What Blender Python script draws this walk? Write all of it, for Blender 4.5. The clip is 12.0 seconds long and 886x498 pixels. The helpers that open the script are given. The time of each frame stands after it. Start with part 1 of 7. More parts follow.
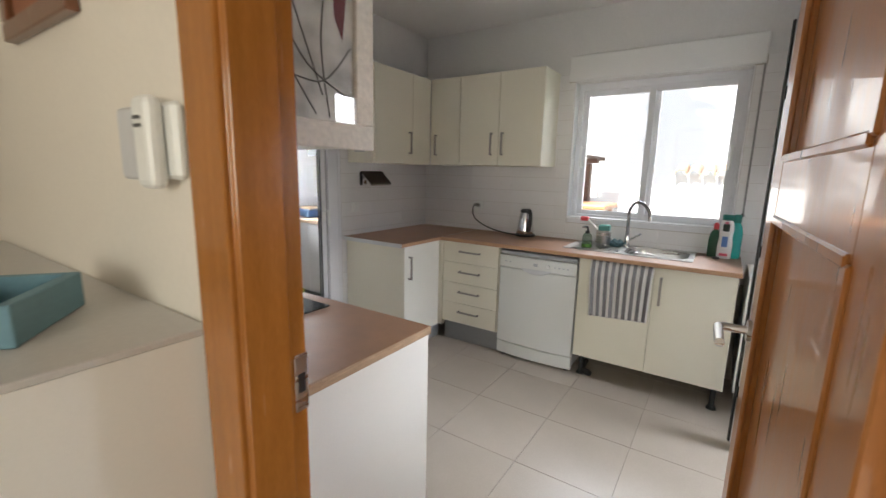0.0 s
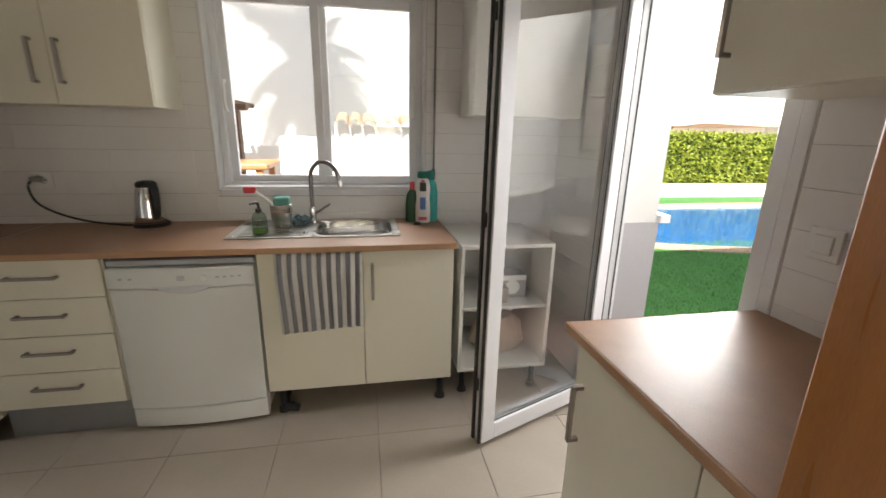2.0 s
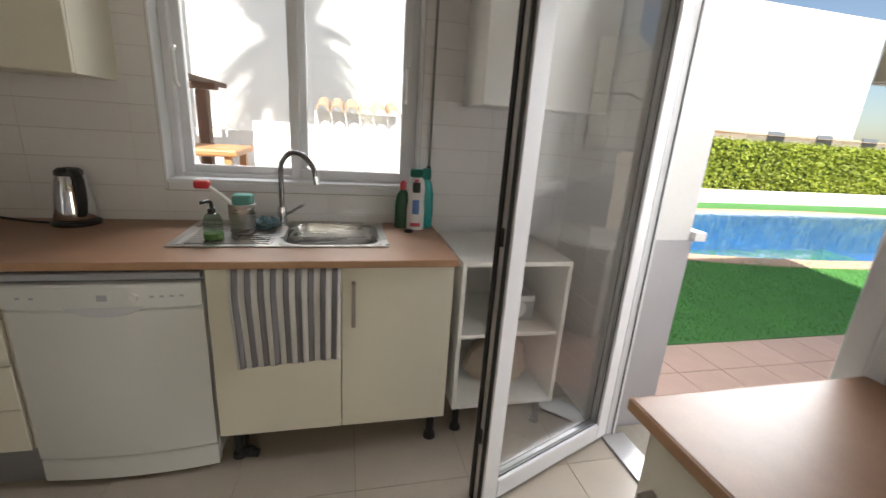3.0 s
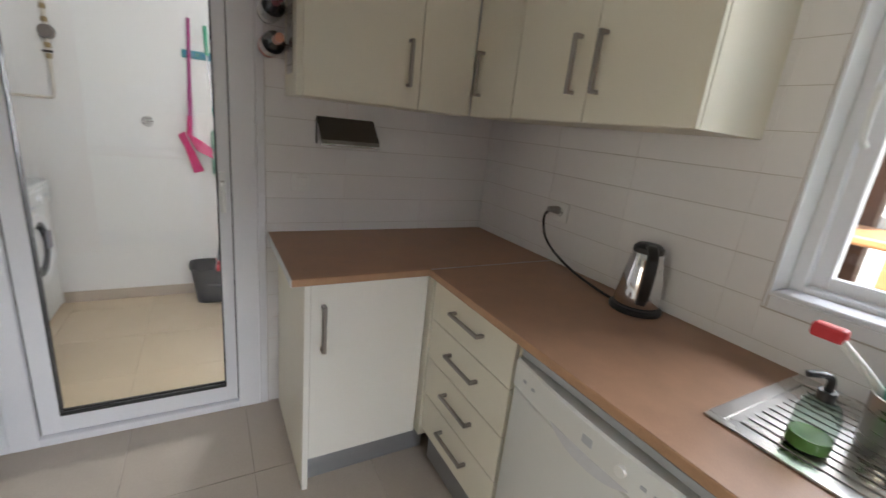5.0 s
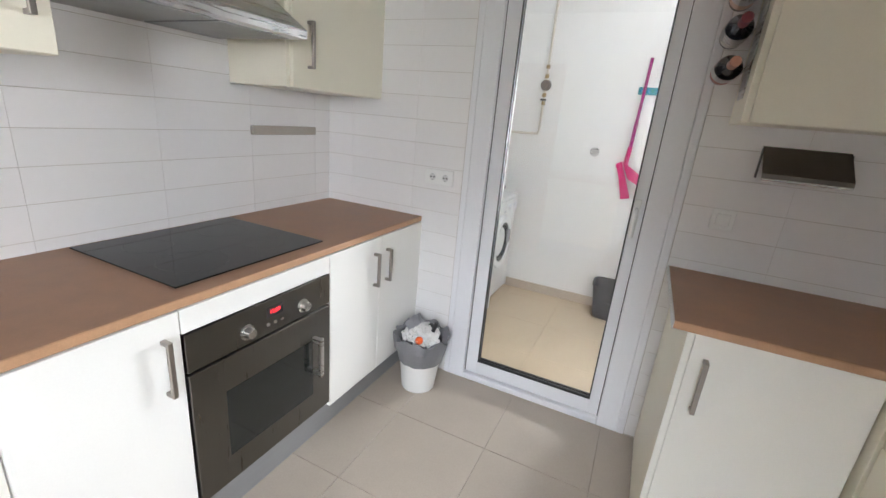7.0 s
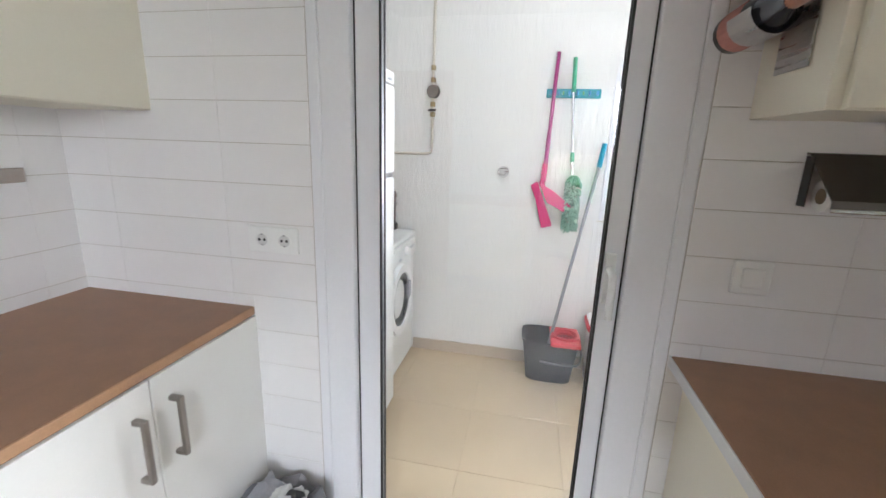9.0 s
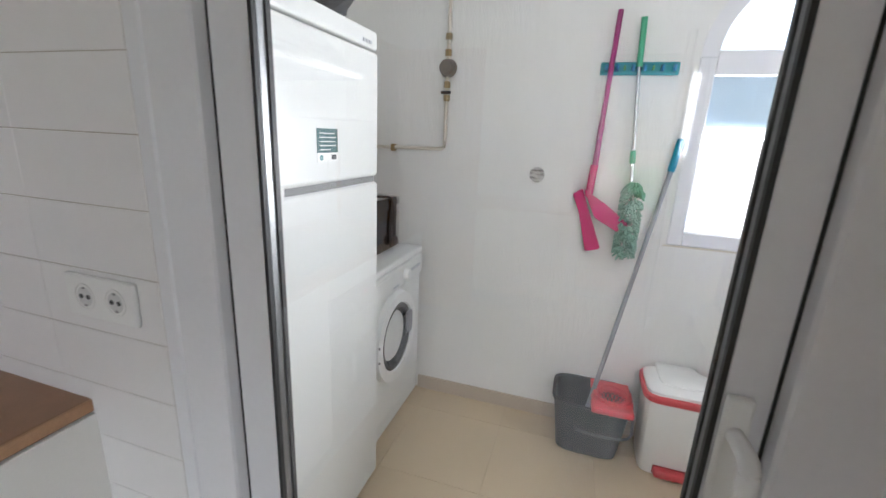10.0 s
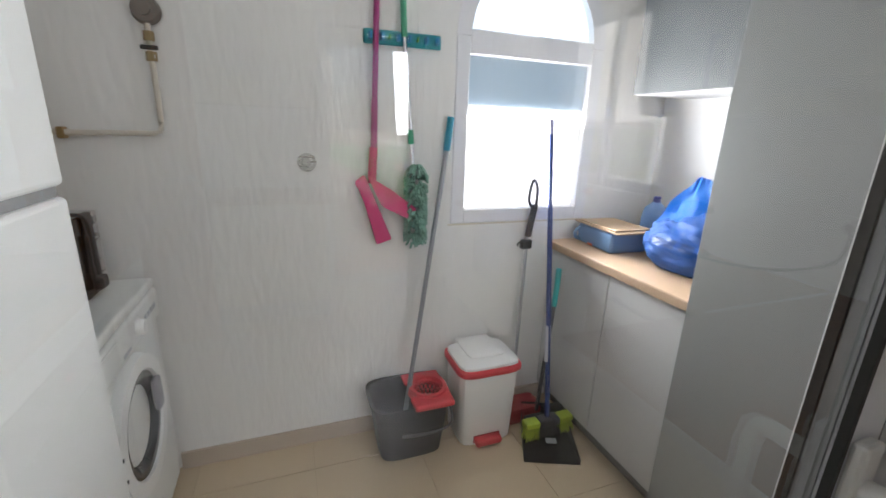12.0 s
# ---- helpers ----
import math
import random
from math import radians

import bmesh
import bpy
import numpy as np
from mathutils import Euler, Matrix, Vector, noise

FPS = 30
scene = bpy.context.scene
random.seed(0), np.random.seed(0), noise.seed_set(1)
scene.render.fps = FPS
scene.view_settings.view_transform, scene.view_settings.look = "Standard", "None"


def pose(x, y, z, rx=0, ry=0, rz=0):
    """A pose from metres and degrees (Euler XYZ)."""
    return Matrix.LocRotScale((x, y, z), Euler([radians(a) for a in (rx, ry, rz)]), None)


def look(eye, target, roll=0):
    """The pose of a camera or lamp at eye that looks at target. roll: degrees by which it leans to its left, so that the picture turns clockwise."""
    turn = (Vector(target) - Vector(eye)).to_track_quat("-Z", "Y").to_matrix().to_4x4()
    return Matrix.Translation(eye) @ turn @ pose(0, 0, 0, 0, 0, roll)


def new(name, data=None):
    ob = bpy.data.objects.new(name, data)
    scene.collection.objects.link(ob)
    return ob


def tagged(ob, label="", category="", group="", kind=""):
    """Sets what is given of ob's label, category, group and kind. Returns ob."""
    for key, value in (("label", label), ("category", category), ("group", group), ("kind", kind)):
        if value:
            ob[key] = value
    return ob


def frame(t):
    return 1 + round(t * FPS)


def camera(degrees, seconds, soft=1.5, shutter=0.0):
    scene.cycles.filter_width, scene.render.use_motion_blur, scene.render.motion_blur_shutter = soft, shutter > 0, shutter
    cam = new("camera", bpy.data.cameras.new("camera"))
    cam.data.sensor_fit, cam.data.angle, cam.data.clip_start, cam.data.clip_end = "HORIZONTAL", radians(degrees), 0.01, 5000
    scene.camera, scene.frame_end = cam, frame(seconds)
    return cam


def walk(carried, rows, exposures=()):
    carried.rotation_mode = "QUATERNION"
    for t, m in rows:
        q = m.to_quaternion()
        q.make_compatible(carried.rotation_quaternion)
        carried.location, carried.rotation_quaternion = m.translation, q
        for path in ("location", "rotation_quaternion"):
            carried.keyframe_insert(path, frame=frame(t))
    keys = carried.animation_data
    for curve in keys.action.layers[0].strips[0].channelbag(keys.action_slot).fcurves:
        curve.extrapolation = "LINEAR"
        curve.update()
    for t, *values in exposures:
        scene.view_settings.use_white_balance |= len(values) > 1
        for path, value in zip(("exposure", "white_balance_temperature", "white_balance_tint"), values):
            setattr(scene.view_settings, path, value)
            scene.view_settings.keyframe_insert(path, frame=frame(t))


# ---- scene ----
cam = camera(93.0, 12.0, shutter=0.2)
EXPOSURE = [(0, 2.25, 6050, 10), (1.0, 2.2, 6250, 10), (1.5, 2.0, 6600, 10), (2.0, 1.78, 6750, 10), (2.5, 1.55, 6700, 10), (4.5, 1.88, 6050, 10), (5.0, 2.1, 6150, 10), (5.5, 2.65, 6080, 10), (6.5, 2.57, 6050, 10), (8.5, 2.7, 5950, 10), (9.5, 2.5, 5950, 10), (10.0, 2.05, 6000, 10), (10.5, 1.88, 6000, 10), (11.5, 1.52, 6150, 10), (12, 1.62, 6150, 10)]
PATH = [
    (0, (0.539, 0.637, 1.432), (-0.552, 2.274, 1.073), 1.3),
    (0.5, (0.377, 0.938, 1.426), (-0.411, 2.729, 1.013), 1.4),
    (1, (0.273, 1.176, 1.42), (-0.203, 3.067, 0.973), 1.4),
    (1.5, (0.199, 1.394, 1.431), (0.154, 3.333, 0.943), 1.2),
    (2, (0.232, 1.619, 1.416), (0.592, 3.511, 0.879), 1.3),
    (2.5, (0.268, 1.797, 1.404), (0.837, 3.627, 0.832), 2.2),
    (2.7, (0.251, 1.878, 1.401), (0.824, 3.709, 0.835), 2.9),
    (4.3, (0.134, 2.601, 1.439), (-0.913, 4.211, 0.878), 5.7),
    (4.5, (0.057, 2.666, 1.438), (-1.183, 4.134, 0.886), 5.9),
    (5, (-0.045, 2.784, 1.435), (-1.708, 3.748, 0.883), 6.2),
    (5.5, (-0.066, 2.883, 1.442), (-1.949, 3.253, 0.877), 6.3),
    (6, (-0.052, 2.951, 1.434), (-1.954, 2.739, 0.853), 6.0),
    (6.5, (-0.026, 2.93, 1.418), (-1.815, 2.255, 0.83), 5.5),
    (6.7, (-0.024, 2.895, 1.43), (-1.757, 2.1, 0.828), 5.2),
    (8.5, (-0.582, 2.663, 1.417), (-2.441, 2.113, 0.926), 2.7),
    (9, (-0.925, 2.617, 1.418), (-2.828, 2.233, 0.938), 1.9),
    (9.5, (-1.237, 2.635, 1.428), (-3.115, 2.168, 0.922), 1.6),
    (10, (-1.558, 2.637, 1.423), (-3.402, 2.06, 0.906), 2.6),
    (10.5, (-1.766, 2.636, 1.401), (-3.587, 2.027, 0.841), 2.8),
    (11, (-1.856, 2.622, 1.393), (-3.711, 2.158, 0.806), 2.6),
    (11.5, (-1.876, 2.532, 1.407), (-3.775, 2.673, 0.797), 3.1),
    (12, (-1.89, 2.372, 1.411), (-3.691, 3.042, 0.859), 2.0),
]
walk(cam, [(t, look(eye, target, roll)) for t, eye, target, roll in PATH],
     EXPOSURE)

# ---- world, sun, sky light ----
SUN_EL, SUN_FROM = 48.0, (-0.2, -1.0)
world = bpy.data.worlds.new("world")
scene.world = world
world.use_nodes = True
wn = world.node_tree
sky = wn.nodes.new("ShaderNodeTexSky")
sky.sky_type, sky.sun_disc = "NISHITA", False
sky.sun_elevation = radians(SUN_EL)
sky.sun_rotation = math.atan2(SUN_FROM[0], SUN_FROM[1])
wn.links.new(sky.outputs[0], wn.nodes["Background"].inputs[0])
wn.nodes["Background"].inputs[1].default_value = 0.047
sun = new("sun", bpy.data.lights.new("sun", "SUN"))
sun.data.energy, sun.data.angle, sun.data.color = 4.2, radians(0.4), (1.0, 0.95, 0.87)
hx, hy = SUN_FROM
hl = math.hypot(hx, hy)
sun.matrix_world = look((hx / hl * math.cos(radians(SUN_EL)) * 30, hy / hl * math.cos(radians(SUN_EL)) * 30, math.sin(radians(SUN_EL)) * 30), (0, 0, 0))


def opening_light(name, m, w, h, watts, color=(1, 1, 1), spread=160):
    """Area lamp that stands in for sky light through an opening."""
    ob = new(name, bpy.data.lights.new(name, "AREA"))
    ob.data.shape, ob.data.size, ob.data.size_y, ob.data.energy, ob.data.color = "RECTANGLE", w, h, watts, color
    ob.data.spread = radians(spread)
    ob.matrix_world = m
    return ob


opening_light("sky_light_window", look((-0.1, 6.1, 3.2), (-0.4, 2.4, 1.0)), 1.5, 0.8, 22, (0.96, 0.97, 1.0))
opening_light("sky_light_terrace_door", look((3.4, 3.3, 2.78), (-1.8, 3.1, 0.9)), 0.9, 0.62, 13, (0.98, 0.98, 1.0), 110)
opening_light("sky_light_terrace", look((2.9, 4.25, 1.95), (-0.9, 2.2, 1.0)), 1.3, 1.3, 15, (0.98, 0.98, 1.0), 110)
opening_light("sky_light_laundry", look((-3.57, 3.4, 1.287), (-2.2, 3.38, 1.80)), 0.56, 0.42, 10.8, (0.99, 0.98, 0.97))
opening_light("sky_light_frosted_pane", look((-3.66, 3.4, 1.287), (-2.0, 3.4, 1.287)), 0.58, 0.44, 1.2, (0.99, 0.98, 0.97))
opening_light("sky_light_arch_pane", look((-3.74, 3.4, 1.93), (-2.0, 3.4, 1.93)), 0.52, 0.26, 0.55, (0.90, 0.95, 1.0))
# added warm fill lamp behind the camera; the hall has no seen source
opening_light("sky_light_hall", look((1.0, -1.95, 1.6), (0.0, 0.5, 1.2)), 1.1, 1.2, 6.0, (1.0, 0.92, 0.70))


# ---- materials ----
def mat(name, color, rough=0.5, metal=0.0, spread=0.06, scale=8.0, fine=90.0, bump=0.0, bscale=60.0, stretch=(1, 1, 1), coat=0.0, rvar=0.08, island=0.0, ior=1.5):
    m = bpy.data.materials.new(name)
    m.use_nodes = True
    nt = m.node_tree
    b = nt.nodes["Principled BSDF"]
    co = nt.nodes.new("ShaderNodeTexCoord")
    mp = nt.nodes.new("ShaderNodeMapping")
    mp.inputs["Scale"].default_value = stretch
    nt.links.new(co.outputs["Object"], mp.inputs["Vector"])
    n1 = nt.nodes.new("ShaderNodeTexNoise")
    n1.inputs["Scale"].default_value, n1.inputs["Detail"].default_value = scale, 4
    n2 = nt.nodes.new("ShaderNodeTexNoise")
    n2.inputs["Scale"].default_value, n2.inputs["Detail"].default_value = fine, 3
    for n in (n1, n2):
        nt.links.new(mp.outputs[0], n.inputs["Vector"])
    add = nt.nodes.new("ShaderNodeMath")
    add.operation = "ADD"
    nt.links.new(n1.outputs["Fac"], add.inputs[0])
    nt.links.new(n2.outputs["Fac"], add.inputs[1])
    rmp = nt.nodes.new("ShaderNodeMapRange")
    rmp.inputs["From Min"].default_value, rmp.inputs["From Max"].default_value = 0.6, 1.4
    rmp.inputs["To Min"].default_value, rmp.inputs["To Max"].default_value = 1 - spread, 1 + spread
    nt.links.new(add.outputs[0], rmp.inputs["Value"])
    val = rmp.outputs[0]
    if island:
        oi = nt.nodes.new("ShaderNodeObjectInfo")
        r2 = nt.nodes.new("ShaderNodeMapRange")
        r2.inputs["To Min"].default_value, r2.inputs["To Max"].default_value = 1 - island, 1 + island
        nt.links.new(oi.outputs["Random"], r2.inputs["Value"])
        mu = nt.nodes.new("ShaderNodeMath")
        mu.operation = "MULTIPLY"
        nt.links.new(val, mu.inputs[0])
        nt.links.new(r2.outputs[0], mu.inputs[1])
        val = mu.outputs[0]
    mx = nt.nodes.new("ShaderNodeVectorMath")
    mx.operation = "SCALE"
    mx.inputs[0].default_value = color
    nt.links.new(val, mx.inputs["Scale"])
    nt.links.new(mx.outputs[0], b.inputs["Base Color"])
    rr = nt.nodes.new("ShaderNodeMapRange")
    rr.inputs["To Min"].default_value, rr.inputs["To Max"].default_value = max(0.02, rough - rvar), min(1.0, rough + rvar)
    nt.links.new(n1.outputs["Fac"], rr.inputs["Value"])
    nt.links.new(rr.outputs[0], b.inputs["Roughness"])
    b.inputs["Metallic"].default_value = metal
    b.inputs["Coat Weight"].default_value = coat
    b.inputs["IOR"].default_value = ior
    if bump:
        n3 = nt.nodes.new("ShaderNodeTexNoise")
        n3.inputs["Scale"].default_value, n3.inputs["Detail"].default_value = bscale, 5
        nt.links.new(mp.outputs[0], n3.inputs["Vector"])
        bp = nt.nodes.new("ShaderNodeBump")
        bp.inputs["Strength"].default_value, bp.inputs["Distance"].default_value = 0.6, bump
        nt.links.new(n3.outputs["Fac"], bp.inputs["Height"])
        nt.links.new(bp.outputs[0], b.inputs["Normal"])
    return m


def glass_mat(name, color=(1, 1, 1), rough=0.0, least=0.035):
    m = bpy.data.materials.new(name)
    m.use_nodes = True
    nt = m.node_tree
    nt.nodes.clear()
    out = nt.nodes.new("ShaderNodeOutputMaterial")
    tr = nt.nodes.new("ShaderNodeBsdfTransparent")
    gl = nt.nodes.new("ShaderNodeBsdfGlossy")
    lw = nt.nodes.new("ShaderNodeLayerWeight")
    lw.inputs["Blend"].default_value = 0.5
    pw = nt.nodes.new("ShaderNodeMath")
    pw.operation = "POWER"
    pw.inputs[1].default_value = 5.0
    mr = nt.nodes.new("ShaderNodeMapRange")
    mr.inputs["To Min"].default_value, mr.inputs["To Max"].default_value = least, 1.0
    mixn = nt.nodes.new("ShaderNodeMixShader")
    tr.inputs[0].default_value = (*color, 1)
    gl.inputs["Roughness"].default_value = rough
    nt.links.new(lw.outputs["Facing"], pw.inputs[0])
    nt.links.new(pw.outputs[0], mr.inputs["Value"])
    nt.links.new(mr.outputs[0], mixn.inputs[0])
    nt.links.new(tr.outputs[0], mixn.inputs[1])
    nt.links.new(gl.outputs[0], mixn.inputs[2])
    nt.links.new(mixn.outputs[0], out.inputs[0])
    return m


def emit_mat(name, color, power):
    m = bpy.data.materials.new(name)
    m.use_nodes = True
    b = m.node_tree.nodes["Principled BSDF"]
    b.inputs["Base Color"].default_value = (*color, 1)
    b.inputs["Emission Color"].default_value = (*color, 1)
    b.inputs["Emission Strength"].default_value = power
    return m


CREAM = mat("cream_foil", (0.80, 0.76, 0.63), 0.42, spread=0.02, scale=3, fine=160, bump=0.0003, bscale=220)
PALEFOIL = mat("pale_foil", (0.83, 0.81, 0.74), 0.4, spread=0.02, scale=3, fine=160)
WHITEFOIL = mat("white_foil", (0.84, 0.83, 0.79), 0.4, spread=0.02, scale=3, fine=160)
WORKTOP = mat("brown_laminate", (0.35, 0.20, 0.122), 0.42, spread=0.16, scale=14, fine=420, bump=0.0002, bscale=300, stretch=(1, 1, 1), ior=1.42)
WORKEDGE = mat("brown_edge_band", (0.46, 0.27, 0.15), 0.45, spread=0.12, scale=20, fine=260)
RAWEDGE = mat("sawn_oak_edge", (0.42, 0.29, 0.18), 0.7, spread=0.3, scale=60, fine=300, stretch=(1, 0.25, 3), bump=0.001, bscale=120)
STEEL = mat("brushed_steel", (0.56, 0.55, 0.53), 0.28, 1.0, spread=0.05, scale=6, fine=300, stretch=(1, 1, 12))
NICKEL = mat("satin_nickel", (0.38, 0.35, 0.32), 0.34, 1.0, spread=0.05)
CHROME = mat("chrome", (0.75, 0.75, 0.76), 0.08, 1.0, spread=0.02, rvar=0.04)
OVENSTEEL = mat("dark_steel", (0.153, 0.146, 0.13), 0.3, 1.0, spread=0.05, scale=5, fine=400, stretch=(14, 1, 1))
PVC = mat("white_pvc", (0.78, 0.78, 0.80), 0.32, spread=0.02, scale=4)
GASKET = mat("black_rubber", (0.025, 0.024, 0.023), 0.6, spread=0.1)
SPACER = mat("aluminium_spacer", (0.58, 0.58, 0.58), 0.36, 1.0)
DULLSPACER = mat("dull_spacer", (0.28, 0.28, 0.28), 0.45, 0.8)
PLASTER = mat("white_plaster", (0.76, 0.75, 0.73), 0.85, spread=0.03, scale=2.5, fine=60, bump=0.0012, bscale=45)
CEIL = mat("ceiling_paint", (0.82, 0.81, 0.79), 0.9, spread=0.02, scale=2)
HALLWALL = mat("hall_paint", (0.82, 0.76, 0.68), 0.85, spread=0.03, scale=2, bump=0.0008, bscale=50)
ROUGHCAST = mat("rendered_laundry_wall", (0.80, 0.79, 0.76), 0.88, spread=0.035, scale=1.6, fine=30, bump=0.006, bscale=26, stretch=(1.6, 1.6, 0.5))
WALLTILE = mat("glazed_white_tile", (0.80, 0.785, 0.775), 0.3, spread=0.012, scale=4, fine=40, island=0.015, rvar=0.03)
GROUT = mat("grey_grout", (0.50, 0.45, 0.40), 0.9, spread=0.1, scale=30)
FLOORTILE = mat("greige_floor_tile", (0.42, 0.365, 0.30), 0.36, spread=0.07, scale=5, fine=160, bump=0.0003, bscale=130, island=0.03)
LFLOORTILE = mat("cream_floor_tile", (0.57, 0.46, 0.315), 0.22, spread=0.06, scale=4, fine=120, island=0.03)
FLOORGROUT = mat("floor_grout", (0.29, 0.255, 0.21), 0.9, spread=0.1, scale=40)
LGROUT = mat("tan_grout", (0.53, 0.43, 0.295), 0.9, spread=0.1, scale=40)
SKIRT = mat("beige_skirting_tile", (0.50, 0.42, 0.33), 0.4, spread=0.07, scale=8)
KICK = mat("grey_plinth", (0.36, 0.37, 0.38), 0.38, 0.6, spread=0.05, stretch=(1, 1, 8))
BLACKP = mat("black_plastic", (0.02, 0.02, 0.021), 0.4, spread=0.1)
WHITEP = mat("white_plastic", (0.82, 0.82, 0.80), 0.35, spread=0.015)
ENAMEL = mat("white_enamel", (0.73, 0.735, 0.71), 0.34, spread=0.012, scale=3)
GREYLCD = mat("pale_grey_print", (0.45, 0.47, 0.50), 0.5, spread=0.05)
DOORWOOD = mat("honey_varnished_wood", (0.40, 0.155, 0.028), 0.24, spread=0.22, scale=5, fine=90, stretch=(9, 9, 0.7), bump=0.0004, bscale=60, coat=0.4)
DOORWOOD2 = mat("reddish_door_wood", (0.38, 0.14, 0.026), 0.3, spread=0.2, scale=5, fine=90, stretch=(9, 9, 0.7), coat=0.4)
DOORDARK = mat("dark_panel_moulding", (0.16, 0.06, 0.025), 0.3, spread=0.2, scale=8, stretch=(9, 9, 0.7), coat=0.3)
WASHWOOD = mat("whitewashed_wood", (0.70, 0.65, 0.57), 0.7, spread=0.18, scale=9, fine=120, stretch=(8, 1, 8), bump=0.001, bscale=90)
GLASS = glass_mat("clear_glass")
DOUBLEGLASS = glass_mat("double_glazing", least=0.09)
LAUNDRYGLASS = glass_mat("laundry_glazing", least=0.05)
DARKGLASS = mat("black_ceramic_glass", (0.008, 0.009, 0.009), 0.06, spread=0.05, rvar=0.02, ior=1.38)
OVENGLASS = mat("oven_glass", (0.012, 0.014, 0.013), 0.08, spread=0.05, rvar=0.02)


# ---- builders ----
def bx(bm, x0, x1, y0, y1, z0, z1, bevel=0.0, seg=1):
    m = Matrix.LocRotScale(((x0 + x1) / 2, (y0 + y1) / 2, (z0 + z1) / 2), None, (abs(x1 - x0), abs(y1 - y0), abs(z1 - z0)))
    vs = bmesh.ops.create_cube(bm, size=1, matrix=m)["verts"]
    if bevel:
        es = list({e for v in vs for e in v.link_edges})
        bmesh.ops.bevel(bm, geom=es, offset=bevel, segments=seg, affect="EDGES", profile=0.5)
    return bm


def cyl(bm, a, b, r, r2=None, n=16, caps=True):
    a, b = Vector(a), Vector(b)
    d = b - a
    m = Matrix.Translation((a + b) / 2) @ d.to_track_quat("Z", "Y").to_matrix().to_4x4()
    bmesh.ops.create_cone(bm, cap_ends=caps, segments=n, radius1=r, radius2=r if r2 is None else r2, depth=d.length, matrix=m)
    return bm


def lathe(bm, rings, n=24, cx=0, cy=0, sx=1.0, sy=1.0, sq=0.0):
    """Turned body from (radius, height) rings; sq squares the outline."""
    rows = []
    for r, z in rings:
        row = []
        for i in range(n):
            a = 2 * math.pi * i / n
            c, s = math.cos(a), math.sin(a)
            k = 1.0
            if sq:
                k = (abs(c) ** (2 + sq * 6) + abs(s) ** (2 + sq * 6)) ** (-1 / (2 + sq * 6))
            row.append(bm.verts.new((cx + r * sx * c * k, cy + r * sy * s * k, z)))
        rows.append(row)
    for p, q in zip(rows, rows[1:]):
        for i in range(n):
            bm.faces.new((p[i], p[(i + 1) % n], q[(i + 1) % n], q[i]))
    bm.faces.new(rows[0][::-1])
    bm.faces.new(rows[-1])
    return bm


def tube(bm, pts, r, n=10):
    pts = [Vector(p) for p in pts]
    rows = []
    up = Vector((0.13, 0.21, 0.97))
    for i, p in enumerate(pts):
        d = (pts[min(i + 1, len(pts) - 1)] - pts[max(i - 1, 0)]).normalized()
        u = d.cross(up)
        if u.length < 1e-3:
            u = d.cross(Vector((1, 0, 0)))
        u.normalize()
        v = d.cross(u)
        rows.append([bm.verts.new(p + r * (math.cos(2 * math.pi * k / n) * u + math.sin(2 * math.pi * k / n) * v)) for k in range(n)])
    for p, q in zip(rows, rows[1:]):
        for k in range(n):
            bm.faces.new((p[k], p[(k + 1) % n], q[(k + 1) % n], q[k]))
    bm.faces.new(rows[0][::-1])
    bm.faces.new(rows[-1])
    return bm


def ringy(r0, r1, y0, y1, cx, cz, n=40):
    bm = B()
    for i in range(n):
        a0, a1 = 2 * math.pi * i / n, 2 * math.pi * (i + 1) / n
        p = [(cx + r * math.cos(a), y, cz + r * math.sin(a)) for r, y in ((r1, y1), (r1 - min(0.008, (r1 - r0) * 0.25), y0), (r0 + min(0.008, (r1 - r0) * 0.25), y0), (r0, y1)) for a in (a0, a1)]
        vs = [bm.verts.new(q) for q in p]
        for f in ((0, 1, 3, 2), (2, 3, 5, 4), (4, 5, 7, 6)):
            bm.faces.new([vs[k] for k in f])
    bmesh.ops.remove_doubles(bm, verts=bm.verts, dist=1e-5)
    return bm


def curve_pts(pts, n=8):
    """Smooth run of points through pts."""
    pts = [Vector(p) for p in pts]
    out = []
    for i in range(len(pts) - 1):
        p0, p1, p2, p3 = pts[max(i - 1, 0)], pts[i], pts[i + 1], pts[min(i + 2, len(pts) - 1)]
        for k in range(n):
            t = k / n
            out.append(0.5 * (2 * p1 + (p2 - p0) * t + (2 * p0 - 5 * p1 + 4 * p2 - p3) * t * t + (3 * p1 - p0 - 3 * p2 + p3) * t ** 3))
    out.append(pts[-1])
    return out


def part(name, bm, material, parent=None, label="", smooth=False):
    bmesh.ops.recalc_face_normals(bm, faces=bm.faces)
    me = bpy.data.meshes.new(name)
    bm.to_mesh(me)
    bm.free()
    me.materials.append(material)
    if smooth:
        for p in me.polygons:
            p.use_smooth = True
        me.set_sharp_from_angle(angle=radians(40))
    ob = new(name, me)
    if parent:
        ob.parent = parent
    if label:
        ob["label"] = label
    return ob


def thing(name, label, category, m=None, group="", kind=""):
    ob = new(name)
    ob.empty_display_size = 0.05
    if m is not None:
        ob.matrix_world = m
    return tagged(ob, label, category, group, kind)


def B():
    return bmesh.new()


def box_part(name, parent, material, x0, x1, y0, y1, z0, z1, bevel=0.0, label="", seg=1):
    return part(name, bx(B(), x0, x1, y0, y1, z0, z1, bevel, seg), material, parent, label)


def structure(name, boxes, material, label="", category=""):
    bm = B()
    for b in boxes:
        bx(bm, *b)
    ob = part(name, bm, material)
    return tagged(ob, label, category, kind="structure")


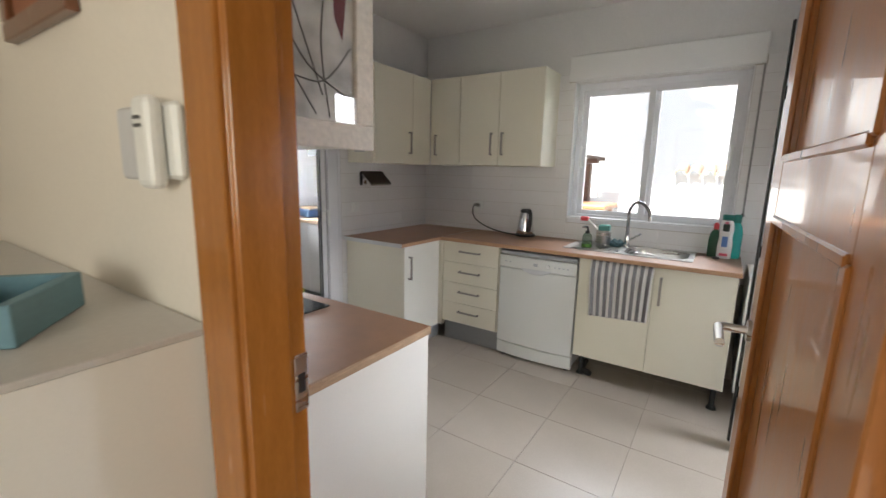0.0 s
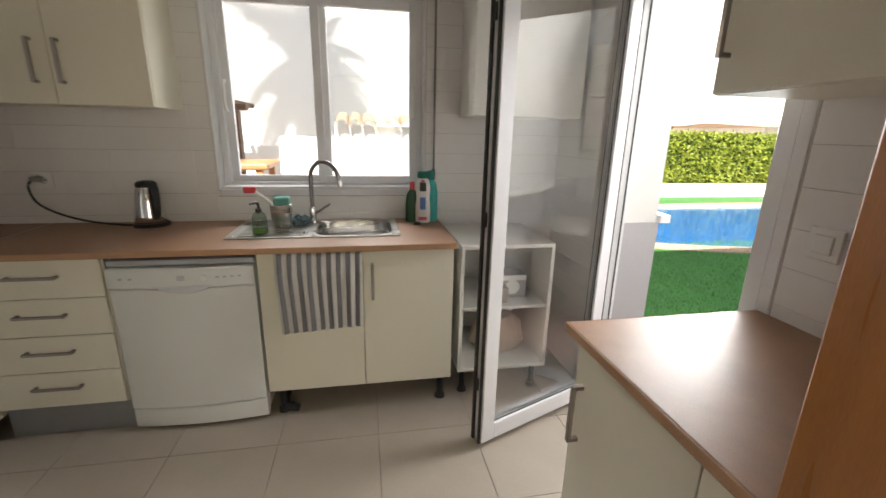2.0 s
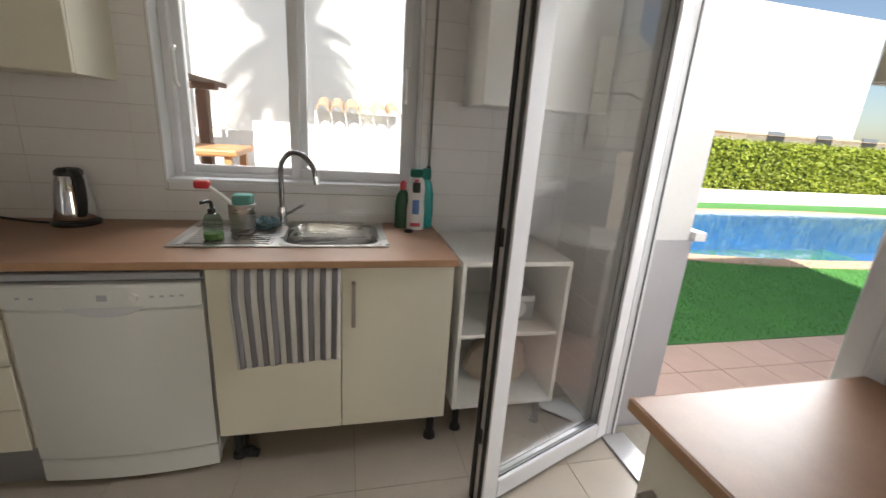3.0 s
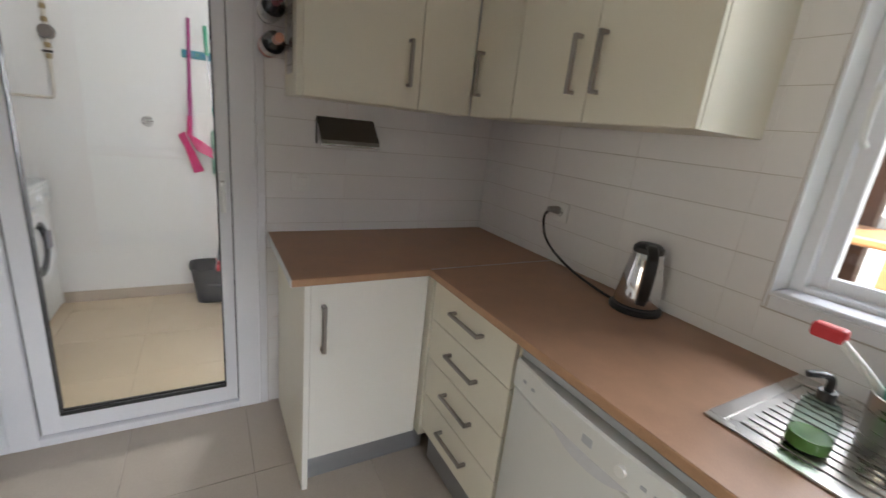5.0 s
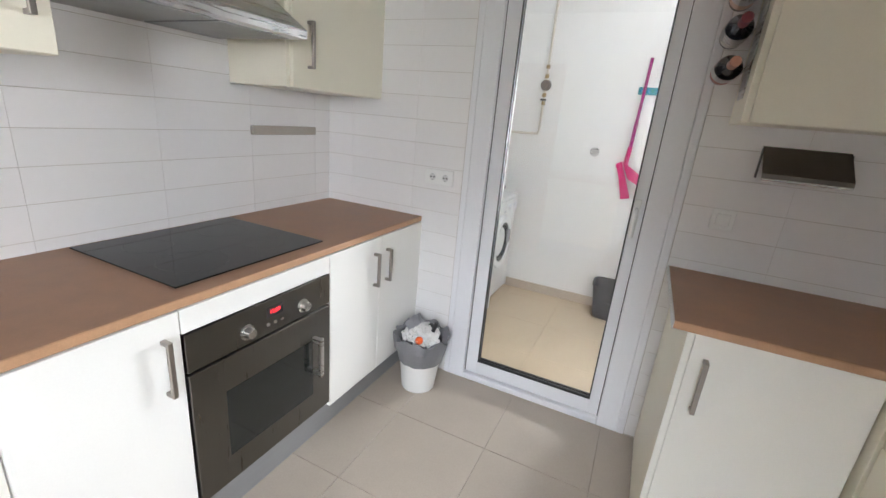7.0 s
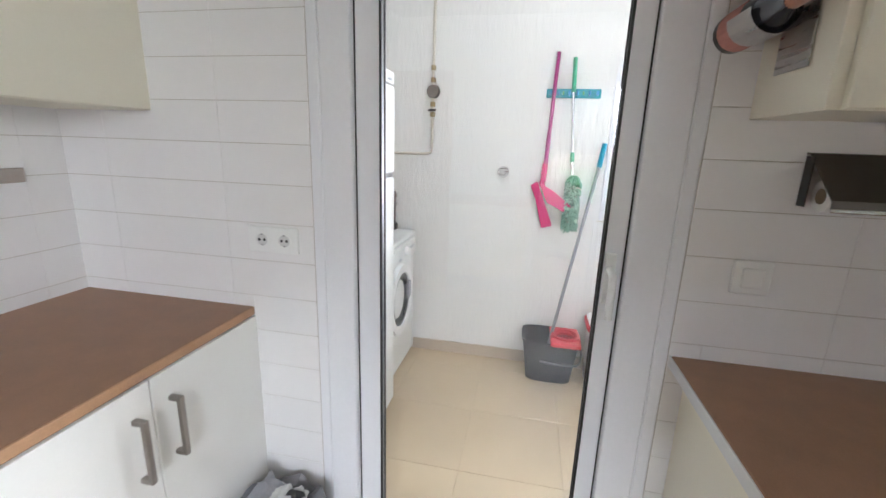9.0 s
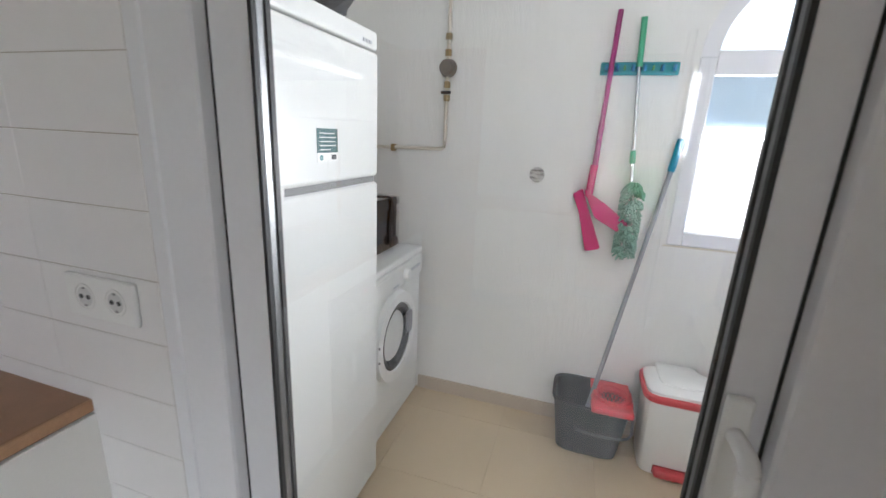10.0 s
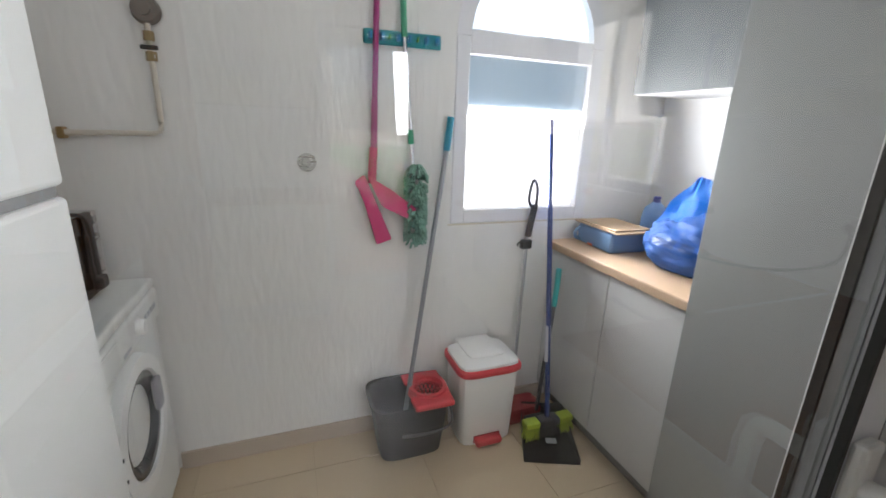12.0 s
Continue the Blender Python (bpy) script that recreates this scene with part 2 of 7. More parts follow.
def handle(parent, x, z0, z1, horizontal=False, y=0.0, name="handle"):
    """Square-section bow handle standing 30 mm off the front at local y."""
    bm = B()
    s = 0.006
    if horizontal:
        bx(bm, z0, z1, y - 0.034, y - 0.022, x - s, x + s, 0.0015)
        bx(bm, z0, z0 + 0.012, y - 0.023, y, x - s, x + s, 0.001)
        bx(bm, z1 - 0.012, z1, y - 0.023, y, x - s, x + s, 0.001)
    else:
        bx(bm, x - s * 1.2, x + s * 1.2, y - 0.034, y - 0.022, z0, z1, 0.0015)
        bx(bm, x - s * 1.2, x + s * 1.2, y - 0.023, y, z0, z0 + 0.012, 0.001)
        bx(bm, x - s * 1.2, x + s * 1.2, y - 0.023, y, z1 - 0.012, z1, 0.001)
    return part(name, bm, NICKEL, parent, "satin nickel bow handle")


def cabinet(name, label, m, w, d, z0, z1, doors, material=None, group="", sides=None, hollow=False):
    """A kitchen unit; its front looks along local -y, doors are (name, x0, x1, z0, z1, handle) with handle (kind, place, from, to)."""
    material = material or CREAM
    c = thing(name, label, "cabinet", m, group)
    bm = B()
    if hollow:
        for b in ((0.001, 0.018, 0.02, d, z0, z1), (w - 0.018, w - 0.001, 0.02, d, z0, z1), (0.018, w - 0.018, d - 0.01, d, z0, z1), (0.018, w - 0.018, 0.02, d - 0.01, z0, z0 + 0.018), (0.018, w - 0.018, 0.02, 0.036, z1 - 0.06, z1)):
            bx(bm, *b)
    else:
        bx(bm, 0.001, w - 0.001, 0.02, d, z0, z1, 0.001)
    part("body", bm, sides or material, c)
    for dn, x0, x1, a, b, hd in doors:
        ob = box_part(dn, c, material, x0 + 0.0015, x1 - 0.0015, 0.0, 0.018, a + 0.0015, b - 0.0015, 0.0018)
        if hd:
            handle(ob, hd[1], hd[2], hd[3], hd[0] == "h")
    return c


# ---- setting: floors, walls, ceilings ----
XW, XE, YS, YN, ZC = -2.045, 1.445, 1.13, 4.17, 2.70
LX, LYS = -3.61, 1.25
T = 0.012

floor_k = structure("floor", [(XW - 0.02, XE + 0.30, YS - 0.11, YN, -0.10, -0.004)], FLOORGROUT, "kitchen floor of greige tiles with dark joints", "floor")
floor_l = structure("floor_laundry", [(LX - 0.1, XW - 0.021, LYS, YN + 0.02, -0.10, -0.004)], LGROUT, "laundry floor of cream tiles", "floor")
floor_h = structure("floor_hall", [(-2.6, 2.6, -2.0, YS - 0.112, -0.10, 0.0)], FLOORTILE, "hall floor of greige tiles", "floor")
ceiling = structure("ceiling", [(LX - 0.2, XE + 0.3, YS - 0.1, YN + 0.3, ZC, ZC + 0.12)], CEIL, "flat white kitchen ceiling", "ceiling")
structure("ceiling_hall", [(-2.6, 2.6, -2.0, YS - 0.102, ZC, ZC + 0.12)], CEIL, "flat white hall ceiling", "ceiling")

WX0, WX1, WZ0, WZ1 = -0.56, 0.585, 1.08, 2.16
wall_n = structure("wall_north", [(LX - 0.2, WX0, YN, YN + 0.26, 0, ZC), (WX1, XE + 0.3, YN, YN + 0.26, 0, ZC), (WX0, WX1, YN, YN + 0.26, 0, WZ0), (WX0, WX1, YN, YN + 0.26, WZ1, ZC)], PLASTER, "window wall, white tiles below grey-white plaster", "wall")
LD0, LD1, LDZ = 2.04, 2.97, 2.12
wall_w = structure("wall_west", [(XW - 0.12, XW, YS, LD0, 0, ZC), (XW - 0.12, XW, LD1, YN, 0, ZC), (XW - 0.12, XW, LD0, LD1, LDZ, ZC)], PLASTER, "wall between kitchen and laundry, white tiles below plaster", "wall")
DX0, DX1, DZ = -0.12, 0.70, 2.06
wall_s = structure("wall_south", [(XW - 0.12, DX0 - 0.03, YS - 0.10, YS, 0, ZC), (DX1 + 0.03, XE + 0.3, YS - 0.10, YS, 0, ZC), (DX0 - 0.03, DX1 + 0.03, YS - 0.10, YS, DZ + 0.03, ZC)], PLASTER, "hob wall with the hall doorway, white tiles", "wall")
ED0, ED1, EDZ = 2.645, 3.56, 2.22
wall_e = structure("wall_east", [(XE, XE + 0.30, YS, ED0, 0, ZC), (XE, XE + 0.30, ED1, YN, 0, ZC), (XE, XE + 0.30, ED0, ED1, EDZ, ZC)], PLASTER, "outer wall with the terrace door, white tiles", "wall")
LW0, LW1, LWZ0, LWZ1 = 3.04, 3.76, 1.0, 1.755
wall_lw = structure("wall_laundry_west", [(LX - 0.2, LX, LYS, LW0, 0, ZC), (LX - 0.2, LX, LW1, YN, 0, ZC), (LX - 0.2, LX, LW0, LW1, 0, LWZ0)], ROUGHCAST, "white rendered laundry wall with an arched window", "wall")
structure("wall_laundry_south", [(LX - 0.2, XW - 0.121, LYS - 0.1, LYS, 0, ZC)], ROUGHCAST, "white rendered laundry wall", "wall")
structure("wall_hall_west", [(-2.7, -2.6, -2.0, YS - 0.102, 0, ZC)], HALLWALL, "cream painted hall wall", "wall")
structure("wall_hall_east", [(2.6, 2.7, -2.0, YS - 0.102, 0, ZC)], HALLWALL, "cream painted hall wall", "wall")
# the opening round the hall fill lamp is added and unseen
structure("wall_hall_south", [(-2.7, 0.4, -2.1, -2.0, 0, ZC), (1.6, 2.7, -2.1, -2.0, 0, ZC), (0.4, 1.6, -2.1, -2.0, 0, 0.9), (0.4, 1.6, -2.1, -2.0, 2.2, ZC)], HALLWALL, "cream painted hall wall with an opening", "wall")
structure("wall_hall_north", [(-2.6, DX0 - 0.03, YS - 0.104, YS - 0.1015, 0, ZC), (DX1 + 0.03, 2.6, YS - 0.104, YS - 0.1015, 0, ZC)], HALLWALL, "cream paint on the hall side of the doorway wall", "wall")

# arched head of the laundry window wall
bm = B()
cy_, rad, n = (LW0 + LW1) / 2, (LW1 - LW0) / 2, 20
arc = [(cy_ - rad * math.cos(math.pi * i / n), LWZ1 + rad * math.sin(math.pi * i / n)) for i in range(n + 1)]
for (ya, za), (yb, zb) in zip(arc, arc[1:]):
    vs = [bm.verts.new((x, y, z)) for x in (LX, LX - 0.2) for y, z in ((ya, za), (yb, zb), (yb, ZC), (ya, ZC))]
    for f in ((0, 1, 2, 3), (7, 6, 5, 4), (0, 4, 5, 1), (2, 6, 7, 3)):
        bm.faces.new([vs[k] for k in f])
tagged(part("wall_laundry_arch", bm, ROUGHCAST), "rendered wall over the arched window", "wall", kind="structure")
structure("baseboard", [(LX, LX + 0.012, 1.88, 3.60, 0, 0.077)], SKIRT, "beige tile skirting along the laundry wall", "skirting")


# ---- doorway to the hall ----
dw = tagged(new("door_frame_hall"), "honey-varnished wooden door frame with a steel strike plate", "door frame", kind="structure")
box_part("jamb", dw, DOORWOOD, DX0 - 0.03, DX0, YS - 0.118, YS + 0.012, 0, DZ, 0.002)
box_part("jamb", dw, DOORWOOD, DX1, DX1 + 0.03, YS - 0.118, YS + 0.012, 0, DZ, 0.002)
box_part("head", dw, DOORWOOD, DX0 - 0.03, DX1 + 0.03, YS - 0.118, YS + 0.012, DZ, DZ + 0.03, 0.002)
for a, b in ((DX0 - 0.112, DX0 - 0.004), (DX1 + 0.004, DX1 + 0.112)):
    bm = bx(B(), a, b, YS - 0.128, YS - 0.1045, 0, DZ + 0.10, 0.004, 2)
    part("architrave", bm, DOORWOOD, dw)
box_part("architrave", dw, DOORWOOD, DX0 - 0.112, DX1 + 0.112, YS - 0.130, YS - 0.1045, DZ + 0.004, DZ + 0.10, 0.004)
box_part("stop", dw, DOORWOOD, DX0, DX0 + 0.012, YS - 0.118, YS - 0.03, 0, DZ, 0.002)
box_part("strike_plate", dw, STEEL, DX0 - 0.002, DX0 + 0.0025, YS - 0.016, YS + 0.0135, 0.955, 1.075, 0.0008, "brushed steel strike plate")
box_part("latch_hole", dw, BLACKP, DX0 + 0.002, DX0 + 0.0032, YS - 0.010, YS + 0.006, 0.995, 1.035)


def panel_door(m, w, h):
    d = tagged(new("door_hall"), "open honey-brown panelled wooden door with a steel lever", "door", kind="structure")
    d.matrix_world = m
    th = 0.042
    st = 0.118
    for x0, x1 in ((0, st), (w - st, w)):
        box_part("stile", d, DOORWOOD2, x0, x1, -th / 2, th / 2, 0, h, 0.003)
    for z0, z1 in ((0, 0.2), (1.34, 1.468), (h - 0.13, h)):
        box_part("rail", d, DOORWOOD2, st, w - st, -th / 2 + 0.0005, th / 2 - 0.0005, z0, z1, 0.002)
    for z0, z1 in ((0.2, 1.34), (1.468, h - 0.13)):
        box_part("panel", d, DOORWOOD2, st, w - st, -0.004, 0.004, z0, z1)
        for s in (-1, 1):
            y0, y1 = (-th / 2 - 0.005, -th / 2 + 0.006) if s < 0 else (th / 2 - 0.006, th / 2 + 0.005)
            e = 0.007
            box_part("moulding", d, DOORWOOD2, st - 0.010, st + e, y0, y1, z0, z1, 0.003)
            box_part("moulding", d, DOORWOOD2, w - st - e, w - st + 0.010, y0, y1, z0, z1, 0.003)
            box_part("moulding", d, DOORWOOD2, st + e, w - st - e, y0, y1, z0 - 0.010, z0 + e, 0.003)
            box_part("moulding", d, DOORWOOD2, st + e, w - st - e, y0, y1, z1 - e, z1 + 0.010, 0.003)
    for s in (-1, 1):
        bm = B()
        cyl(bm, (w - 0.048, s * th / 2, 1.068), (w - 0.048, s * (th / 2 + 0.009), 1.068), 0.026, n=28)
        part("rosette", bm, STEEL, d, "round steel rosette", smooth=True)
        bm = B()
        pts = curve_pts([(w - 0.048, s * (th / 2 + 0.006), 1.068), (w - 0.048, s * (th / 2 + 0.05), 1.068), (w - 0.052, s * (th / 2 + 0.062), 1.068), (w - 0.066, s * (th / 2 + 0.067), 1.068), (w - 0.175, s * (th / 2 + 0.067), 1.068)], 6)
        tube(bm, pts, 0.0102, 16)
        part("lever", bm, STEEL, d, "brushed steel lever", smooth=True)
    box_part("lock_plate", d, STEEL, w - 0.0005, w + 0.0015, -0.01, 0.01, 0.95, 1.17, 0)
    for z in (0.25, 1.0, 1.8):
        bm = cyl(B(), (0.0, 0.02, z - 0.05), (0.0, 0.02, z + 0.05), 0.007, n=10)
        part("hinge", bm, STEEL, d)
    return d


panel_door(pose(0.678, YS - 0.03, 0.008, 0, 0, 92.5), 0.79, 2.04)


# ---- glazed doors ----
def leaf_parts(d, x0, x1, z0, z1, stile, th, y=0.0, lock=None, flush=False):
    """A white glazed leaf: profiles, gaskets, spacer and pane."""
    a, b = y - th / 2, y + (0.008 if flush else th / 2)
    bt, lock = stile * 1.15, lock or stile
    bv = 0.0015 if flush else 0.004
    box_part("stile", d, PVC, x0, x0 + stile, a, b, z0, z1, bv)
    box_part("stile", d, PVC, x1 - lock, x1, a, b, z0, z1, bv)
    box_part("rail", d, PVC, x0 + stile, x1 - lock, a + 0.0004, b - 0.0004, z0, z0 + bt, bv)
    box_part("rail", d, PVC, x0 + stile, x1 - lock, a + 0.0004, b - 0.0004, z1 - stile, z1, bv)
    gx0, gx1, gz0, gz1 = x0 + stile, x1 - lock, z0 + bt, z1 - stile
    bm = B()
    glass_y = y - (0.020 if flush else 0.012)
    sw = 0.003 if flush else 0.012
    for ya, yb in ((y - 0.0305, y - 0.0225), (y - 0.002, y + 0.007)) if flush else ((y - 0.0185, y - 0.0145), (y + 0.0145, y + 0.0185)):
        g = 0.006 if flush else 0.005
        bx(bm, gx0, gx0 + g, ya, yb, gz0, gz1)
        bx(bm, gx1 - g, gx1, ya, yb, gz0, gz1)
        bx(bm, gx0 + g, gx1 - g, ya, yb, gz0, gz0 + (0.013 if flush else g))
        bx(bm, gx0 + g, gx1 - g, ya, yb, gz1 - g, gz1)
    part("gasket", bm, GASKET, d, "black rubber gasket")
    bm = B()
    ya, yb = (y - 0.0175, y - 0.0025) if flush else (y - 0.009, y + 0.009)
    bx(bm, gx0, gx0 + sw, ya, yb, gz0, gz1)
    bx(bm, gx1 - sw, gx1, ya, yb, gz0, gz1)
    bx(bm, gx0 + sw, gx1 - sw, ya, yb, gz0, gz0 + sw)
    bx(bm, gx0 + sw, gx1 - sw, ya, yb, gz1 - sw, gz1)
    part("spacer", bm, DULLSPACER if flush else SPACER, d, "aluminium spacer bar")
    for yy in (glass_y,):
        p = part("pane", bx(B(), gx0, gx1, yy - 0.002, yy + 0.002, gz0, gz1), LAUNDRYGLASS if flush else DOUBLEGLASS, d, "clear double glazing")
        p.visible_shadow = False


def upvc_frame(name, label, boxes, category="door frame"):
    f = tagged(new(name), label, category, kind="structure")
    for nm, b in boxes:
        box_part(nm, f, PVC, *b, 0.004)
    return f


# laundry door (shut)
upvc_frame("door_frame_laundry", "white plastic door frame to the laundry", [
    ("post", (XW - 0.07, XW + 0.014, LD0, LD0 + 0.09, 0, LDZ)), ("post", (XW - 0.07, XW + 0.014, LD1 - 0.098, LD1, 0, LDZ)),
    ("head", (XW - 0.0695, XW + 0.0135, LD0 + 0.09, LD1 - 0.098, LDZ - 0.07, LDZ)), ("sill", (XW - 0.0695, XW + 0.0135, LD0 + 0.09, LD1 - 0.098, 0, 0.035)),
    ("cover_strip", (XW, XW + 0.0138, LD0 - 0.035, LD0, 0, LDZ + 0.035)), ("cover_strip", (XW, XW + 0.0138, LD1, LD1 + 0.035, 0, LDZ + 0.035))])
ld = tagged(new("door_laundry"), "shut white glazed door with a white lever, laundry behind", "door", kind="structure")
ld.matrix_world = pose(XW - 0.040, 0, 0, 0, 0, 90)
leaf_parts(ld, LD0 + 0.094, LD1 - 0.102, 0.040, LDZ - 0.074, 0.067, 0.06, 0.0, 0.048, True)
bm = B()
for i in range(420):
    bx(bm, 2.8165, 2.8172, -0.0135 + 0.006 * (i % 2), -0.0123 + 0.006 * (i % 2), 0.8 + 0.002 * i, 0.8012 + 0.002 * i)
dots = part("spacer_holes", bm, mat("spacer_hole", (0.25, 0.25, 0.25), 0.6), ld, "punched holes in the spacer")
dots["kind"] = "stuff"
for yy in (LD0 + 0.0895, LD1 - 0.1015):
    box_part("seal", ld, GASKET, yy, yy + 0.004, -0.029, -0.02, 0.04, LDZ - 0.072)
bm = bx(B(), 2.822, 2.850, -0.043, -0.03, 1.02, 1.16, 0.004, 2)
part("handle_plate", bm, WHITEP, ld)
bm = tube(B(), curve_pts([(2.836, -0.04, 1.115), (2.836, -0.085, 1.115), (2.836, -0.095, 1.09), (2.836, -0.095, 1.0)], 6), 0.010, 12)
part("lever", bm, WHITEP, ld, "white lever", smooth=True)

# terrace door (open inwards)
upvc_frame("door_frame_terrace", "white plastic terrace door frame with black seals", [
    ("post", (XE - 0.008, XE + 0.075, ED1 - 0.065, ED1, 0, EDZ)), ("post", (XE - 0.008, XE + 0.075, ED0, ED0 + 0.065, 0, EDZ)),
    ("head", (XE - 0.0075, XE + 0.0745, ED0 + 0.065, ED1 - 0.065, EDZ - 0.065, EDZ)),
    ("cover_strip", (XE - 0.0138, XE, ED0 - 0.045, ED0, 0, EDZ + 0.04)), ("cover_strip", (XE - 0.0138, XE, ED1, ED1 + 0.03, 0, EDZ + 0.04))])
tf = tagged(new("door_seal_terrace"), "black rubber seals of the terrace door frame", "seal", kind="structure")
for yy in (ED1 - 0.069, ED0 + 0.066):
    for xx in (XE + 0.012, XE + 0.05):
        box_part("seal", tf, GASKET, xx, xx + 0.006, yy, yy + 0.003, 0.01, EDZ - 0.066)
tagged(box_part("door_sill_terrace", None, SPACER, XE - 0.005, XE + 0.12, ED0 + 0.066, ED1 - 0.066, -0.003, 0.012, 0.002), "grey aluminium threshold of the terrace door", "threshold", kind="structure")
td = tagged(new("door_terrace"), "open white glazed terrace door with dark edge seals", "door", kind="structure")
HX, HY = 1.435, 3.50
ang = math.degrees(math.atan2(3.212 - HY, 0.722 - HX))
td.matrix_world = pose(HX, HY, 0.03, 0, 0, ang)
LWID = 0.775
leaf_parts(td, 0.0, LWID, 0.0, 2.12, 0.075, 0.062)
bm = bx(B(), LWID - 0.001, LWID + 0.010, -0.036, -0.018, 0.0, 2.12, 0.002)
part("edge_seal", bm, GASKET, td, "black edge seal")
bm = bx(B(), LWID - 0.001, LWID + 0.006, -0.014, 0.004, 0.0, 2.12, 0.002)
part("edge_channel", bm, SPACER, td, "grey lock channel")
bm = bx(B(), LWID - 0.001, LWID + 0.010, 0.010, 0.024, 0.0, 2.12, 0.002)
part("edge_seal", bm, GASKET, td, "black edge seal")
for z in (0.3, 1.05, 1.8):
    box_part("lock_bolt", td, BLACKP, LWID + 0.005, LWID + 0.012, -0.012, 0.002, z - 0.03, z + 0.03, 0.001)

# ---- kitchen window ----
win = tagged(new("window_1"), "white two-pane sliding window with a roller shutter box", "window", kind="structure")
FY0, FY1 = YN + 0.09, YN + 0.17
box_part("window_frame", win, PVC, WX0, WX0 + 0.035, FY0, FY1, WZ0, WZ1, 0.003)
box_part("window_frame", win, PVC, WX1 - 0.035, WX1, FY0, FY1, WZ0, WZ1, 0.003)
box_part("window_frame", win, PVC, WX0 + 0.035, WX1 - 0.035, FY0 + 0.0005, FY1, WZ0, WZ0 + 0.03, 0.003)
box_part("window_frame", win, PVC, WX0 + 0.035, WX1 - 0.035, FY0 + 0.0005, FY1, WZ1 - 0.055, WZ1, 0.003)
for a, b, y0 in ((WX0 + 0.03, 0.045, FY0 + 0.035), (-0.035, WX1 - 0.03, FY0 - 0.004)):
    w0 = 0.046
    z0, z1 = WZ0 + 0.02, WZ1 - 0.05
    sash = box_part("sash", win, PVC, a, a + w0, y0, y0 + 0.036, z0, z1, 0.003)
    box_part("sash_side", sash, PVC, b - w0, b, y0, y0 + 0.036, z0, z1, 0.003)
    box_part("sash_rail", sash, PVC, a + w0, b - w0, y0 + 0.0005, y0 + 0.035, z0, z0 + 0.045, 0.003)
    box_part("sash_rail", sash, PVC, a + w0, b - w0, y0 + 0.0005, y0 + 0.035, z1 - 0.045, z1, 0.003)
    p = box_part("pane", sash, GLASS, a + w0, b - w0, y0 + 0.014, y0 + 0.018, z0 + 0.045, z1 - 0.045)
    p.visible_shadow = False
box_part("window_sill", win, PVC, WX0 + 0.001, WX1 - 0.001, YN + 0.001, FY0, WZ0 - 0.002, WZ0 + 0.012, 0.003)
box_part("trim", win, PVC, WX0 - 0.012, WX0, YN - 0.012, YN + 0.09, WZ0 - 0.04, WZ1 + 0.005, 0.004)
box_part("trim", win, PVC, WX1, WX1 + 0.012, YN - 0.012, YN + 0.09, WZ0 - 0.04, WZ1 + 0.005, 0.004)
box_part("trim", win, PVC, WX0, WX1, YN - 0.0115, YN - 0.0005, WZ0 - 0.04, WZ0, 0.003)
box_part("shutter_box", win, WHITEP, WX0 - 0.055, WX1 + 0.065, YN - 0.035, YN - 0.0005, WZ1 + 0.006, 2.355, 0.006)
for xx in (WX0 + 0.055, WX1 - 0.055):
    bm = tube(B(), curve_pts([(xx, FY0 - 0.005, 1.50), (xx, FY0 - 0.035, 1.52), (xx, FY0 - 0.04, 1.58), (xx, FY0 - 0.035, 1.64), (xx, FY0 - 0.005, 1.66)], 5), 0.009, 10)
    part("sash_pull", bm, WHITEP, win, smooth=True)
st = thing("shutter_strap", "grey roller shutter strap hanging beside the window", "strap")
box_part("strap", st, mat("grey_webbing", (0.25, 0.25, 0.24), 0.8), WX1 + 0.052, WX1 + 0.064, YN - 0.03, YN - 0.028, 1.20, 2.16)
box_part("guide", st, BLACKP, WX1 + 0.049, WX1 + 0.067, YN - 0.034, YN - 0.012, 1.18, 1.20, 0.002)

ALU = mat("matt_aluminium", (0.70, 0.70, 0.69), 0.5, 0.35, spread=0.04)

# ---- kitchen: base units and worktops ----
YF = 3.553  # front plane of the window run
cabinet("drawer_unit", "cream drawer unit with four drawers and nickel handles", pose(-1.402, YF, 0), 0.525, 0.60, 0.165, 0.870,
        [("drawer", 0.004, 0.52, 0.172 + 0.1745 * i, 0.172 + 0.1745 * (i + 1), ("h", 0.172 + 0.1725 * i + 0.105, 0.17, 0.36)) for i in range(4)])
sinkc = cabinet("sink_cabinet", "cream two-door sink cabinet on black feet", pose(-0.258, YF, 0), 0.915, 0.60, 0.155, 0.870,
                [("door", 0.0, 0.471, 0.155, 0.870, ("v", 0.44, 0.63, 0.81)), ("door", 0.471, 0.915, 0.155, 0.870, ("v", 0.517, 0.63, 0.81))], hollow=True)
for fx, fy in ((0.05, 0.07), (0.87, 0.07), (0.05, 0.5), (0.87, 0.5)):
    bm = cyl(B(), (fx, fy, 0.012), (fx, fy, 0.155), 0.017, n=14)
    cyl(bm, (fx, fy, 0.0), (fx, fy, 0.02), 0.030, 0.024, n=14)
    part("foot", bm, BLACKP, sinkc, "black plastic foot", smooth=True)
cc = cabinet("corner_cabinet", "cream one-door corner cabinet with nickel handle", pose(-1.432, 3.078, 0, 0, 0, 90), 0.47, 0.60, 0.128, 0.870,
             [("door", 0.0, 0.46, 0.128, 0.870, ("v", 0.046, 0.608, 0.79))], PALEFOIL, sides=CREAM)
ep = thing("end_panel", "cream end panel of the corner run", "panel", pose(XW + 0.001, 3.055, 0))
box_part("board", ep, CREAM, 0, 0.6245, 0, 0.021, 0, 0.870, 0.001)
box_part("edge_band", ep, PALEFOIL, 0.6247, 0.6266, 0.0005, 0.0205, 0.001, 0.869, 0.0006, "paler front edge band")
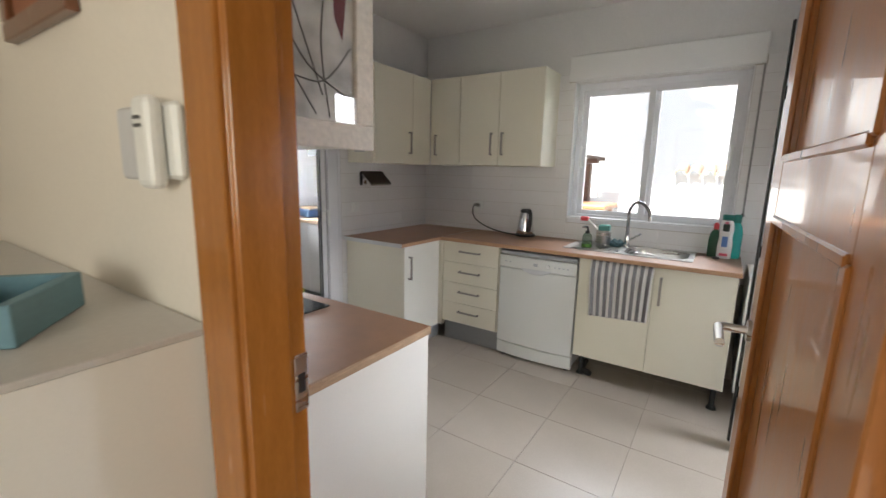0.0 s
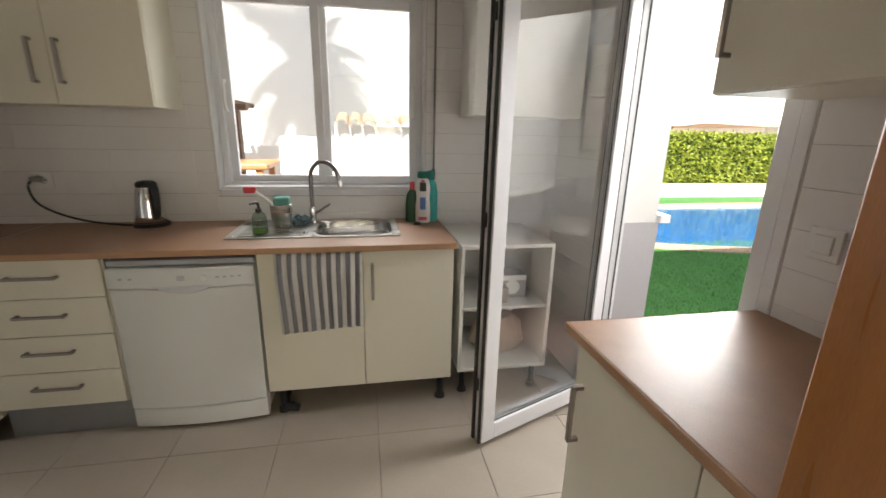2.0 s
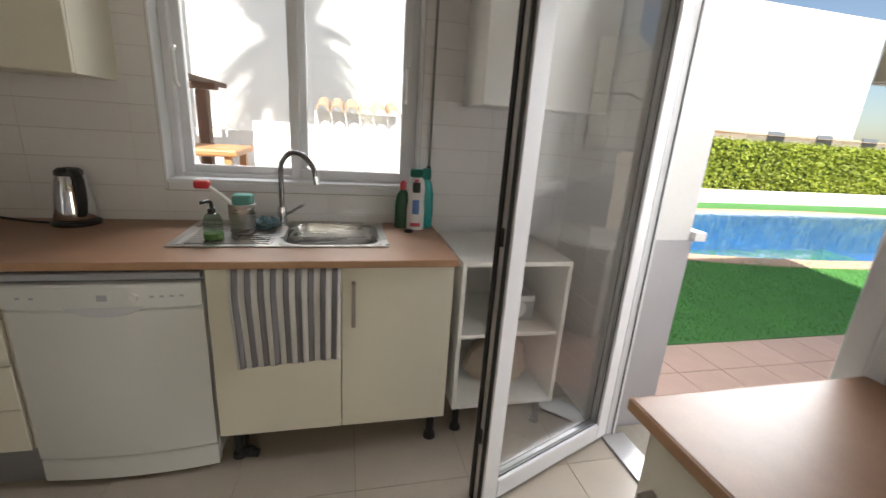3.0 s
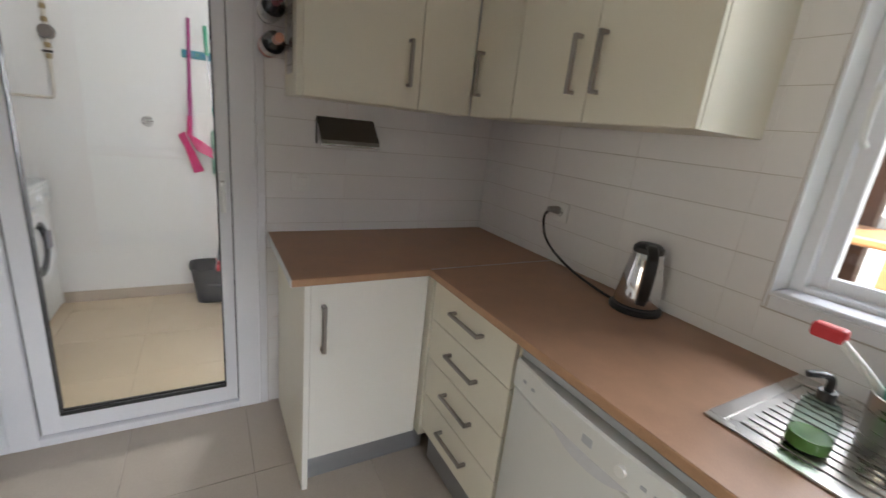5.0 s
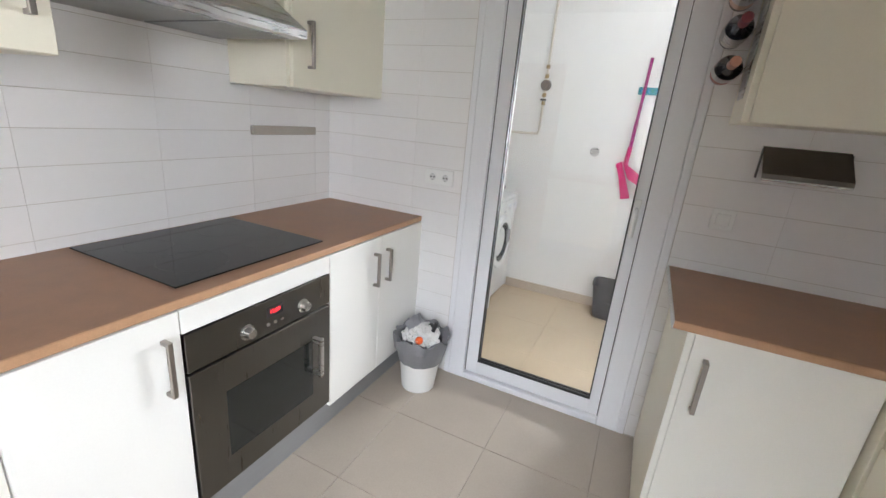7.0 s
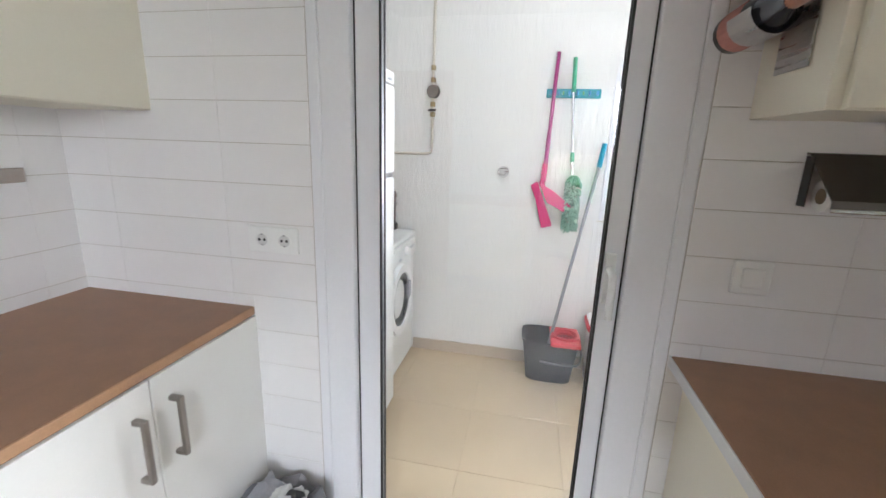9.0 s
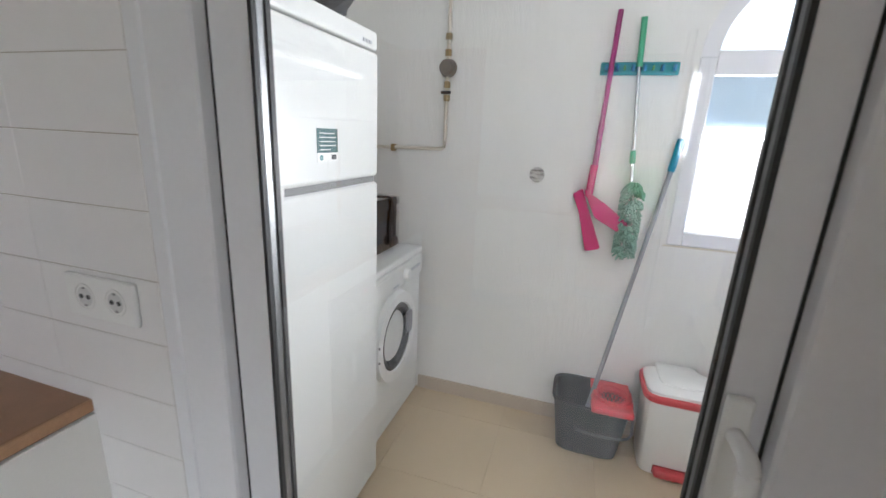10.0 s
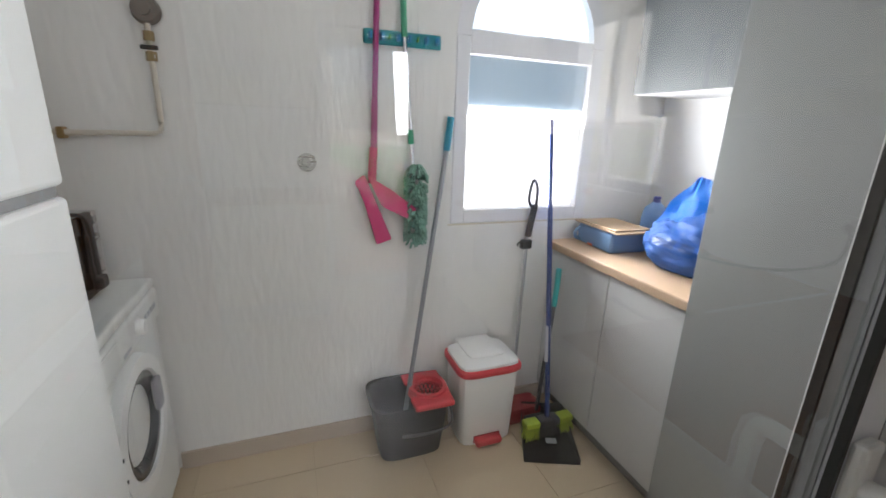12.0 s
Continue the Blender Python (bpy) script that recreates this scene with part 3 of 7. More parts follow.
tagged(box_part("plinth", None, KICK, -1.40, -0.882, 3.60, 3.615, 0.0, 0.16, 0.001), "grey metal-look plinth under drawers", "plinth")
tagged(box_part("plinth", None, KICK, -1.485, -1.47, 3.078, 3.60, 0.0, 0.125, 0.001), "grey metal-look plinth under the corner cabinet", "plinth")


def worktop(name, label, x0, x1, y0, y1, edge, mat_edge=None, hole=None):
    w = thing(name, label, "worktop", pose(x0, y0, 0.872))
    bm = B()
    if hole:
        a, b, c, d = hole[0] - x0, hole[1] - x0, hole[2] - y0, hole[3] - y0
        gx, gy = (0, a, b, x1 - x0), (0, c, d, y1 - y0)
        vt = [[[bm.verts.new((x, y, z)) for z in (0.0, 0.028)] for y in gy] for x in gx]
        cells = [(i, j) for i in range(3) for j in range(3) if (i, j) != (1, 1)]
        for i, j in cells:
            q = [vt[i][j], vt[i + 1][j], vt[i + 1][j + 1], vt[i][j + 1]]
            bm.faces.new([v[1] for v in q])
            bm.faces.new([v[0] for v in q[::-1]])
            for (p, r), nb in zip(((q[0], q[1]), (q[1], q[2]), (q[2], q[3]), (q[3], q[0])), ((i, j - 1), (i + 1, j), (i, j + 1), (i - 1, j))):
                if nb not in cells:
                    bm.faces.new((p[0], r[0], r[1], p[1]))
    else:
        bx(bm, 0, x1 - x0, 0, y1 - y0, 0.0, 0.028, 0.006, 2)
    part("top", bm, WORKTOP, w)
    for nm, b in edge:
        part(nm, bx(B(), *b, 0.0035, 2), mat_edge or WORKEDGE, w, "lighter brown edge band")
    return w


wt = worktop("worktop_north", "brown laminate worktop under the window", -1.410, 0.668, 3.530, YN - 0.001, [("edge_band", (0.0, 2.078, -0.0016, 0.004, 0.001, 0.0274)), ("edge_band", (2.0745, 2.0796, 0.0, 0.638, 0.001, 0.0274))], hole=(-0.028, 0.374, 3.724, 4.086))
wt2 = worktop("worktop_corner", "brown laminate corner worktop with aluminium end trim", XW + 0.001, -1.4115, 3.012, YN - 0.001, [("edge_band", (0.629, 0.6352, 0.0, 0.52, 0.001, 0.0274))])
box_part("end_trim", wt2, ALU, 0.0, 0.634, -0.003, 0.0008, -0.001, 0.0292, 0.0008, "bright aluminium end trim")
tagged(box_part("joint_strip", None, SPACER, -1.4125, -1.4085, 3.535, YN - 0.02, 0.8955, 0.9012, 0), "aluminium worktop joint strip", "joint strip")

tagged(box_part("corner_filler", None, CREAM, -1.452, -1.401, 3.545, 3.60, 0.128, 0.870, 0.001), "cream corner filler between drawers and cabinet", "panel")
# dishwasher
dwm = thing("dishwasher", "white freestanding dishwasher with a curved grip", "dishwasher", pose(-0.868, YF + 0.002, 0))
box_part("body", dwm, ENAMEL, 0.002, 0.598, 0.03, 0.60, 0.04, 0.845, 0.004)
box_part("worktop_lip", dwm, GREYLCD, 0.004, 0.596, 0.004, 0.05, 0.826, 0.852, 0.004)


def bow(x):
    return 0.022 * (1 - ((x - 0.3) / 0.3) ** 2)


def bowed(nm, y0, y1, z0, z1, b=0.006, n=24):
    """A panel of the dishwasher whose front bulges in plan."""
    bm = B()
    rings = []
    for i in range(n + 1):
        x = 0.003 + 0.594 * i / n
        k = bow(x)
        rings.append([bm.verts.new((x, y, z)) for y, z in ((y1, z0), (y0 + b - k, z0), (y0 - k, z0 + b), (y0 - k, z1 - b), (y0 + b - k, z1), (y1, z1))])
    for p, q in zip(rings, rings[1:]):
        for k in range(6):
            bm.faces.new((p[k], q[k], q[(k + 1) % 6], p[(k + 1) % 6]))
    bm.faces.new(rings[0])
    bm.faces.new(rings[-1][::-1])
    bmesh.ops.recalc_face_normals(bm, faces=bm.faces)
    return part(nm, bm, ENAMEL, dwm)


bowed("door", 0.0, 0.03, 0.125, 0.725)
pnl = bowed("control_panel", -0.006, 0.03, 0.728, 0.82)
bm = B()
rows = []
for i in range(17):
    u = i / 16
    x = 0.18 + 0.24 * u
    dz = 0.034 * (1 - abs(2 * u - 1) ** 2.4)
    rows.append([bm.verts.new((x, y - bow(x), z)) for y, z in ((-0.0075, 0.740), (-0.0075, 0.7385 - dz), (-0.002, 0.7355 - dz), (-0.002, 0.740))])
for p, q in zip(rows, rows[1:]):
    for k in range(4):
        bm.faces.new((p[k], q[k], q[(k + 1) % 4], p[(k + 1) % 4]))
bm.faces.new(rows[0])
bm.faces.new(rows[-1][::-1])
# no real recess: the grip's shade is painted as a grey patch
part("grip", bm, mat("grip_shadow_grey", (0.62, 0.63, 0.65), 0.4), dwm, "recessed curved grip")
for x in (0.05, 0.09, 0.44, 0.47, 0.50, 0.53):
    box_part("button", pnl, GREYLCD, x, x + 0.013, -0.0078 - bow(x + 0.007), -0.003 - bow(x + 0.007), 0.77, 0.778)
bm = cyl(B(), (0.395, -0.006 - bow(0.395), 0.775), (0.395, -0.016 - bow(0.395), 0.775), 0.013, n=18)
part("dial", bm, WHITEP, pnl, smooth=True)
box_part("badge", pnl, GREYLCD, 0.285, 0.315, -0.0295, -0.027, 0.764, 0.786)
bowed("plinth", 0.004, 0.05, 0.022, 0.119)
for fx in (0.05, 0.55):
    part("foot", cyl(B(), (fx, 0.05, 0), (fx, 0.05, 0.04), 0.02, n=12), BLACKP, dwm)
# hose valve under the sink
v = thing("waste_valve", "black waste hose connector on the floor", "hose", pose(-0.20, 3.62, 0))
part("connector", tube(B(), curve_pts([(0, 0.12, 0.05), (0.0, 0.05, 0.045), (0.01, 0.0, 0.03), (0.07, -0.02, 0.02)], 5), 0.019, 10), BLACKP, v, smooth=True)
part("nut", cyl(B(), (0.02, -0.005, 0.024), (0.05, -0.014, 0.024), 0.023, n=12), BLACKP, v)

# sink
sink = thing("sink", "stainless steel inset sink with one bowl and ribbed drainer", "sink", pose(-0.432, 3.700, 0.90))
W, D = 0.84, 0.445
bm = B()
bx(bm, 0, W, 0, 0.022, 0.0, 0.006, 0.002)
bx(bm, 0, W, D - 0.055, D, 0.0, 0.006, 0.002)
bx(bm, 0, 0.03, 0.022, D - 0.055, 0.0, 0.006)
bx(bm, W - 0.03, W, 0.022, D - 0.055, 0.0, 0.006)
bx(bm, 0.375, 0.40, 0.022, D - 0.055, 0.0, 0.006)
bx(bm, 0.03, 0.375, 0.022, D - 0.055, 0.0005, 0.0025)
part("rim", bm, STEEL, sink)
bm = B()
for i in range(11):
    y = 0.05 + i * 0.031
    bx(bm, 0.05, 0.355, y, y + 0.012, 0.002, 0.0055, 0.0015)
part("drainer_ribs", bm, STEEL, sink, "ribbed drainer")
bm = B()
rings = [(1.0, 0.006), (0.985, -0.004), (0.95, -0.03), (0.93, -0.15), (0.85, -0.165), (0.3, -0.168)]
cx, cy = 0.605, 0.205
rows = []
for k, z in rings:
    row = []
    for i in range(40):
        a = 2 * math.pi * i / 40
        c, s = math.cos(a), math.sin(a)
        q = (abs(c) ** 5 + abs(s) ** 5) ** (-1 / 5)
        row.append(bm.verts.new((cx + 0.2 * k * c * q, cy + 0.18 * k * s * q, z)))
    rows.append(row)
for p, q in zip(rows, rows[1:]):
    for i in range(40):
        bm.faces.new((p[i], p[(i + 1) % 40], q[(i + 1) % 40], q[i]))
bm.faces.new(rows[-1])
part("bowl", bm, STEEL, sink, "deep rounded bowl", smooth=True)
bm = B()
n = 40
ring_o, ring_i = [], []
for i in range(n):
    a = 2 * math.pi * i / n
    c, s = math.cos(a), math.sin(a)
    q = (abs(c) ** 5 + abs(s) ** 5) ** (-1 / 5)
    ring_i.append(bm.verts.new((cx + 0.2 * c * q, cy + 0.18 * s * q, 0.0055)))
    q2 = max(abs(c) / 0.2075, abs(s) / 0.186)
    ring_o.append(bm.verts.new((cx + c / q2, cy + s / q2, 0.0055)))
for i in range(n):
    bm.faces.new((ring_o[i], ring_o[(i + 1) % n], ring_i[(i + 1) % n], ring_i[i]))
part("bowl_rim", bm, STEEL, sink)
part("drain", cyl(B(), (cx, cy, -0.168), (cx, cy, -0.163), 0.04, n=20), CHROME, sink)
# swan-neck tap
tap = thing("kitchen_tap", "chrome swan-neck mixer tap with side lever", "tap", pose(-0.06, 4.075, 0.906))
part("base", lathe(B(), [(0.027, 0), (0.027, 0.008), (0.022, 0.012), (0.022, 0.075), (0.019, 0.085)], 20), CHROME, tap, smooth=True)
part("spout", tube(B(), curve_pts([(0, 0, 0.08), (0, 0, 0.24), (0.008, -0.012, 0.29), (0.05, -0.045, 0.336), (0.105, -0.085, 0.332), (0.15, -0.115, 0.285), (0.162, -0.122, 0.235)], 7), 0.012, 14), mat("dark_chrome", (0.35, 0.35, 0.36), 0.15, 1.0), tap, smooth=True)
part("nozzle", cyl(B(), (0.16, -0.121, 0.245), (0.167, -0.125, 0.212), 0.0145, n=14), CHROME, tap, smooth=True)
part("lever", tube(B(), [(0.015, -0.01, 0.05), (0.045, -0.02, 0.066), (0.10, -0.045, 0.105)], 0.007, 10), CHROME, tap, smooth=True)

# kettle
kt = thing("kettle", "steel electric kettle with black handle on its base", "kettle", Matrix.Translation((-0.89, 4.068, 0.90)) @ Matrix.Scale(0.93, 4) @ pose(0, 0, 0, 0, 0, -46))
part("power_base", lathe(B(), [(0.092, 0), (0.094, 0.012), (0.085, 0.02), (0.02, 0.022)], 28), BLACKP, kt, smooth=True)
part("body", lathe(B(), [(0.076, 0.024), (0.08, 0.03), (0.078, 0.06), (0.066, 0.15), (0.053, 0.215), (0.05, 0.222)], 32), CHROME, kt, "polished steel body", smooth=True)
part("lid", lathe(B(), [(0.052, 0.222), (0.052, 0.24), (0.04, 0.252), (0.012, 0.256)], 24), BLACKP, kt, smooth=True)
part("spout", bx(B(), -0.075, -0.04, -0.014, 0.014, 0.205, 0.238, 0.006), BLACKP, kt)
bm = B()
rows = []
hp = curve_pts([(0.03, 0, 0.246), (0.075, 0, 0.246), (0.108, 0, 0.215), (0.112, 0, 0.15), (0.098, 0, 0.085), (0.074, 0, 0.05)], 6)
for i, p in enumerate(hp):
    d_ = (hp[min(i + 1, len(hp) - 1)] - hp[max(i - 1, 0)]).normalized()
    o_ = Vector((-d_.z, 0, d_.x))
    rows.append([bm.verts.new(p + Vector((0, y, 0)) + o_ * q) for y, q in ((-0.018, 0.004), (-0.012, 0.010), (0.012, 0.010), (0.018, 0.004), (0.018, -0.004), (0.012, -0.008), (-0.012, -0.008), (-0.018, -0.004))])
for p, q in zip(rows, rows[1:]):
    for i in range(8):
        bm.faces.new((p[i], p[(i + 1) % 8], q[(i + 1) % 8], q[i]))
bm.faces.new(rows[0][::-1])
bm.faces.new(rows[-1])
part("handle", bm, BLACKP, kt, "broad black handle", smooth=True)
cb = part("cable", tube(B(), curve_pts([(-1.425, 4.11, 1.14), (-1.44, 4.095, 1.10), (-1.42, 4.10, 1.02), (-1.33, 4.09, 0.965), (-1.20, 4.08, 0.925), (-1.05, 4.06, 0.908), (-0.95, 4.04, 0.908)], 8), 0.0055, 8), BLACKP, kt, "black cord", smooth=True)
pgk = part("plug", cyl(B(), (-1.415, 4.162, 1.135), (-1.425, 4.10, 1.14), 0.02, 0.012, n=14), mat("grey_plug", (0.32, 0.30, 0.28), 0.5), kt, smooth=True)


for o in (cb, pgk):
    o.matrix_parent_inverse = kt.matrix_basis.inverted()


# white well with its recess shade mixed into the colour; the disc is flush
SOCKETWELL = mat("socket_well_shaded_white", (0.62, 0.62, 0.61), 0.4)
SOCKETRIM = mat("socket_rim_shadow", (0.30, 0.30, 0.30), 0.6)


def wall_plate(name, label, m, w, h, kind):
    """Wall plate whose face looks along local -y."""
    p = thing(name, label, "switch" if kind == "switch" else "socket", m)
    box_part("plate", p, WHITEP, -w / 2, w / 2, -0.010, -0.0005, -h / 2, h / 2, 0.003)
    if kind == "switch":
        box_part("rocker", p, WHITEP, -w * 0.29, w * 0.29, -0.0165, -0.009, -h * 0.29, h * 0.29, 0.003)
        box_part("inner_frame", p, WHITEP, -w * 0.36, w * 0.36, -0.0108, -0.0095, -h * 0.36, h * 0.36)
    else:
        k = round(w / h)
        for i in range(k):
            cx = (i - (k - 1) / 2) * h * 0.92
            bm = B()
            bmesh.ops.create_cone(bm, cap_ends=True, segments=24, radius1=h * 0.27, radius2=h * 0.22, depth=0.001, matrix=Matrix.Translation((cx, -0.0096, 0)) @ Matrix.Rotation(radians(90), 4, "X"))
            part("well", bm, SOCKETWELL, p, "recessed round well")
            part("well_rim", ringy(h * 0.265, h * 0.315, -0.0112, -0.0088, cx, 0, 28), WHITEP, p, "raised round rim", smooth=True)
            for s in (-1, 1):
                part("earth_clip", bx(B(), cx - 0.003, cx + 0.003, -0.0108, -0.0095, s * h * 0.2 - 0.002, s * h * 0.2 + 0.002), SOCKETRIM, p)
            bm = B()
            for s in (-1, 1):
                cyl(bm, (cx + s * h * 0.105, -0.0098, 0), (cx + s * h * 0.105, -0.0108, 0), h * 0.055, n=12)
            part("pin_hole", bm, BLACKP, p)
    return p


wall_plate("socket_single", "white wall socket with the kettle plug", pose(-1.40, YN - T, 1.13), 0.085, 0.085, "socket")
wall_plate("socket_double", "white double wall socket over the hob worktop", pose(XW + T, 1.876, 1.125, 0, 0, 90), 0.165, 0.08, "socket")
wall_plate("light_switch", "white light switch beside the laundry door", pose(XW + T, 3.155, 1.131, 0, 0, 90), 0.085, 0.085, "switch")
wall_plate("light_switch", "white light switch beside the terrace door", pose(XE - T, 2.492, 1.15, 0, 0, -90), 0.088, 0.088, "switch")

# paper towel holder
ph = thing("paper_towel_holder", "steel paper towel holder under the wall cabinet", "towel holder", pose(XW + T, 3.215, 1.29, 0, 0, 90))
bm = B()
prof = [(0.0, 0.138), (-0.012, 0.136), (-0.116, 0.044), (-0.118, 0.028)]
for (y0, z0), (y1, z1) in zip(prof, prof[1:]):
    vs = [bm.verts.new((x, y, z)) for x, y, z in ((0, y0, z0), (0.262, y0, z0), (0.262, y1, z1), (0, y1, z1), (0, y0, z0 - 0.002), (0.262, y0, z0 - 0.002), (0.262, y1 + 0.002, z1 - 0.002), (0, y1 + 0.002, z1 - 0.002))]
    for f in ((0, 1, 2, 3), (7, 6, 5, 4), (0, 4, 5, 1), (2, 6, 7, 3), (1, 5, 6, 2), (0, 3, 7, 4)):
        bm.faces.new([vs[k] for k in f])
part("hood", bm, mat("holder_steel", (0.15, 0.135, 0.12), 0.42, 0.9, stretch=(12, 1, 1)), ph, "dark brushed steel flap")
part("front_bar", bx(B(), 0, 0.262, -0.121, -0.114, 0.019, 0.028, 0.002), STEEL, ph)
for x in (0.0, 0.26):
    part("side", bx(B(), x, x + 0.002, -0.03, 0, 0.02, 0.13), BLACKP, ph)
part("paper_roll", cyl(B(), (0.02, -0.046, 0.046), (0.245, -0.046, 0.046), 0.035, n=28), mat("paper", (0.82, 0.80, 0.77), 0.9), ph, "white paper roll", smooth=True)
part("core", cyl(B(), (0.018, -0.046, 0.046), (0.0195, -0.046, 0.046), 0.017, n=20), mat("cardboard_core", (0.2, 0.15, 0.1), 0.9), ph)

# ---- wall units ----
ZU0, ZU1 = 1.495, 2.235
cabinet("wall_cabinet", "cream wall cabinet with two doors beside the window", pose(-1.448, 3.837, 0), 0.752, YN - 3.837 - 0.001, ZU0, ZU1,
        [("door", 0.0, 0.374, ZU0, ZU1, ("v", 0.314, 1.58, 1.76)), ("door", 0.374, 0.752, ZU0, ZU1, ("v", 0.415, 1.58, 1.76))], group="wall cabinets")
cabinet("corner_wall_cabinet", "cream corner wall cabinet with two angled-in doors", pose(-1.7545, 3.837, 0), 0.3055, YN - 3.837 - 0.001, ZU0, ZU1,
        [("door", 0.0, 0.3055, ZU0, ZU1, ("v", 0.064, 1.58, 1.76))], group="wall cabinets")
cabinet("wall_cabinet", "cream wall cabinet with a wine rack on its side", pose(-1.756, 3.085, 0, 0, 0, 90), 0.75, 0.286, ZU0, ZU1,
        [("door", 0.02, 0.492, ZU0, ZU1, ("v", 0.438, 1.58, 1.76)), ("door", 0.492, 0.75, ZU0, ZU1, None)], group="wall cabinets")
cabinet("wall_cabinet", "cream wall cabinet beside the cooker hood", pose(-1.386, 1.492, 0, 0, 0, 180), 0.655, 0.36, ZU0 - 0.006, ZU1,
        [("door", 0.015, 0.655, ZU0 - 0.006, ZU1, ("v", 0.105, 1.57, 1.75))], group="wall cabinets")
cabinet("wall_cabinet", "cream wall cabinet over the end of the hob run", pose(-0.285, 1.492, 0, 0, 0, 180), 0.35, 0.36, ZU0 - 0.006, ZU1,
        [("door", 0.0, 0.35, ZU0 - 0.006, ZU1, ("v", 0.30, 1.57, 1.75))], group="wall cabinets")
cabinet("wall_cabinet", "cream wall cabinets over the terrace-side worktop", pose(1.10, 2.618, 0, 0, 0, -90), 1.38, 0.343, 1.52, ZU1,
        [("door", 0.012, 0.47, 1.52, ZU1, ("v", 0.045, 1.60, 1.78)), ("door", 0.47, 0.925, 1.52, ZU1, ("v", 0.88, 1.60, 1.78)), ("door", 0.925, 1.38, 1.52, ZU1, ("v", 0.97, 1.60, 1.78))], group="wall cabinets")
cabinet("wall_cabinet", "white wall cabinet behind the open glazed door", pose(0.80, 3.837, 0), 0.60, YN - 3.838, 1.50, ZU1,
        [("door", 0.0, 0.60, 1.50, ZU1, None)], WHITEFOIL, group="wall cabinets")

# wine rack with four bottles
rk = thing("wine_rack", "steel wall wine rack on the cabinet side", "wine rack", pose(-1.90, 3.084, 1.585))
bm = bx(B(), -0.055, 0.055, -0.004, -0.0005, -0.01, 0.52, 0.001)
for k in range(4):
    z = 0.045 + 0.125 * k
    for i in range(10):
        a0, a1 = math.pi * (1.0 + i / 10), math.pi * (1.0 + (i + 1) / 10)
        y0, z0 = -0.062 + 0.046 * math.cos(a0), z + 0.046 + 0.046 * math.sin(a0)
        y1, z1 = -0.062 + 0.046 * math.cos(a1), z + 0.046 + 0.046 * math.sin(a1)
        vs = [bm.verts.new(p) for p in ((-0.05, y0, z0), (0.05, y0, z0), (0.05, y1, z1), (-0.05, y1, z1))]
        bm.faces.new(vs)
part("rack", bm, STEEL, rk)


def wine_bottle(m, glassc, label_c, cap_c, lab):
    b = thing("wine_bottle", lab, "bottle", m, "wine bottles in the rack")
    gm = mat("bottle_glass", glassc, 0.07, spread=0.05, rvar=0.03)
    part("glass", lathe(B(), [(0.034, -0.15), (0.041, -0.146), (0.041, 0.03), (0.037, 0.05), (0.016, 0.085), (0.0145, 0.11)], 20), gm, b, smooth=True)
    part("paper_label", lathe(B(), [(0.0415, -0.11), (0.0415, -0.01)], 20), mat("label_paper", label_c, 0.7), b)
    part("capsule", lathe(B(), [(0.0155, 0.09), (0.0155, 0.165), (0.0165, 0.166), (0.0165, 0.175)], 16), mat("capsule", cap_c, 0.35), b, smooth=True)
    return b


for k, (g, l, c, lab) in enumerate((((0.012, 0.012, 0.016), (0.48, 0.20, 0.16), (0.42, 0.19, 0.12), "dark wine bottle with a pink label and copper capsule"),
                                    ((0.02, 0.02, 0.025), (0.6, 0.58, 0.54), (0.12, 0.01, 0.02), "dark wine bottle with a white label and red capsule"),
                                    ((0.20, 0.09, 0.02), (0.62, 0.45, 0.35), (0.65, 0.16, 0.04), "amber wine bottle with an orange capsule"),
                                    ((0.10, 0.015, 0.015), (0.55, 0.5, 0.48), (0.25, 0.015, 0.02), "red wine bottle with a white label and red capsule"))):
    wine_bottle(pose(-1.90, 3.022, 1.585 + 0.045 + 0.125 * k + 0.043, 0, 90, 0), g, l, c, lab)

# ---- hob run ----
YH = 1.79
cabinet("base_cabinet", "pale two-door base cabinet beside the oven", pose(-1.28, YH, 0, 0, 0, 180), 0.763, 0.62, 0.155, 0.870,
        [("door", 0.0, 0.36, 0.155, 0.870, ("v", 0.31, 0.635, 0.80)), ("door", 0.36, 0.763, 0.155, 0.870, ("v", 0.41, 0.635, 0.80))], WHITEFOIL)
cabinet("base_cabinet", "pale one-door base cabinet at the end of the hob run", pose(-0.29, YH, 0, 0, 0, 180), 0.38, 0.62, 0.155, 0.870,
        [("door", 0.0, 0.38, 0.155, 0.870, ("v", 0.33, 0.635, 0.805))], WHITEFOIL)
ep = thing("end_panel", "white end panel of the hob run", "panel", pose(-0.289, YS + 0.001, 0))
box_part("board", ep, WHITEFOIL, 0, 0.017, 0, 0.642, 0, 0.871, 0.001)
box_part("edge_band", ep, PALEFOIL, 0.0005, 0.0165, 0.6422, 0.644, 0.001, 0.870, 0.0006, "paler front edge band")
tagged(box_part("plinth", None, KICK, XW + 0.001, -0.29, 1.715, 1.73, 0, 0.152, 0.001), "grey metal-look plinth under the hob run", "plinth")
wt3 = worktop("worktop_hob", "brown laminate worktop with a raw oak-look end", XW + 0.001, -0.271, YS + 0.001, 1.786, [("edge_band", (0.0, 1.772, 0.651, 0.6562, 0.001, 0.0274))])
box_part("raw_end", wt3, RAWEDGE, 1.7725, 1.7745, 0.0, 0.655, 0.0, 0.0275, 0.0005, "raw sawn chipboard end")
ov = thing("oven", "built-in dark steel oven with two knobs and red clock", "oven", pose(-0.672, YH + 0.004, 0.188, 0, 0, 180))
box_part("body", ov, BLACKP, 0.004, 0.60, 0.024, 0.55, 0.0, 0.60)
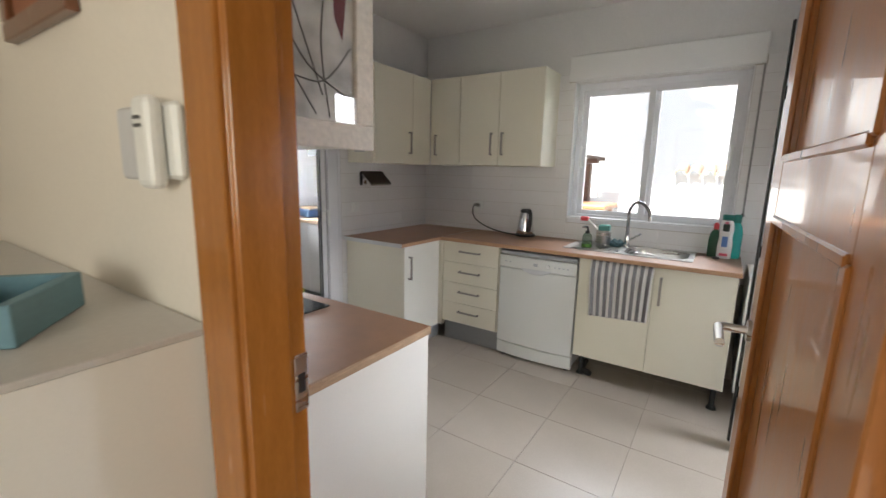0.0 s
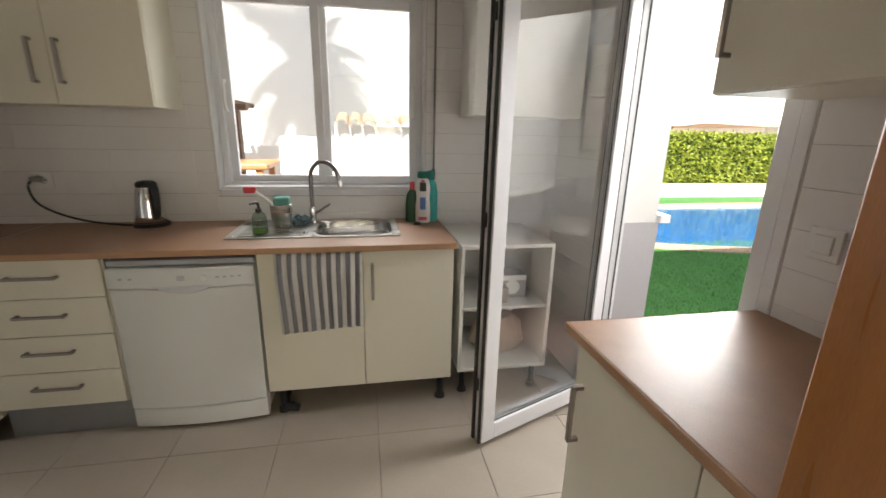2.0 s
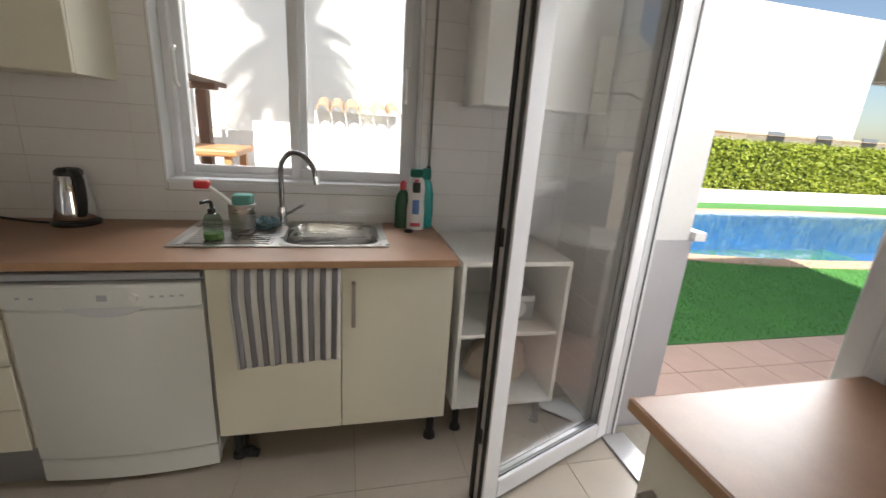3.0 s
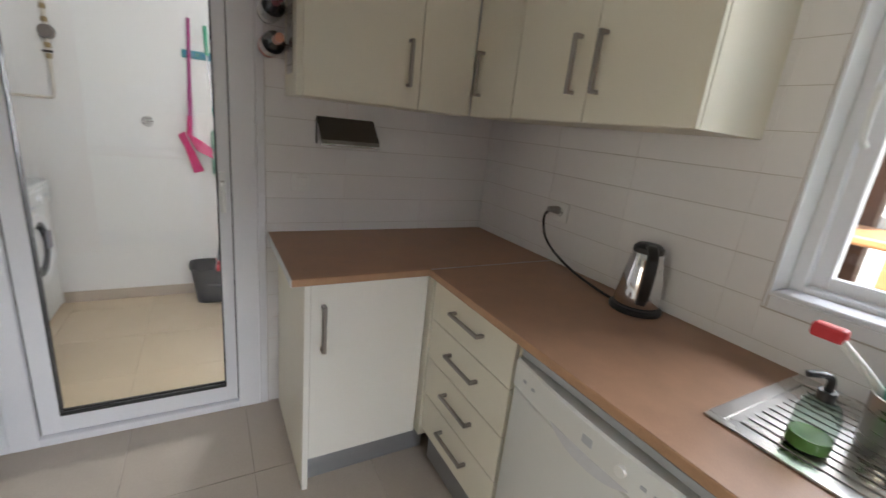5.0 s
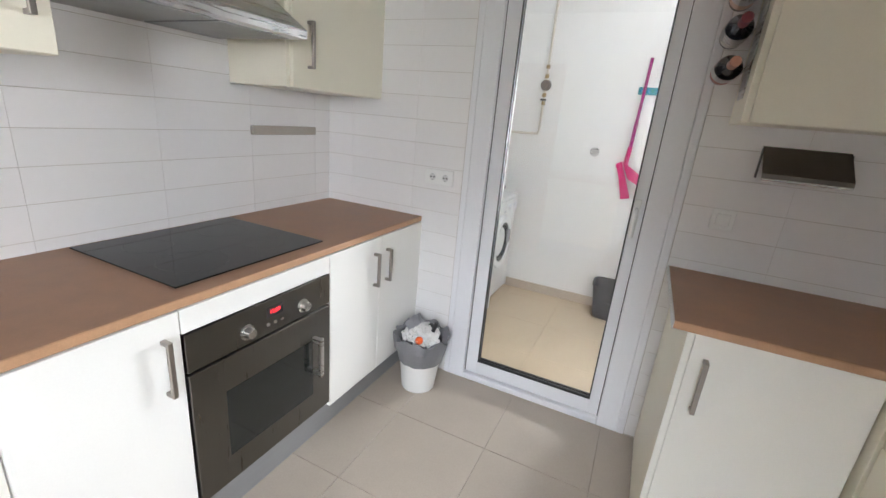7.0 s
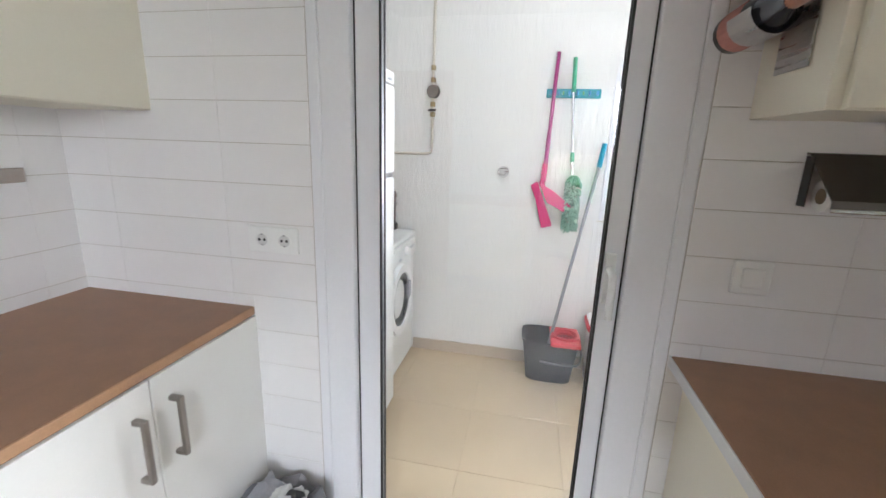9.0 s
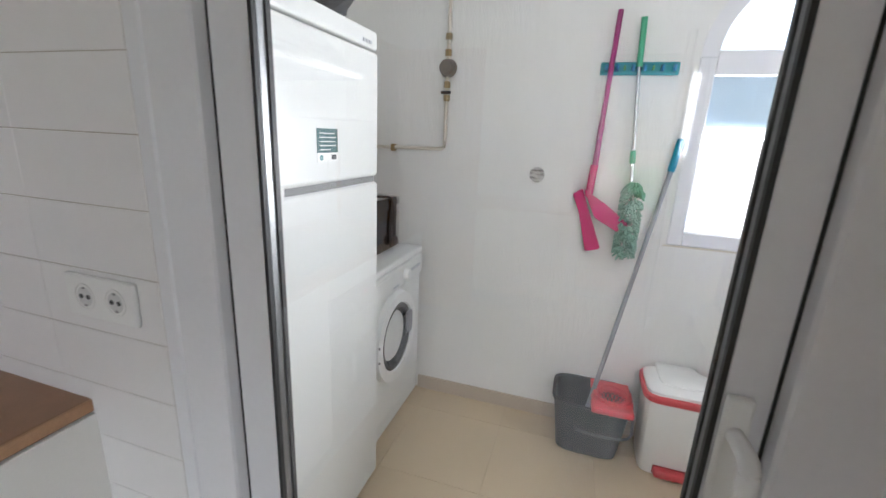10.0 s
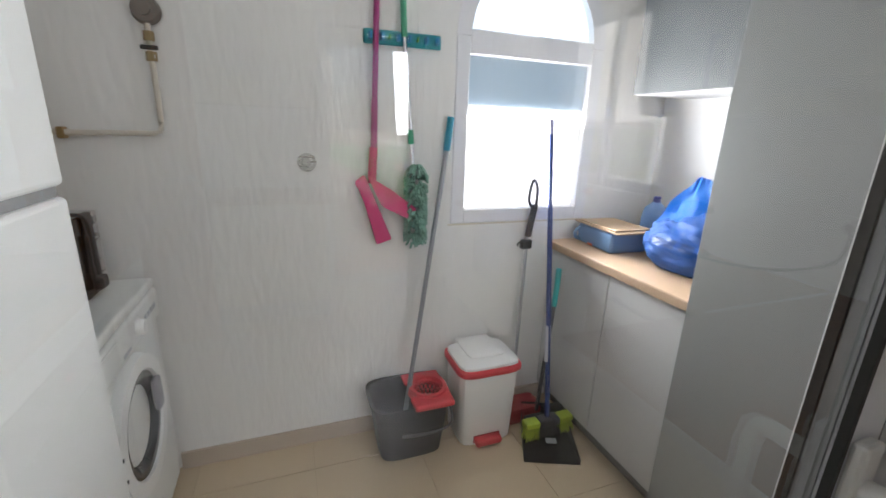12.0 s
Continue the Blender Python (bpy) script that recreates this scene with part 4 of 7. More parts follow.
box_part("filler_panel", ov, WHITEFOIL, 0.0, 0.605, 0.004, 0.022, 0.608, 0.681, 0.0015, "white filler panel")
cp = box_part("control_panel", ov, OVENSTEEL, 0.003, 0.602, 0.0, 0.024, 0.48, 0.604, 0.002)
dr = box_part("oven_door", ov, OVENSTEEL, 0.003, 0.602, -0.002, 0.024, 0.0, 0.472, 0.003)
box_part("oven_window", dr, OVENGLASS, 0.115, 0.50, -0.0035, 0.0, 0.105, 0.355, 0.001, "black glass window")
bm = B()
bx(bm, 0.495, 0.515, -0.05, -0.034, 0.20, 0.375, 0.005, 2)
bx(bm, 0.495, 0.515, -0.036, -0.002, 0.35, 0.372, 0.004)
bx(bm, 0.495, 0.515, -0.036, -0.002, 0.202, 0.224, 0.004)
part("door_handle", bm, STEEL, dr, "steel bow handle")
for x in (0.205, 0.452):
    bm = cyl(B(), (x, 0, 0.525), (x, -0.026, 0.525), 0.021, 0.017, n=22)
    cyl(bm, (x, 0, 0.525), (x, -0.005, 0.525), 0.026, n=22)
    part("knob", bm, STEEL, cp, "steel knob", smooth=True)
box_part("clock_window", cp, BLACKP, 0.285, 0.355, -0.0015, 0.001, 0.54, 0.578)
for i in range(3):
    part("button", cyl(B(), (0.29 + 0.03 * i, 0, 0.515), (0.29 + 0.03 * i, -0.004, 0.515), 0.006, n=12), STEEL, cp, smooth=True)
cu = bpy.data.curves.new("clock_digits", "FONT")
cu.body, cu.size, cu.extrude = "12:00", 0.021, 0.0003
cu.align_x = "CENTER"
cu.materials.append(emit_mat("red_led", (1.0, 0.02, 0.03), 0.45))
dg = new("clock_digits", cu)
dg.parent = cp
dg.matrix_local = pose(0.32, -0.0021, 0.552, 90, 0, 0)
hob = thing("hob", "black ceramic glass hob set in the brown worktop", "hob", pose(-1.322, 1.165, 0.90))
part("plate", bx(B(), 0, 0.61, 0, 0.553, 0.0005, 0.006, 0.0015), DARKGLASS, hob)
bm = B()
for cx, cy, r in ((0.16, 0.16, 0.09), (0.45, 0.16, 0.075), (0.16, 0.40, 0.075), (0.45, 0.40, 0.105)):
    vo = []
    for i in range(40):
        a = 2 * math.pi * i / 40
        vo.append([bm.verts.new((cx + q * math.cos(a), cy + q * math.sin(a), 0.00625)) for q in (r, r + 0.0015)])
    for i in range(40):
        bm.faces.new((vo[i][0], vo[i][1], vo[(i + 1) % 40][1], vo[(i + 1) % 40][0]))
part("zone_rings", bm, mat("zone_grey", (0.10, 0.10, 0.10), 0.4), hob, "faint grey zone rings")
# cooker hood
hd = thing("cooker_hood", "stainless steel cooker hood over the hob", "cooker hood", pose(-1.345, YS + 0.001, 1.655))
bm = B()
w, d = 0.645, 0.49
lo = [(0, 0, 0.0), (w, 0, 0.0), (w, d, 0.0), (0, d, 0.0)]
mi = [(0, 0, 0.035), (w, 0, 0.035), (w, d, 0.03), (0, d, 0.03)]
hi = [(0.18, 0, 0.25), (w - 0.18, 0, 0.25), (w - 0.18, 0.28, 0.25), (0.18, 0.28, 0.25)]
rows = [[bm.verts.new(p) for p in r] for r in (lo, mi, hi)]
for p, q in zip(rows, rows[1:]):
    for i in range(4):
        bm.faces.new((p[i], p[(i + 1) % 4], q[(i + 1) % 4], q[i]))
bm.faces.new(rows[0][::-1])
part("canopy", bm, STEEL, hd)
part("chimney", bx(B(), 0.185, w - 0.185, 0.0, 0.275, 0.25, ZC - 1.656, 0.002), STEEL, hd)
for x in (0.03, 0.33):
    part("filter", bx(B(), x, x + 0.285, 0.05, 0.43, -0.004, 0.0, 0.001), mat("filter_mesh", (0.30, 0.30, 0.29), 0.45, 1.0, spread=0.3, fine=500), hd, "grey grease filter")
rail = thing("magnetic_knife_rail", "steel magnetic knife rail on the tiles", "knife rail", pose(-1.90, YS + T, 1.272))
part("rail", bx(B(), 0, 0.42, 0.0005, 0.018, 0, 0.042, 0.002), mat("rail_alu", (0.46, 0.42, 0.37), 0.4, 0.9), rail)

# framed art on the cabinet end
fa = thing("framed_art", "whitewashed wooden frame with grey and red abstract art", "picture frame", pose(-0.284, 1.132, 1.484, 0, 0, 90))
w, h, e = 0.362, 0.76, 0.062
box_part("frame_rail", fa, WASHWOOD, 0, w, -0.024, 0, 0, e, 0.003)
box_part("frame_rail", fa, WASHWOOD, 0, w, -0.024, 0, h - e, h, 0.003)
box_part("frame_stile", fa, WASHWOOD, 0, e, -0.0235, -0.0005, e, h - e, 0.003)
box_part("frame_stile", fa, WASHWOOD, w - e, w, -0.0235, -0.0005, e, h - e, 0.003)
am = bpy.data.materials.new("abstract_print")
am.use_nodes = True
nt = am.node_tree
b = nt.nodes["Principled BSDF"]
b.inputs["Roughness"].default_value = 0.5
tc = nt.nodes.new("ShaderNodeTexCoord")
nz = nt.nodes.new("ShaderNodeTexNoise")
nz.inputs["Scale"].default_value = 9
cr = nt.nodes.new("ShaderNodeValToRGB")
cr.color_ramp.elements[0].position, cr.color_ramp.elements[0].color = 0.35, (0.34, 0.33, 0.29, 1)
cr.color_ramp.elements[1].position, cr.color_ramp.elements[1].color = 0.62, (0.66, 0.64, 0.57, 1)
nt.links.new(tc.outputs["Object"], nz.inputs["Vector"])
nt.links.new(nz.outputs["Fac"], cr.inputs[0])
nt.links.new(cr.outputs[0], b.inputs["Base Color"])
box_part("print", fa, am, e, w - e, -0.012, -0.006, e, h - e, 0, "grey abstract print")
bm = B()
for p in ([(0.07, 0.30), (0.16, 0.18), (0.29, 0.12)], [(0.07, 0.16), (0.20, 0.15), (0.29, 0.24)], [(0.22, 0.07), (0.20, 0.25), (0.24, 0.5)], [(0.10, 0.36), (0.2, 0.12)], [(0.07, 0.22), (0.18, 0.075)]):
    tube(bm, curve_pts([(x, -0.0125, z) for x, z in p], 6), 0.0018, 6)
part("ink_strokes", bm, mat("dark_ink", (0.06, 0.055, 0.05), 0.7), fa, "dark brush strokes")
bm = B()
blob = [(0.15, 0.66), (0.22, 0.68), (0.27, 0.56), (0.285, 0.40), (0.265, 0.25), (0.24, 0.30), (0.235, 0.42), (0.20, 0.52), (0.16, 0.58)]
vs = [bm.verts.new((x, -0.0128, z)) for x, z in blob]
bm.faces.new(vs)
part("red_shape", bm, mat("dark_red_paint", (0.15, 0.015, 0.02), 0.6), fa, "dark red painted shape")
p = box_part("pane", fa, GLASS, e, w - e, -0.0185, -0.0165, e, h - e)
p.visible_shadow = False

# ---- terrace-side run ----
cabinet("base_cabinet", "cream base cabinets beside the terrace door", pose(0.812, 2.612, 0, 0, 0, -90), 1.37, 0.632, 0.15, 0.870,
        [("door", 0.018, 0.47, 0.15, 0.870, ("v", 0.065, 0.57, 0.75)), ("door", 0.47, 0.92, 0.15, 0.870, ("v", 0.87, 0.57, 0.75)), ("door", 0.92, 1.37, 0.15, 0.870, ("v", 0.97, 0.57, 0.75))])
tagged(box_part("plinth", None, KICK, 0.865, 0.88, YS + 0.12, 2.61, 0, 0.148, 0.001), "grey metal-look plinth by the terrace door", "plinth")
worktop("worktop_east", "brown laminate worktop beside the terrace door", 0.790, XE - 0.001, YS + 0.10, 2.640, [("edge_band", (-0.002, 0.004, 0.0, 1.41, 0.001, 0.0274)), ("edge_band", (0.0, 0.654, 1.4055, 1.4115, 0.001, 0.0274))])

# ---- open shelf unit behind the glazed door ----
su = thing("shelf_unit", "open white shelf unit with boxes on black feet", "shelf unit", pose(0.705, 3.60, 0))
w, d = 0.505, 0.52
box_part("side", su, WHITEFOIL, 0, 0.018, 0, d, 0.15, 0.845, 0.001)
box_part("side", su, WHITEFOIL, w - 0.018, w, 0, d, 0.15, 0.845, 0.001)
box_part("back", su, WHITEFOIL, 0.018, w - 0.018, d - 0.006, d, 0.15, 0.845)
box_part("top", su, WHITEFOIL, 0, w, -0.001, d, 0.846, 0.866, 0.001)
box_part("shelf", su, WHITEFOIL, 0.0185, w - 0.0185, 0.02, d - 0.007, 0.50, 0.518, 0.001)
box_part("bottom", su, WHITEFOIL, 0.0185, w - 0.0185, 0.0, d - 0.007, 0.15, 0.168, 0.001)
for fx, fy in ((0.04, 0.06), (w - 0.05, 0.06), (0.04, 0.46), (w - 0.05, 0.46)):
    bm = cyl(B(), (fx, fy, 0), (fx, fy, 0.15), 0.016, n=12)
    cyl(bm, (fx, fy, 0), (fx, fy, 0.02), 0.028, 0.022, n=12)
    part("foot", bm, BLACKP, su, smooth=True)
bxo = thing("appliance_box", "small grey and white appliance carton on the shelf", "carton", pose(0.94, 3.74, 0.5185))
box_part("carton", bxo, mat("grey_carton", (0.42, 0.41, 0.42), 0.7), 0, 0.18, 0, 0.14, 0, 0.13, 0.002)
part("printed_ring", cyl(B(), (0.10, -0.001, 0.06), (0.10, 0.001, 0.06), 0.042, n=24), WHITEP, bxo)
box_part("white_edge", bxo, WHITEP, 0.0, 0.18, -0.001, 0.001, 0.10, 0.13)
b2 = thing("small_box", "small beige carton on the shelf", "carton", pose(0.90, 3.66, 0.5185))
box_part("carton", b2, mat("beige_carton", (0.45, 0.38, 0.31), 0.8), 0, 0.09, 0, 0.08, 0, 0.085, 0.002)
b3 = thing("wrapped_sack", "crumpled beige paper sack on the bottom shelf", "sack", pose(1.0, 3.86, 0.1685))
bm = lathe(B(), [(0.15, 0.0), (0.17, 0.05), (0.15, 0.14), (0.09, 0.2), (0.03, 0.22)], 18, sy=0.75)
for vv in bm.verts:
    if vv.co.z > 0.01:
        vv.co += 0.03 * noise.noise_vector(vv.co * 14)
        vv.co.z = max(vv.co.z, 0.002)
part("sack", bm, mat("sack_paper", (0.5, 0.42, 0.33), 0.9), b3)

# ---- things on the sink ----
tw = thing("tea_towel", "grey and white striped tea towel over the cabinet door", "tea towel", pose(-0.178, 3.52, 0))
STR = 9
ww = 0.392
cols, rws = 72, 26
grid = []
for j in range(rws + 1):
    v_ = j / rws
    row = []
    for i in range(cols + 1):
        u = i / cols
        # tucked over the top of the door, then hanging in front of its handle
        s = v_ * 0.42
        y, z = 0.028 - 0.036 * min(1.0, v_ * 4), 0.8705 - s * (0.86 + 0.05 * (1 - u))
        wave = 0.005 * math.sin(u * 19 + 1.2) * min(1, v_ * 3) + 0.004 * math.sin(u * 41) * v_
        skew = 0.018 * v_ * (0.5 - u) + 0.02 * v_ * (1 - u) * 0.5
        row.append((u * ww + skew, y - 0.006 - abs(wave) * 1.2, z))
    grid.append(row)
bands = {}
for i in range(cols):
    k = int((i / cols) * STR * 2 + 0.5)
    if k % 2:
        bands.setdefault(k, []).append(i)


def sheet(columns, lift):
    bm = B()
    lo, hi = columns[0], columns[-1] + 1
    vs = [[bm.verts.new((grid[j][i][0], grid[j][i][1] - lift, grid[j][i][2] + lift)) for i in range(lo, hi + 1)] for j in range(rws + 1)]
    for p, q in zip(vs, vs[1:]):
        for k in range(hi - lo):
            bm.faces.new((p[k], p[k + 1], q[k + 1], q[k]))
    return bm


cw = part("cloth", sheet(list(range(cols)), 0.0), mat("white_linen", (0.70, 0.68, 0.66), 0.95, spread=0.1, fine=400, bump=0.0005, bscale=500), tw, smooth=True)
GREYLIN = mat("grey_linen", (0.20, 0.19, 0.20), 0.95, spread=0.15, fine=400, bump=0.0005, bscale=500)
stripes = [part("stripe", sheet(c, 0.0026), GREYLIN, tw, "grey woven stripe", smooth=True) for c in bands.values()]
for o in [cw] + stripes:
    md = o.modifiers.new("thickness", "SOLIDIFY")
    md.thickness = 0.0022

sb = thing("soap_dispenser", "glass soap dispenser with black pump on the drainer", "soap dispenser", pose(-0.285, 3.80, 0.9065))
part("bottle", lathe(B(), [(0.033, 0), (0.036, 0.006), (0.036, 0.075), (0.028, 0.10), (0.014, 0.11)], 20), glass_mat("pale_green_glass", (0.66, 0.74, 0.68)), sb, smooth=True)
part("soap", lathe(B(), [(0.0365, 0.004), (0.0368, 0.028)], 20), mat("green_soap", (0.10, 0.22, 0.05), 0.2), sb, smooth=True)
part("pump", tube(B(), curve_pts([(0, 0, 0.108), (0, 0, 0.145), (-0.008, -0.008, 0.155), (-0.03, -0.03, 0.152)], 5), 0.007, 8), BLACKP, sb, smooth=True)
part("collar", cyl(B(), (0, 0, 0.105), (0, 0, 0.125), 0.015, n=14), BLACKP, sb)
cd = thing("cutlery_caddy", "steel caddy holding a sponge and a dish brush", "caddy", pose(-0.20, 3.92, 0.9065))
part("cup", lathe(B(), [(0.048, 0), (0.05, 0.004), (0.055, 0.125), (0.052, 0.126), (0.047, 0.02), (0.01, 0.018)], 24), STEEL, cd, smooth=True)
part("sponge", bx(B(), -0.035, 0.045, -0.03, 0.035, 0.10, 0.165, 0.012, 2), mat("teal_sponge", (0.16, 0.42, 0.37), 0.95, bump=0.002, bscale=160), cd, "teal sponge")
br = tube(B(), curve_pts([(-0.02, 0, 0.10), (-0.07, -0.005, 0.15), (-0.13, -0.01, 0.20)], 4), 0.009, 8)
part("brush_handle", br, WHITEP, cd, "white brush handle", smooth=True)
part("brush_head", bx(B(), -0.175, -0.115, -0.022, 0.012, 0.185, 0.218, 0.008, 2), mat("red_plastic", (0.62, 0.04, 0.05), 0.4), cd, "red brush head")
cl = thing("dish_cloth", "crumpled grey-blue dish cloth beside the tap", "cloth", pose(-0.12, 3.98, 0.9065))
bm = B()
bmesh.ops.create_icosphere(bm, subdivisions=4, radius=1)
for vv in bm.verts:
    k = 1 + 0.35 * noise.noise(vv.co * 2.2) + 0.12 * noise.noise(vv.co * 6)
    vv.co = Vector((vv.co.x * 0.055 * k, vv.co.y * 0.042 * k, max(0, (vv.co.z * 0.03 + 0.022)) * k))
part("cloth", bm, mat("grey_blue_cloth", (0.10, 0.17, 0.19), 0.95, bump=0.001, bscale=200), cl, smooth=True)


def bottle(name, label, m, rings, color, cap, capc, sy=0.6, lab=None):
    o = thing(name, label, "bottle", m)
    part("body", lathe(B(), rings, 24, sy=sy), mat(name + "_plastic", color, 0.25, spread=0.03), o, smooth=True)
    part("cap", lathe(B(), cap, 18, sy=max(sy, 0.7)), mat(name + "_cap", capc, 0.35), o, smooth=True)
    if lab:
        for nm, r, z0, z1, c, k in lab:
            bm = B()
            n = 12
            rows = [[bm.verts.new((r * math.sin(k * (i / n - 0.5)), -r * sy * math.cos(k * (i / n - 0.5)) - 0.0008, z)) for i in range(n + 1)] for z in (z0, z1)]
            for i in range(n):
                bm.faces.new((rows[0][i], rows[0][i + 1], rows[1][i + 1], rows[1][i]))
            part(nm, bm, mat(nm + "_print", c, 0.4), o)
    return o


bottle("dish_soap_bottle", "green dish soap bottle with red cap", pose(0.505, 4.06, 0.9), [(0.036, 0), (0.038, 0.01), (0.038, 0.12), (0.03, 0.165), (0.014, 0.19)], (0.03, 0.10, 0.055), [(0.016, 0.19), (0.016, 0.222), (0.008, 0.235)], (0.6, 0.05, 0.06))
bottle("cleaner_bottle", "white cream cleaner bottle with green cap", pose(0.565, 4.03, 0.9, 0, 0, -8), [(0.04, 0), (0.043, 0.01), (0.043, 0.10), (0.038, 0.14), (0.043, 0.2), (0.036, 0.245), (0.022, 0.262)], (0.80, 0.80, 0.78), [(0.03, 0.258), (0.033, 0.262), (0.033, 0.29), (0.028, 0.296)], (0.01, 0.16, 0.12),
       lab=[("round_emblem", 0.0432, 0.185, 0.235, (0.02, 0.03, 0.02), 0.9), ("blue_print", 0.0432, 0.08, 0.15, (0.10, 0.22, 0.55), 0.8), ("red_band", 0.0432, 0.018, 0.036, (0.65, 0.10, 0.16), 1.2), ("pink_flash", 0.0432, 0.236, 0.248, (0.7, 0.12, 0.2), 0.5)])
bottle("spray_cleaner_bottle", "teal cleaner bottle behind the white one", pose(0.618, 4.07, 0.9), [(0.037, 0), (0.04, 0.01), (0.04, 0.17), (0.03, 0.22), (0.018, 0.245)], (0.03, 0.36, 0.33), [(0.02, 0.243), (0.024, 0.25), (0.024, 0.29), (0.015, 0.298)], (0.01, 0.16, 0.13))
part_ = thing("sink_plug", "black rubber sink plug on the worktop", "plug", pose(0.525, 3.97, 0.9))
part("disc", lathe(B(), [(0.02, 0), (0.023, 0.004), (0.018, 0.012), (0.006, 0.014)], 18), BLACKP, part_, smooth=True)

# ---- waste bin ----
wb = thing("waste_bin", "white waste bin with grey liner, full of rubbish", "waste bin", pose(-1.84, 1.94, 0))
part("bucket", lathe(B(), [(0.088, 0), (0.09, 0.004), (0.118, 0.245), (0.121, 0.25), (0.115, 0.248)], 32), WHITEP, wb, smooth=True)
lm = mat("grey_liner", (0.20, 0.20, 0.21), 0.35, spread=0.1)
bm = B()
n = 48
rows = []
for r, z, amp in ((0.117, 0.17, 0.004), (0.128, 0.22, 0.01), (0.142, 0.258, 0.022), (0.150, 0.318, 0.034), (0.128, 0.305, 0.02), (0.108, 0.24, 0.004)):
    rows.append([bm.verts.new(((r + amp * noise.noise(Vector((math.cos(6.28 * i / n) * 3, math.sin(6.28 * i / n) * 3, z * 30)))) * math.cos(6.2832 * i / n), (r + amp * noise.noise(Vector((math.cos(6.28 * i / n) * 3, math.sin(6.28 * i / n) * 3, z * 30)))) * math.sin(6.2832 * i / n), z + amp * 1.2 * noise.noise(Vector((i * 0.4, z * 9, 2))))) for i in range(n)])
for p, q in zip(rows, rows[1:]):
    for i in range(n):
        bm.faces.new((p[i], p[(i + 1) % n], q[(i + 1) % n], q[i]))
bm.faces.new(rows[-1])
part("liner", bm, lm, wb, "crumpled grey bin liner", smooth=True)
rnd = random.Random(11)
TISSUE = mat("rubbish_paper", (0.78, 0.77, 0.75), 0.85, spread=0.05, bump=0.002, bscale=70)
for k in range(13):
    bm = B()
    bmesh.ops.create_icosphere(bm, subdivisions=4, radius=1)
    sx, sy, sz = rnd.uniform(0.026, 0.046), rnd.uniform(0.024, 0.04), rnd.uniform(0.018, 0.03)
    a, r = (k * 2.4, 0.082 * math.sqrt(k / 12)) if k else (0.35, 0.088)
    if not k:
        sx = sy = sz = 0.021
    off = Vector((rnd.uniform(0, 50), 0, 0))
    for vv in bm.verts:
        c = vv.co.copy()
        kk = 1 + ((0.55 * noise.noise(c * 1.7 + off) - 0.45 * abs(noise.noise(c * 3.6 + off)) + 0.22) if k else 0)
        vv.co = Vector((c.x * sx * kk + r * math.cos(a), c.y * sy * kk + r * math.sin(a), c.z * sz * kk + (0.298 if k else 0.318) + 0.035 * (1 - r / 0.09)))
    part("rubbish", bm, TISSUE if k else mat("orange_ball", (0.80, 0.13, 0.02), 0.6), wb, "crumpled white paper" if k else "orange wrapper", smooth=True)
bm = B()
rows = []
for q in range(9):
    rows.append([bm.verts.new((-0.115 + 0.02 * q + 0.012 * noise.noise(Vector((q * 0.6, u * 0.7, 1))), -0.02 - 0.012 * u + 0.02 * noise.noise(Vector((q * 0.5, u * 0.5, 7))), 0.30 + 0.018 * u - 0.0016 * (q - 4) ** 2 * (u / 5))) for u in range(6)])
for p, q in zip(rows, rows[1:]):
    for u in range(5):
        bm.faces.new((p[u], p[u + 1], q[u + 1], q[u]))
bmesh.ops.solidify(bm, geom=list(bm.faces), thickness=0.0015)
part("plastic_film", bm, mat("cloudy_film", (0.55, 0.55, 0.57), 0.25, spread=0.1), wb, "crumpled cloudy plastic film", smooth=True)
part("black_wrapper", bx(B(), -0.09, -0.05, 0.0, 0.06, 0.30, 0.345, 0.01), BLACKP, wb)
part("pen", tube(B(), [(-0.02, 0.045, 0.30), (-0.03, 0.07, 0.385)], 0.011, 8), BLACKP, wb, "dark tube")

# ---- hall ----
hc = thing("hall_sideboard", "white hall sideboard with a blue box on it", "sideboard", pose(-1.75, 0.60, 0))
box_part("body", hc, WHITEFOIL, 0, 1.505, 0.018, 0.42, 0.0, 1.123, 0.002)
box_part("top", hc, mat("pale_grey_top", (0.62, 0.60, 0.58), 0.4), -0.005, 1.512, 0.0, 0.423, 1.124, 1.137, 0.002)
for i in range(3):
    box_part("door", hc, WHITEFOIL, 0.01 + 0.497 * i, 0.50 + 0.497 * i, 0.0, 0.0175, 0.05, 1.09, 0.002)
tb = thing("tissue_box", "pale blue open box on the sideboard", "box", pose(-0.38, 0.786, 1.1375, 0, 0, 143))
bluem = mat("blue_painted_wood", (0.16, 0.30, 0.37), 0.6, spread=0.1)
for nm, b in (("side", (0, 0.24, 0, 0.022, 0, 0.072)), ("side", (0, 0.24, 0.158, 0.18, 0, 0.072)), ("end", (0, 0.022, 0.0225, 0.1575, 0, 0.072)), ("end", (0.218, 0.24, 0.0225, 0.1575, 0, 0.072)), ("base", (0.0225, 0.2175, 0.0225, 0.1575, 0, 0.01))):
    box_part(nm, tb, bluem, *b, 0.002)
ic = thing("intercom", "white wall intercom handset with clear cover", "intercom", pose(-0.375, YS - 0.104, 1.40))
box_part("base", ic, WHITEP, -0.095, 0.10, -0.022, -0.0005, 0.008, 0.145, 0.008)
box_part("cover", ic, mat("milky_plastic", (0.62, 0.62, 0.64), 0.3), -0.092, -0.012, -0.040, -0.0225, 0.005, 0.140, 0.010, seg=3)
box_part("handset", ic, WHITEP, 0.01, 0.075, -0.055, -0.0225, -0.01, 0.155, 0.016, seg=3)
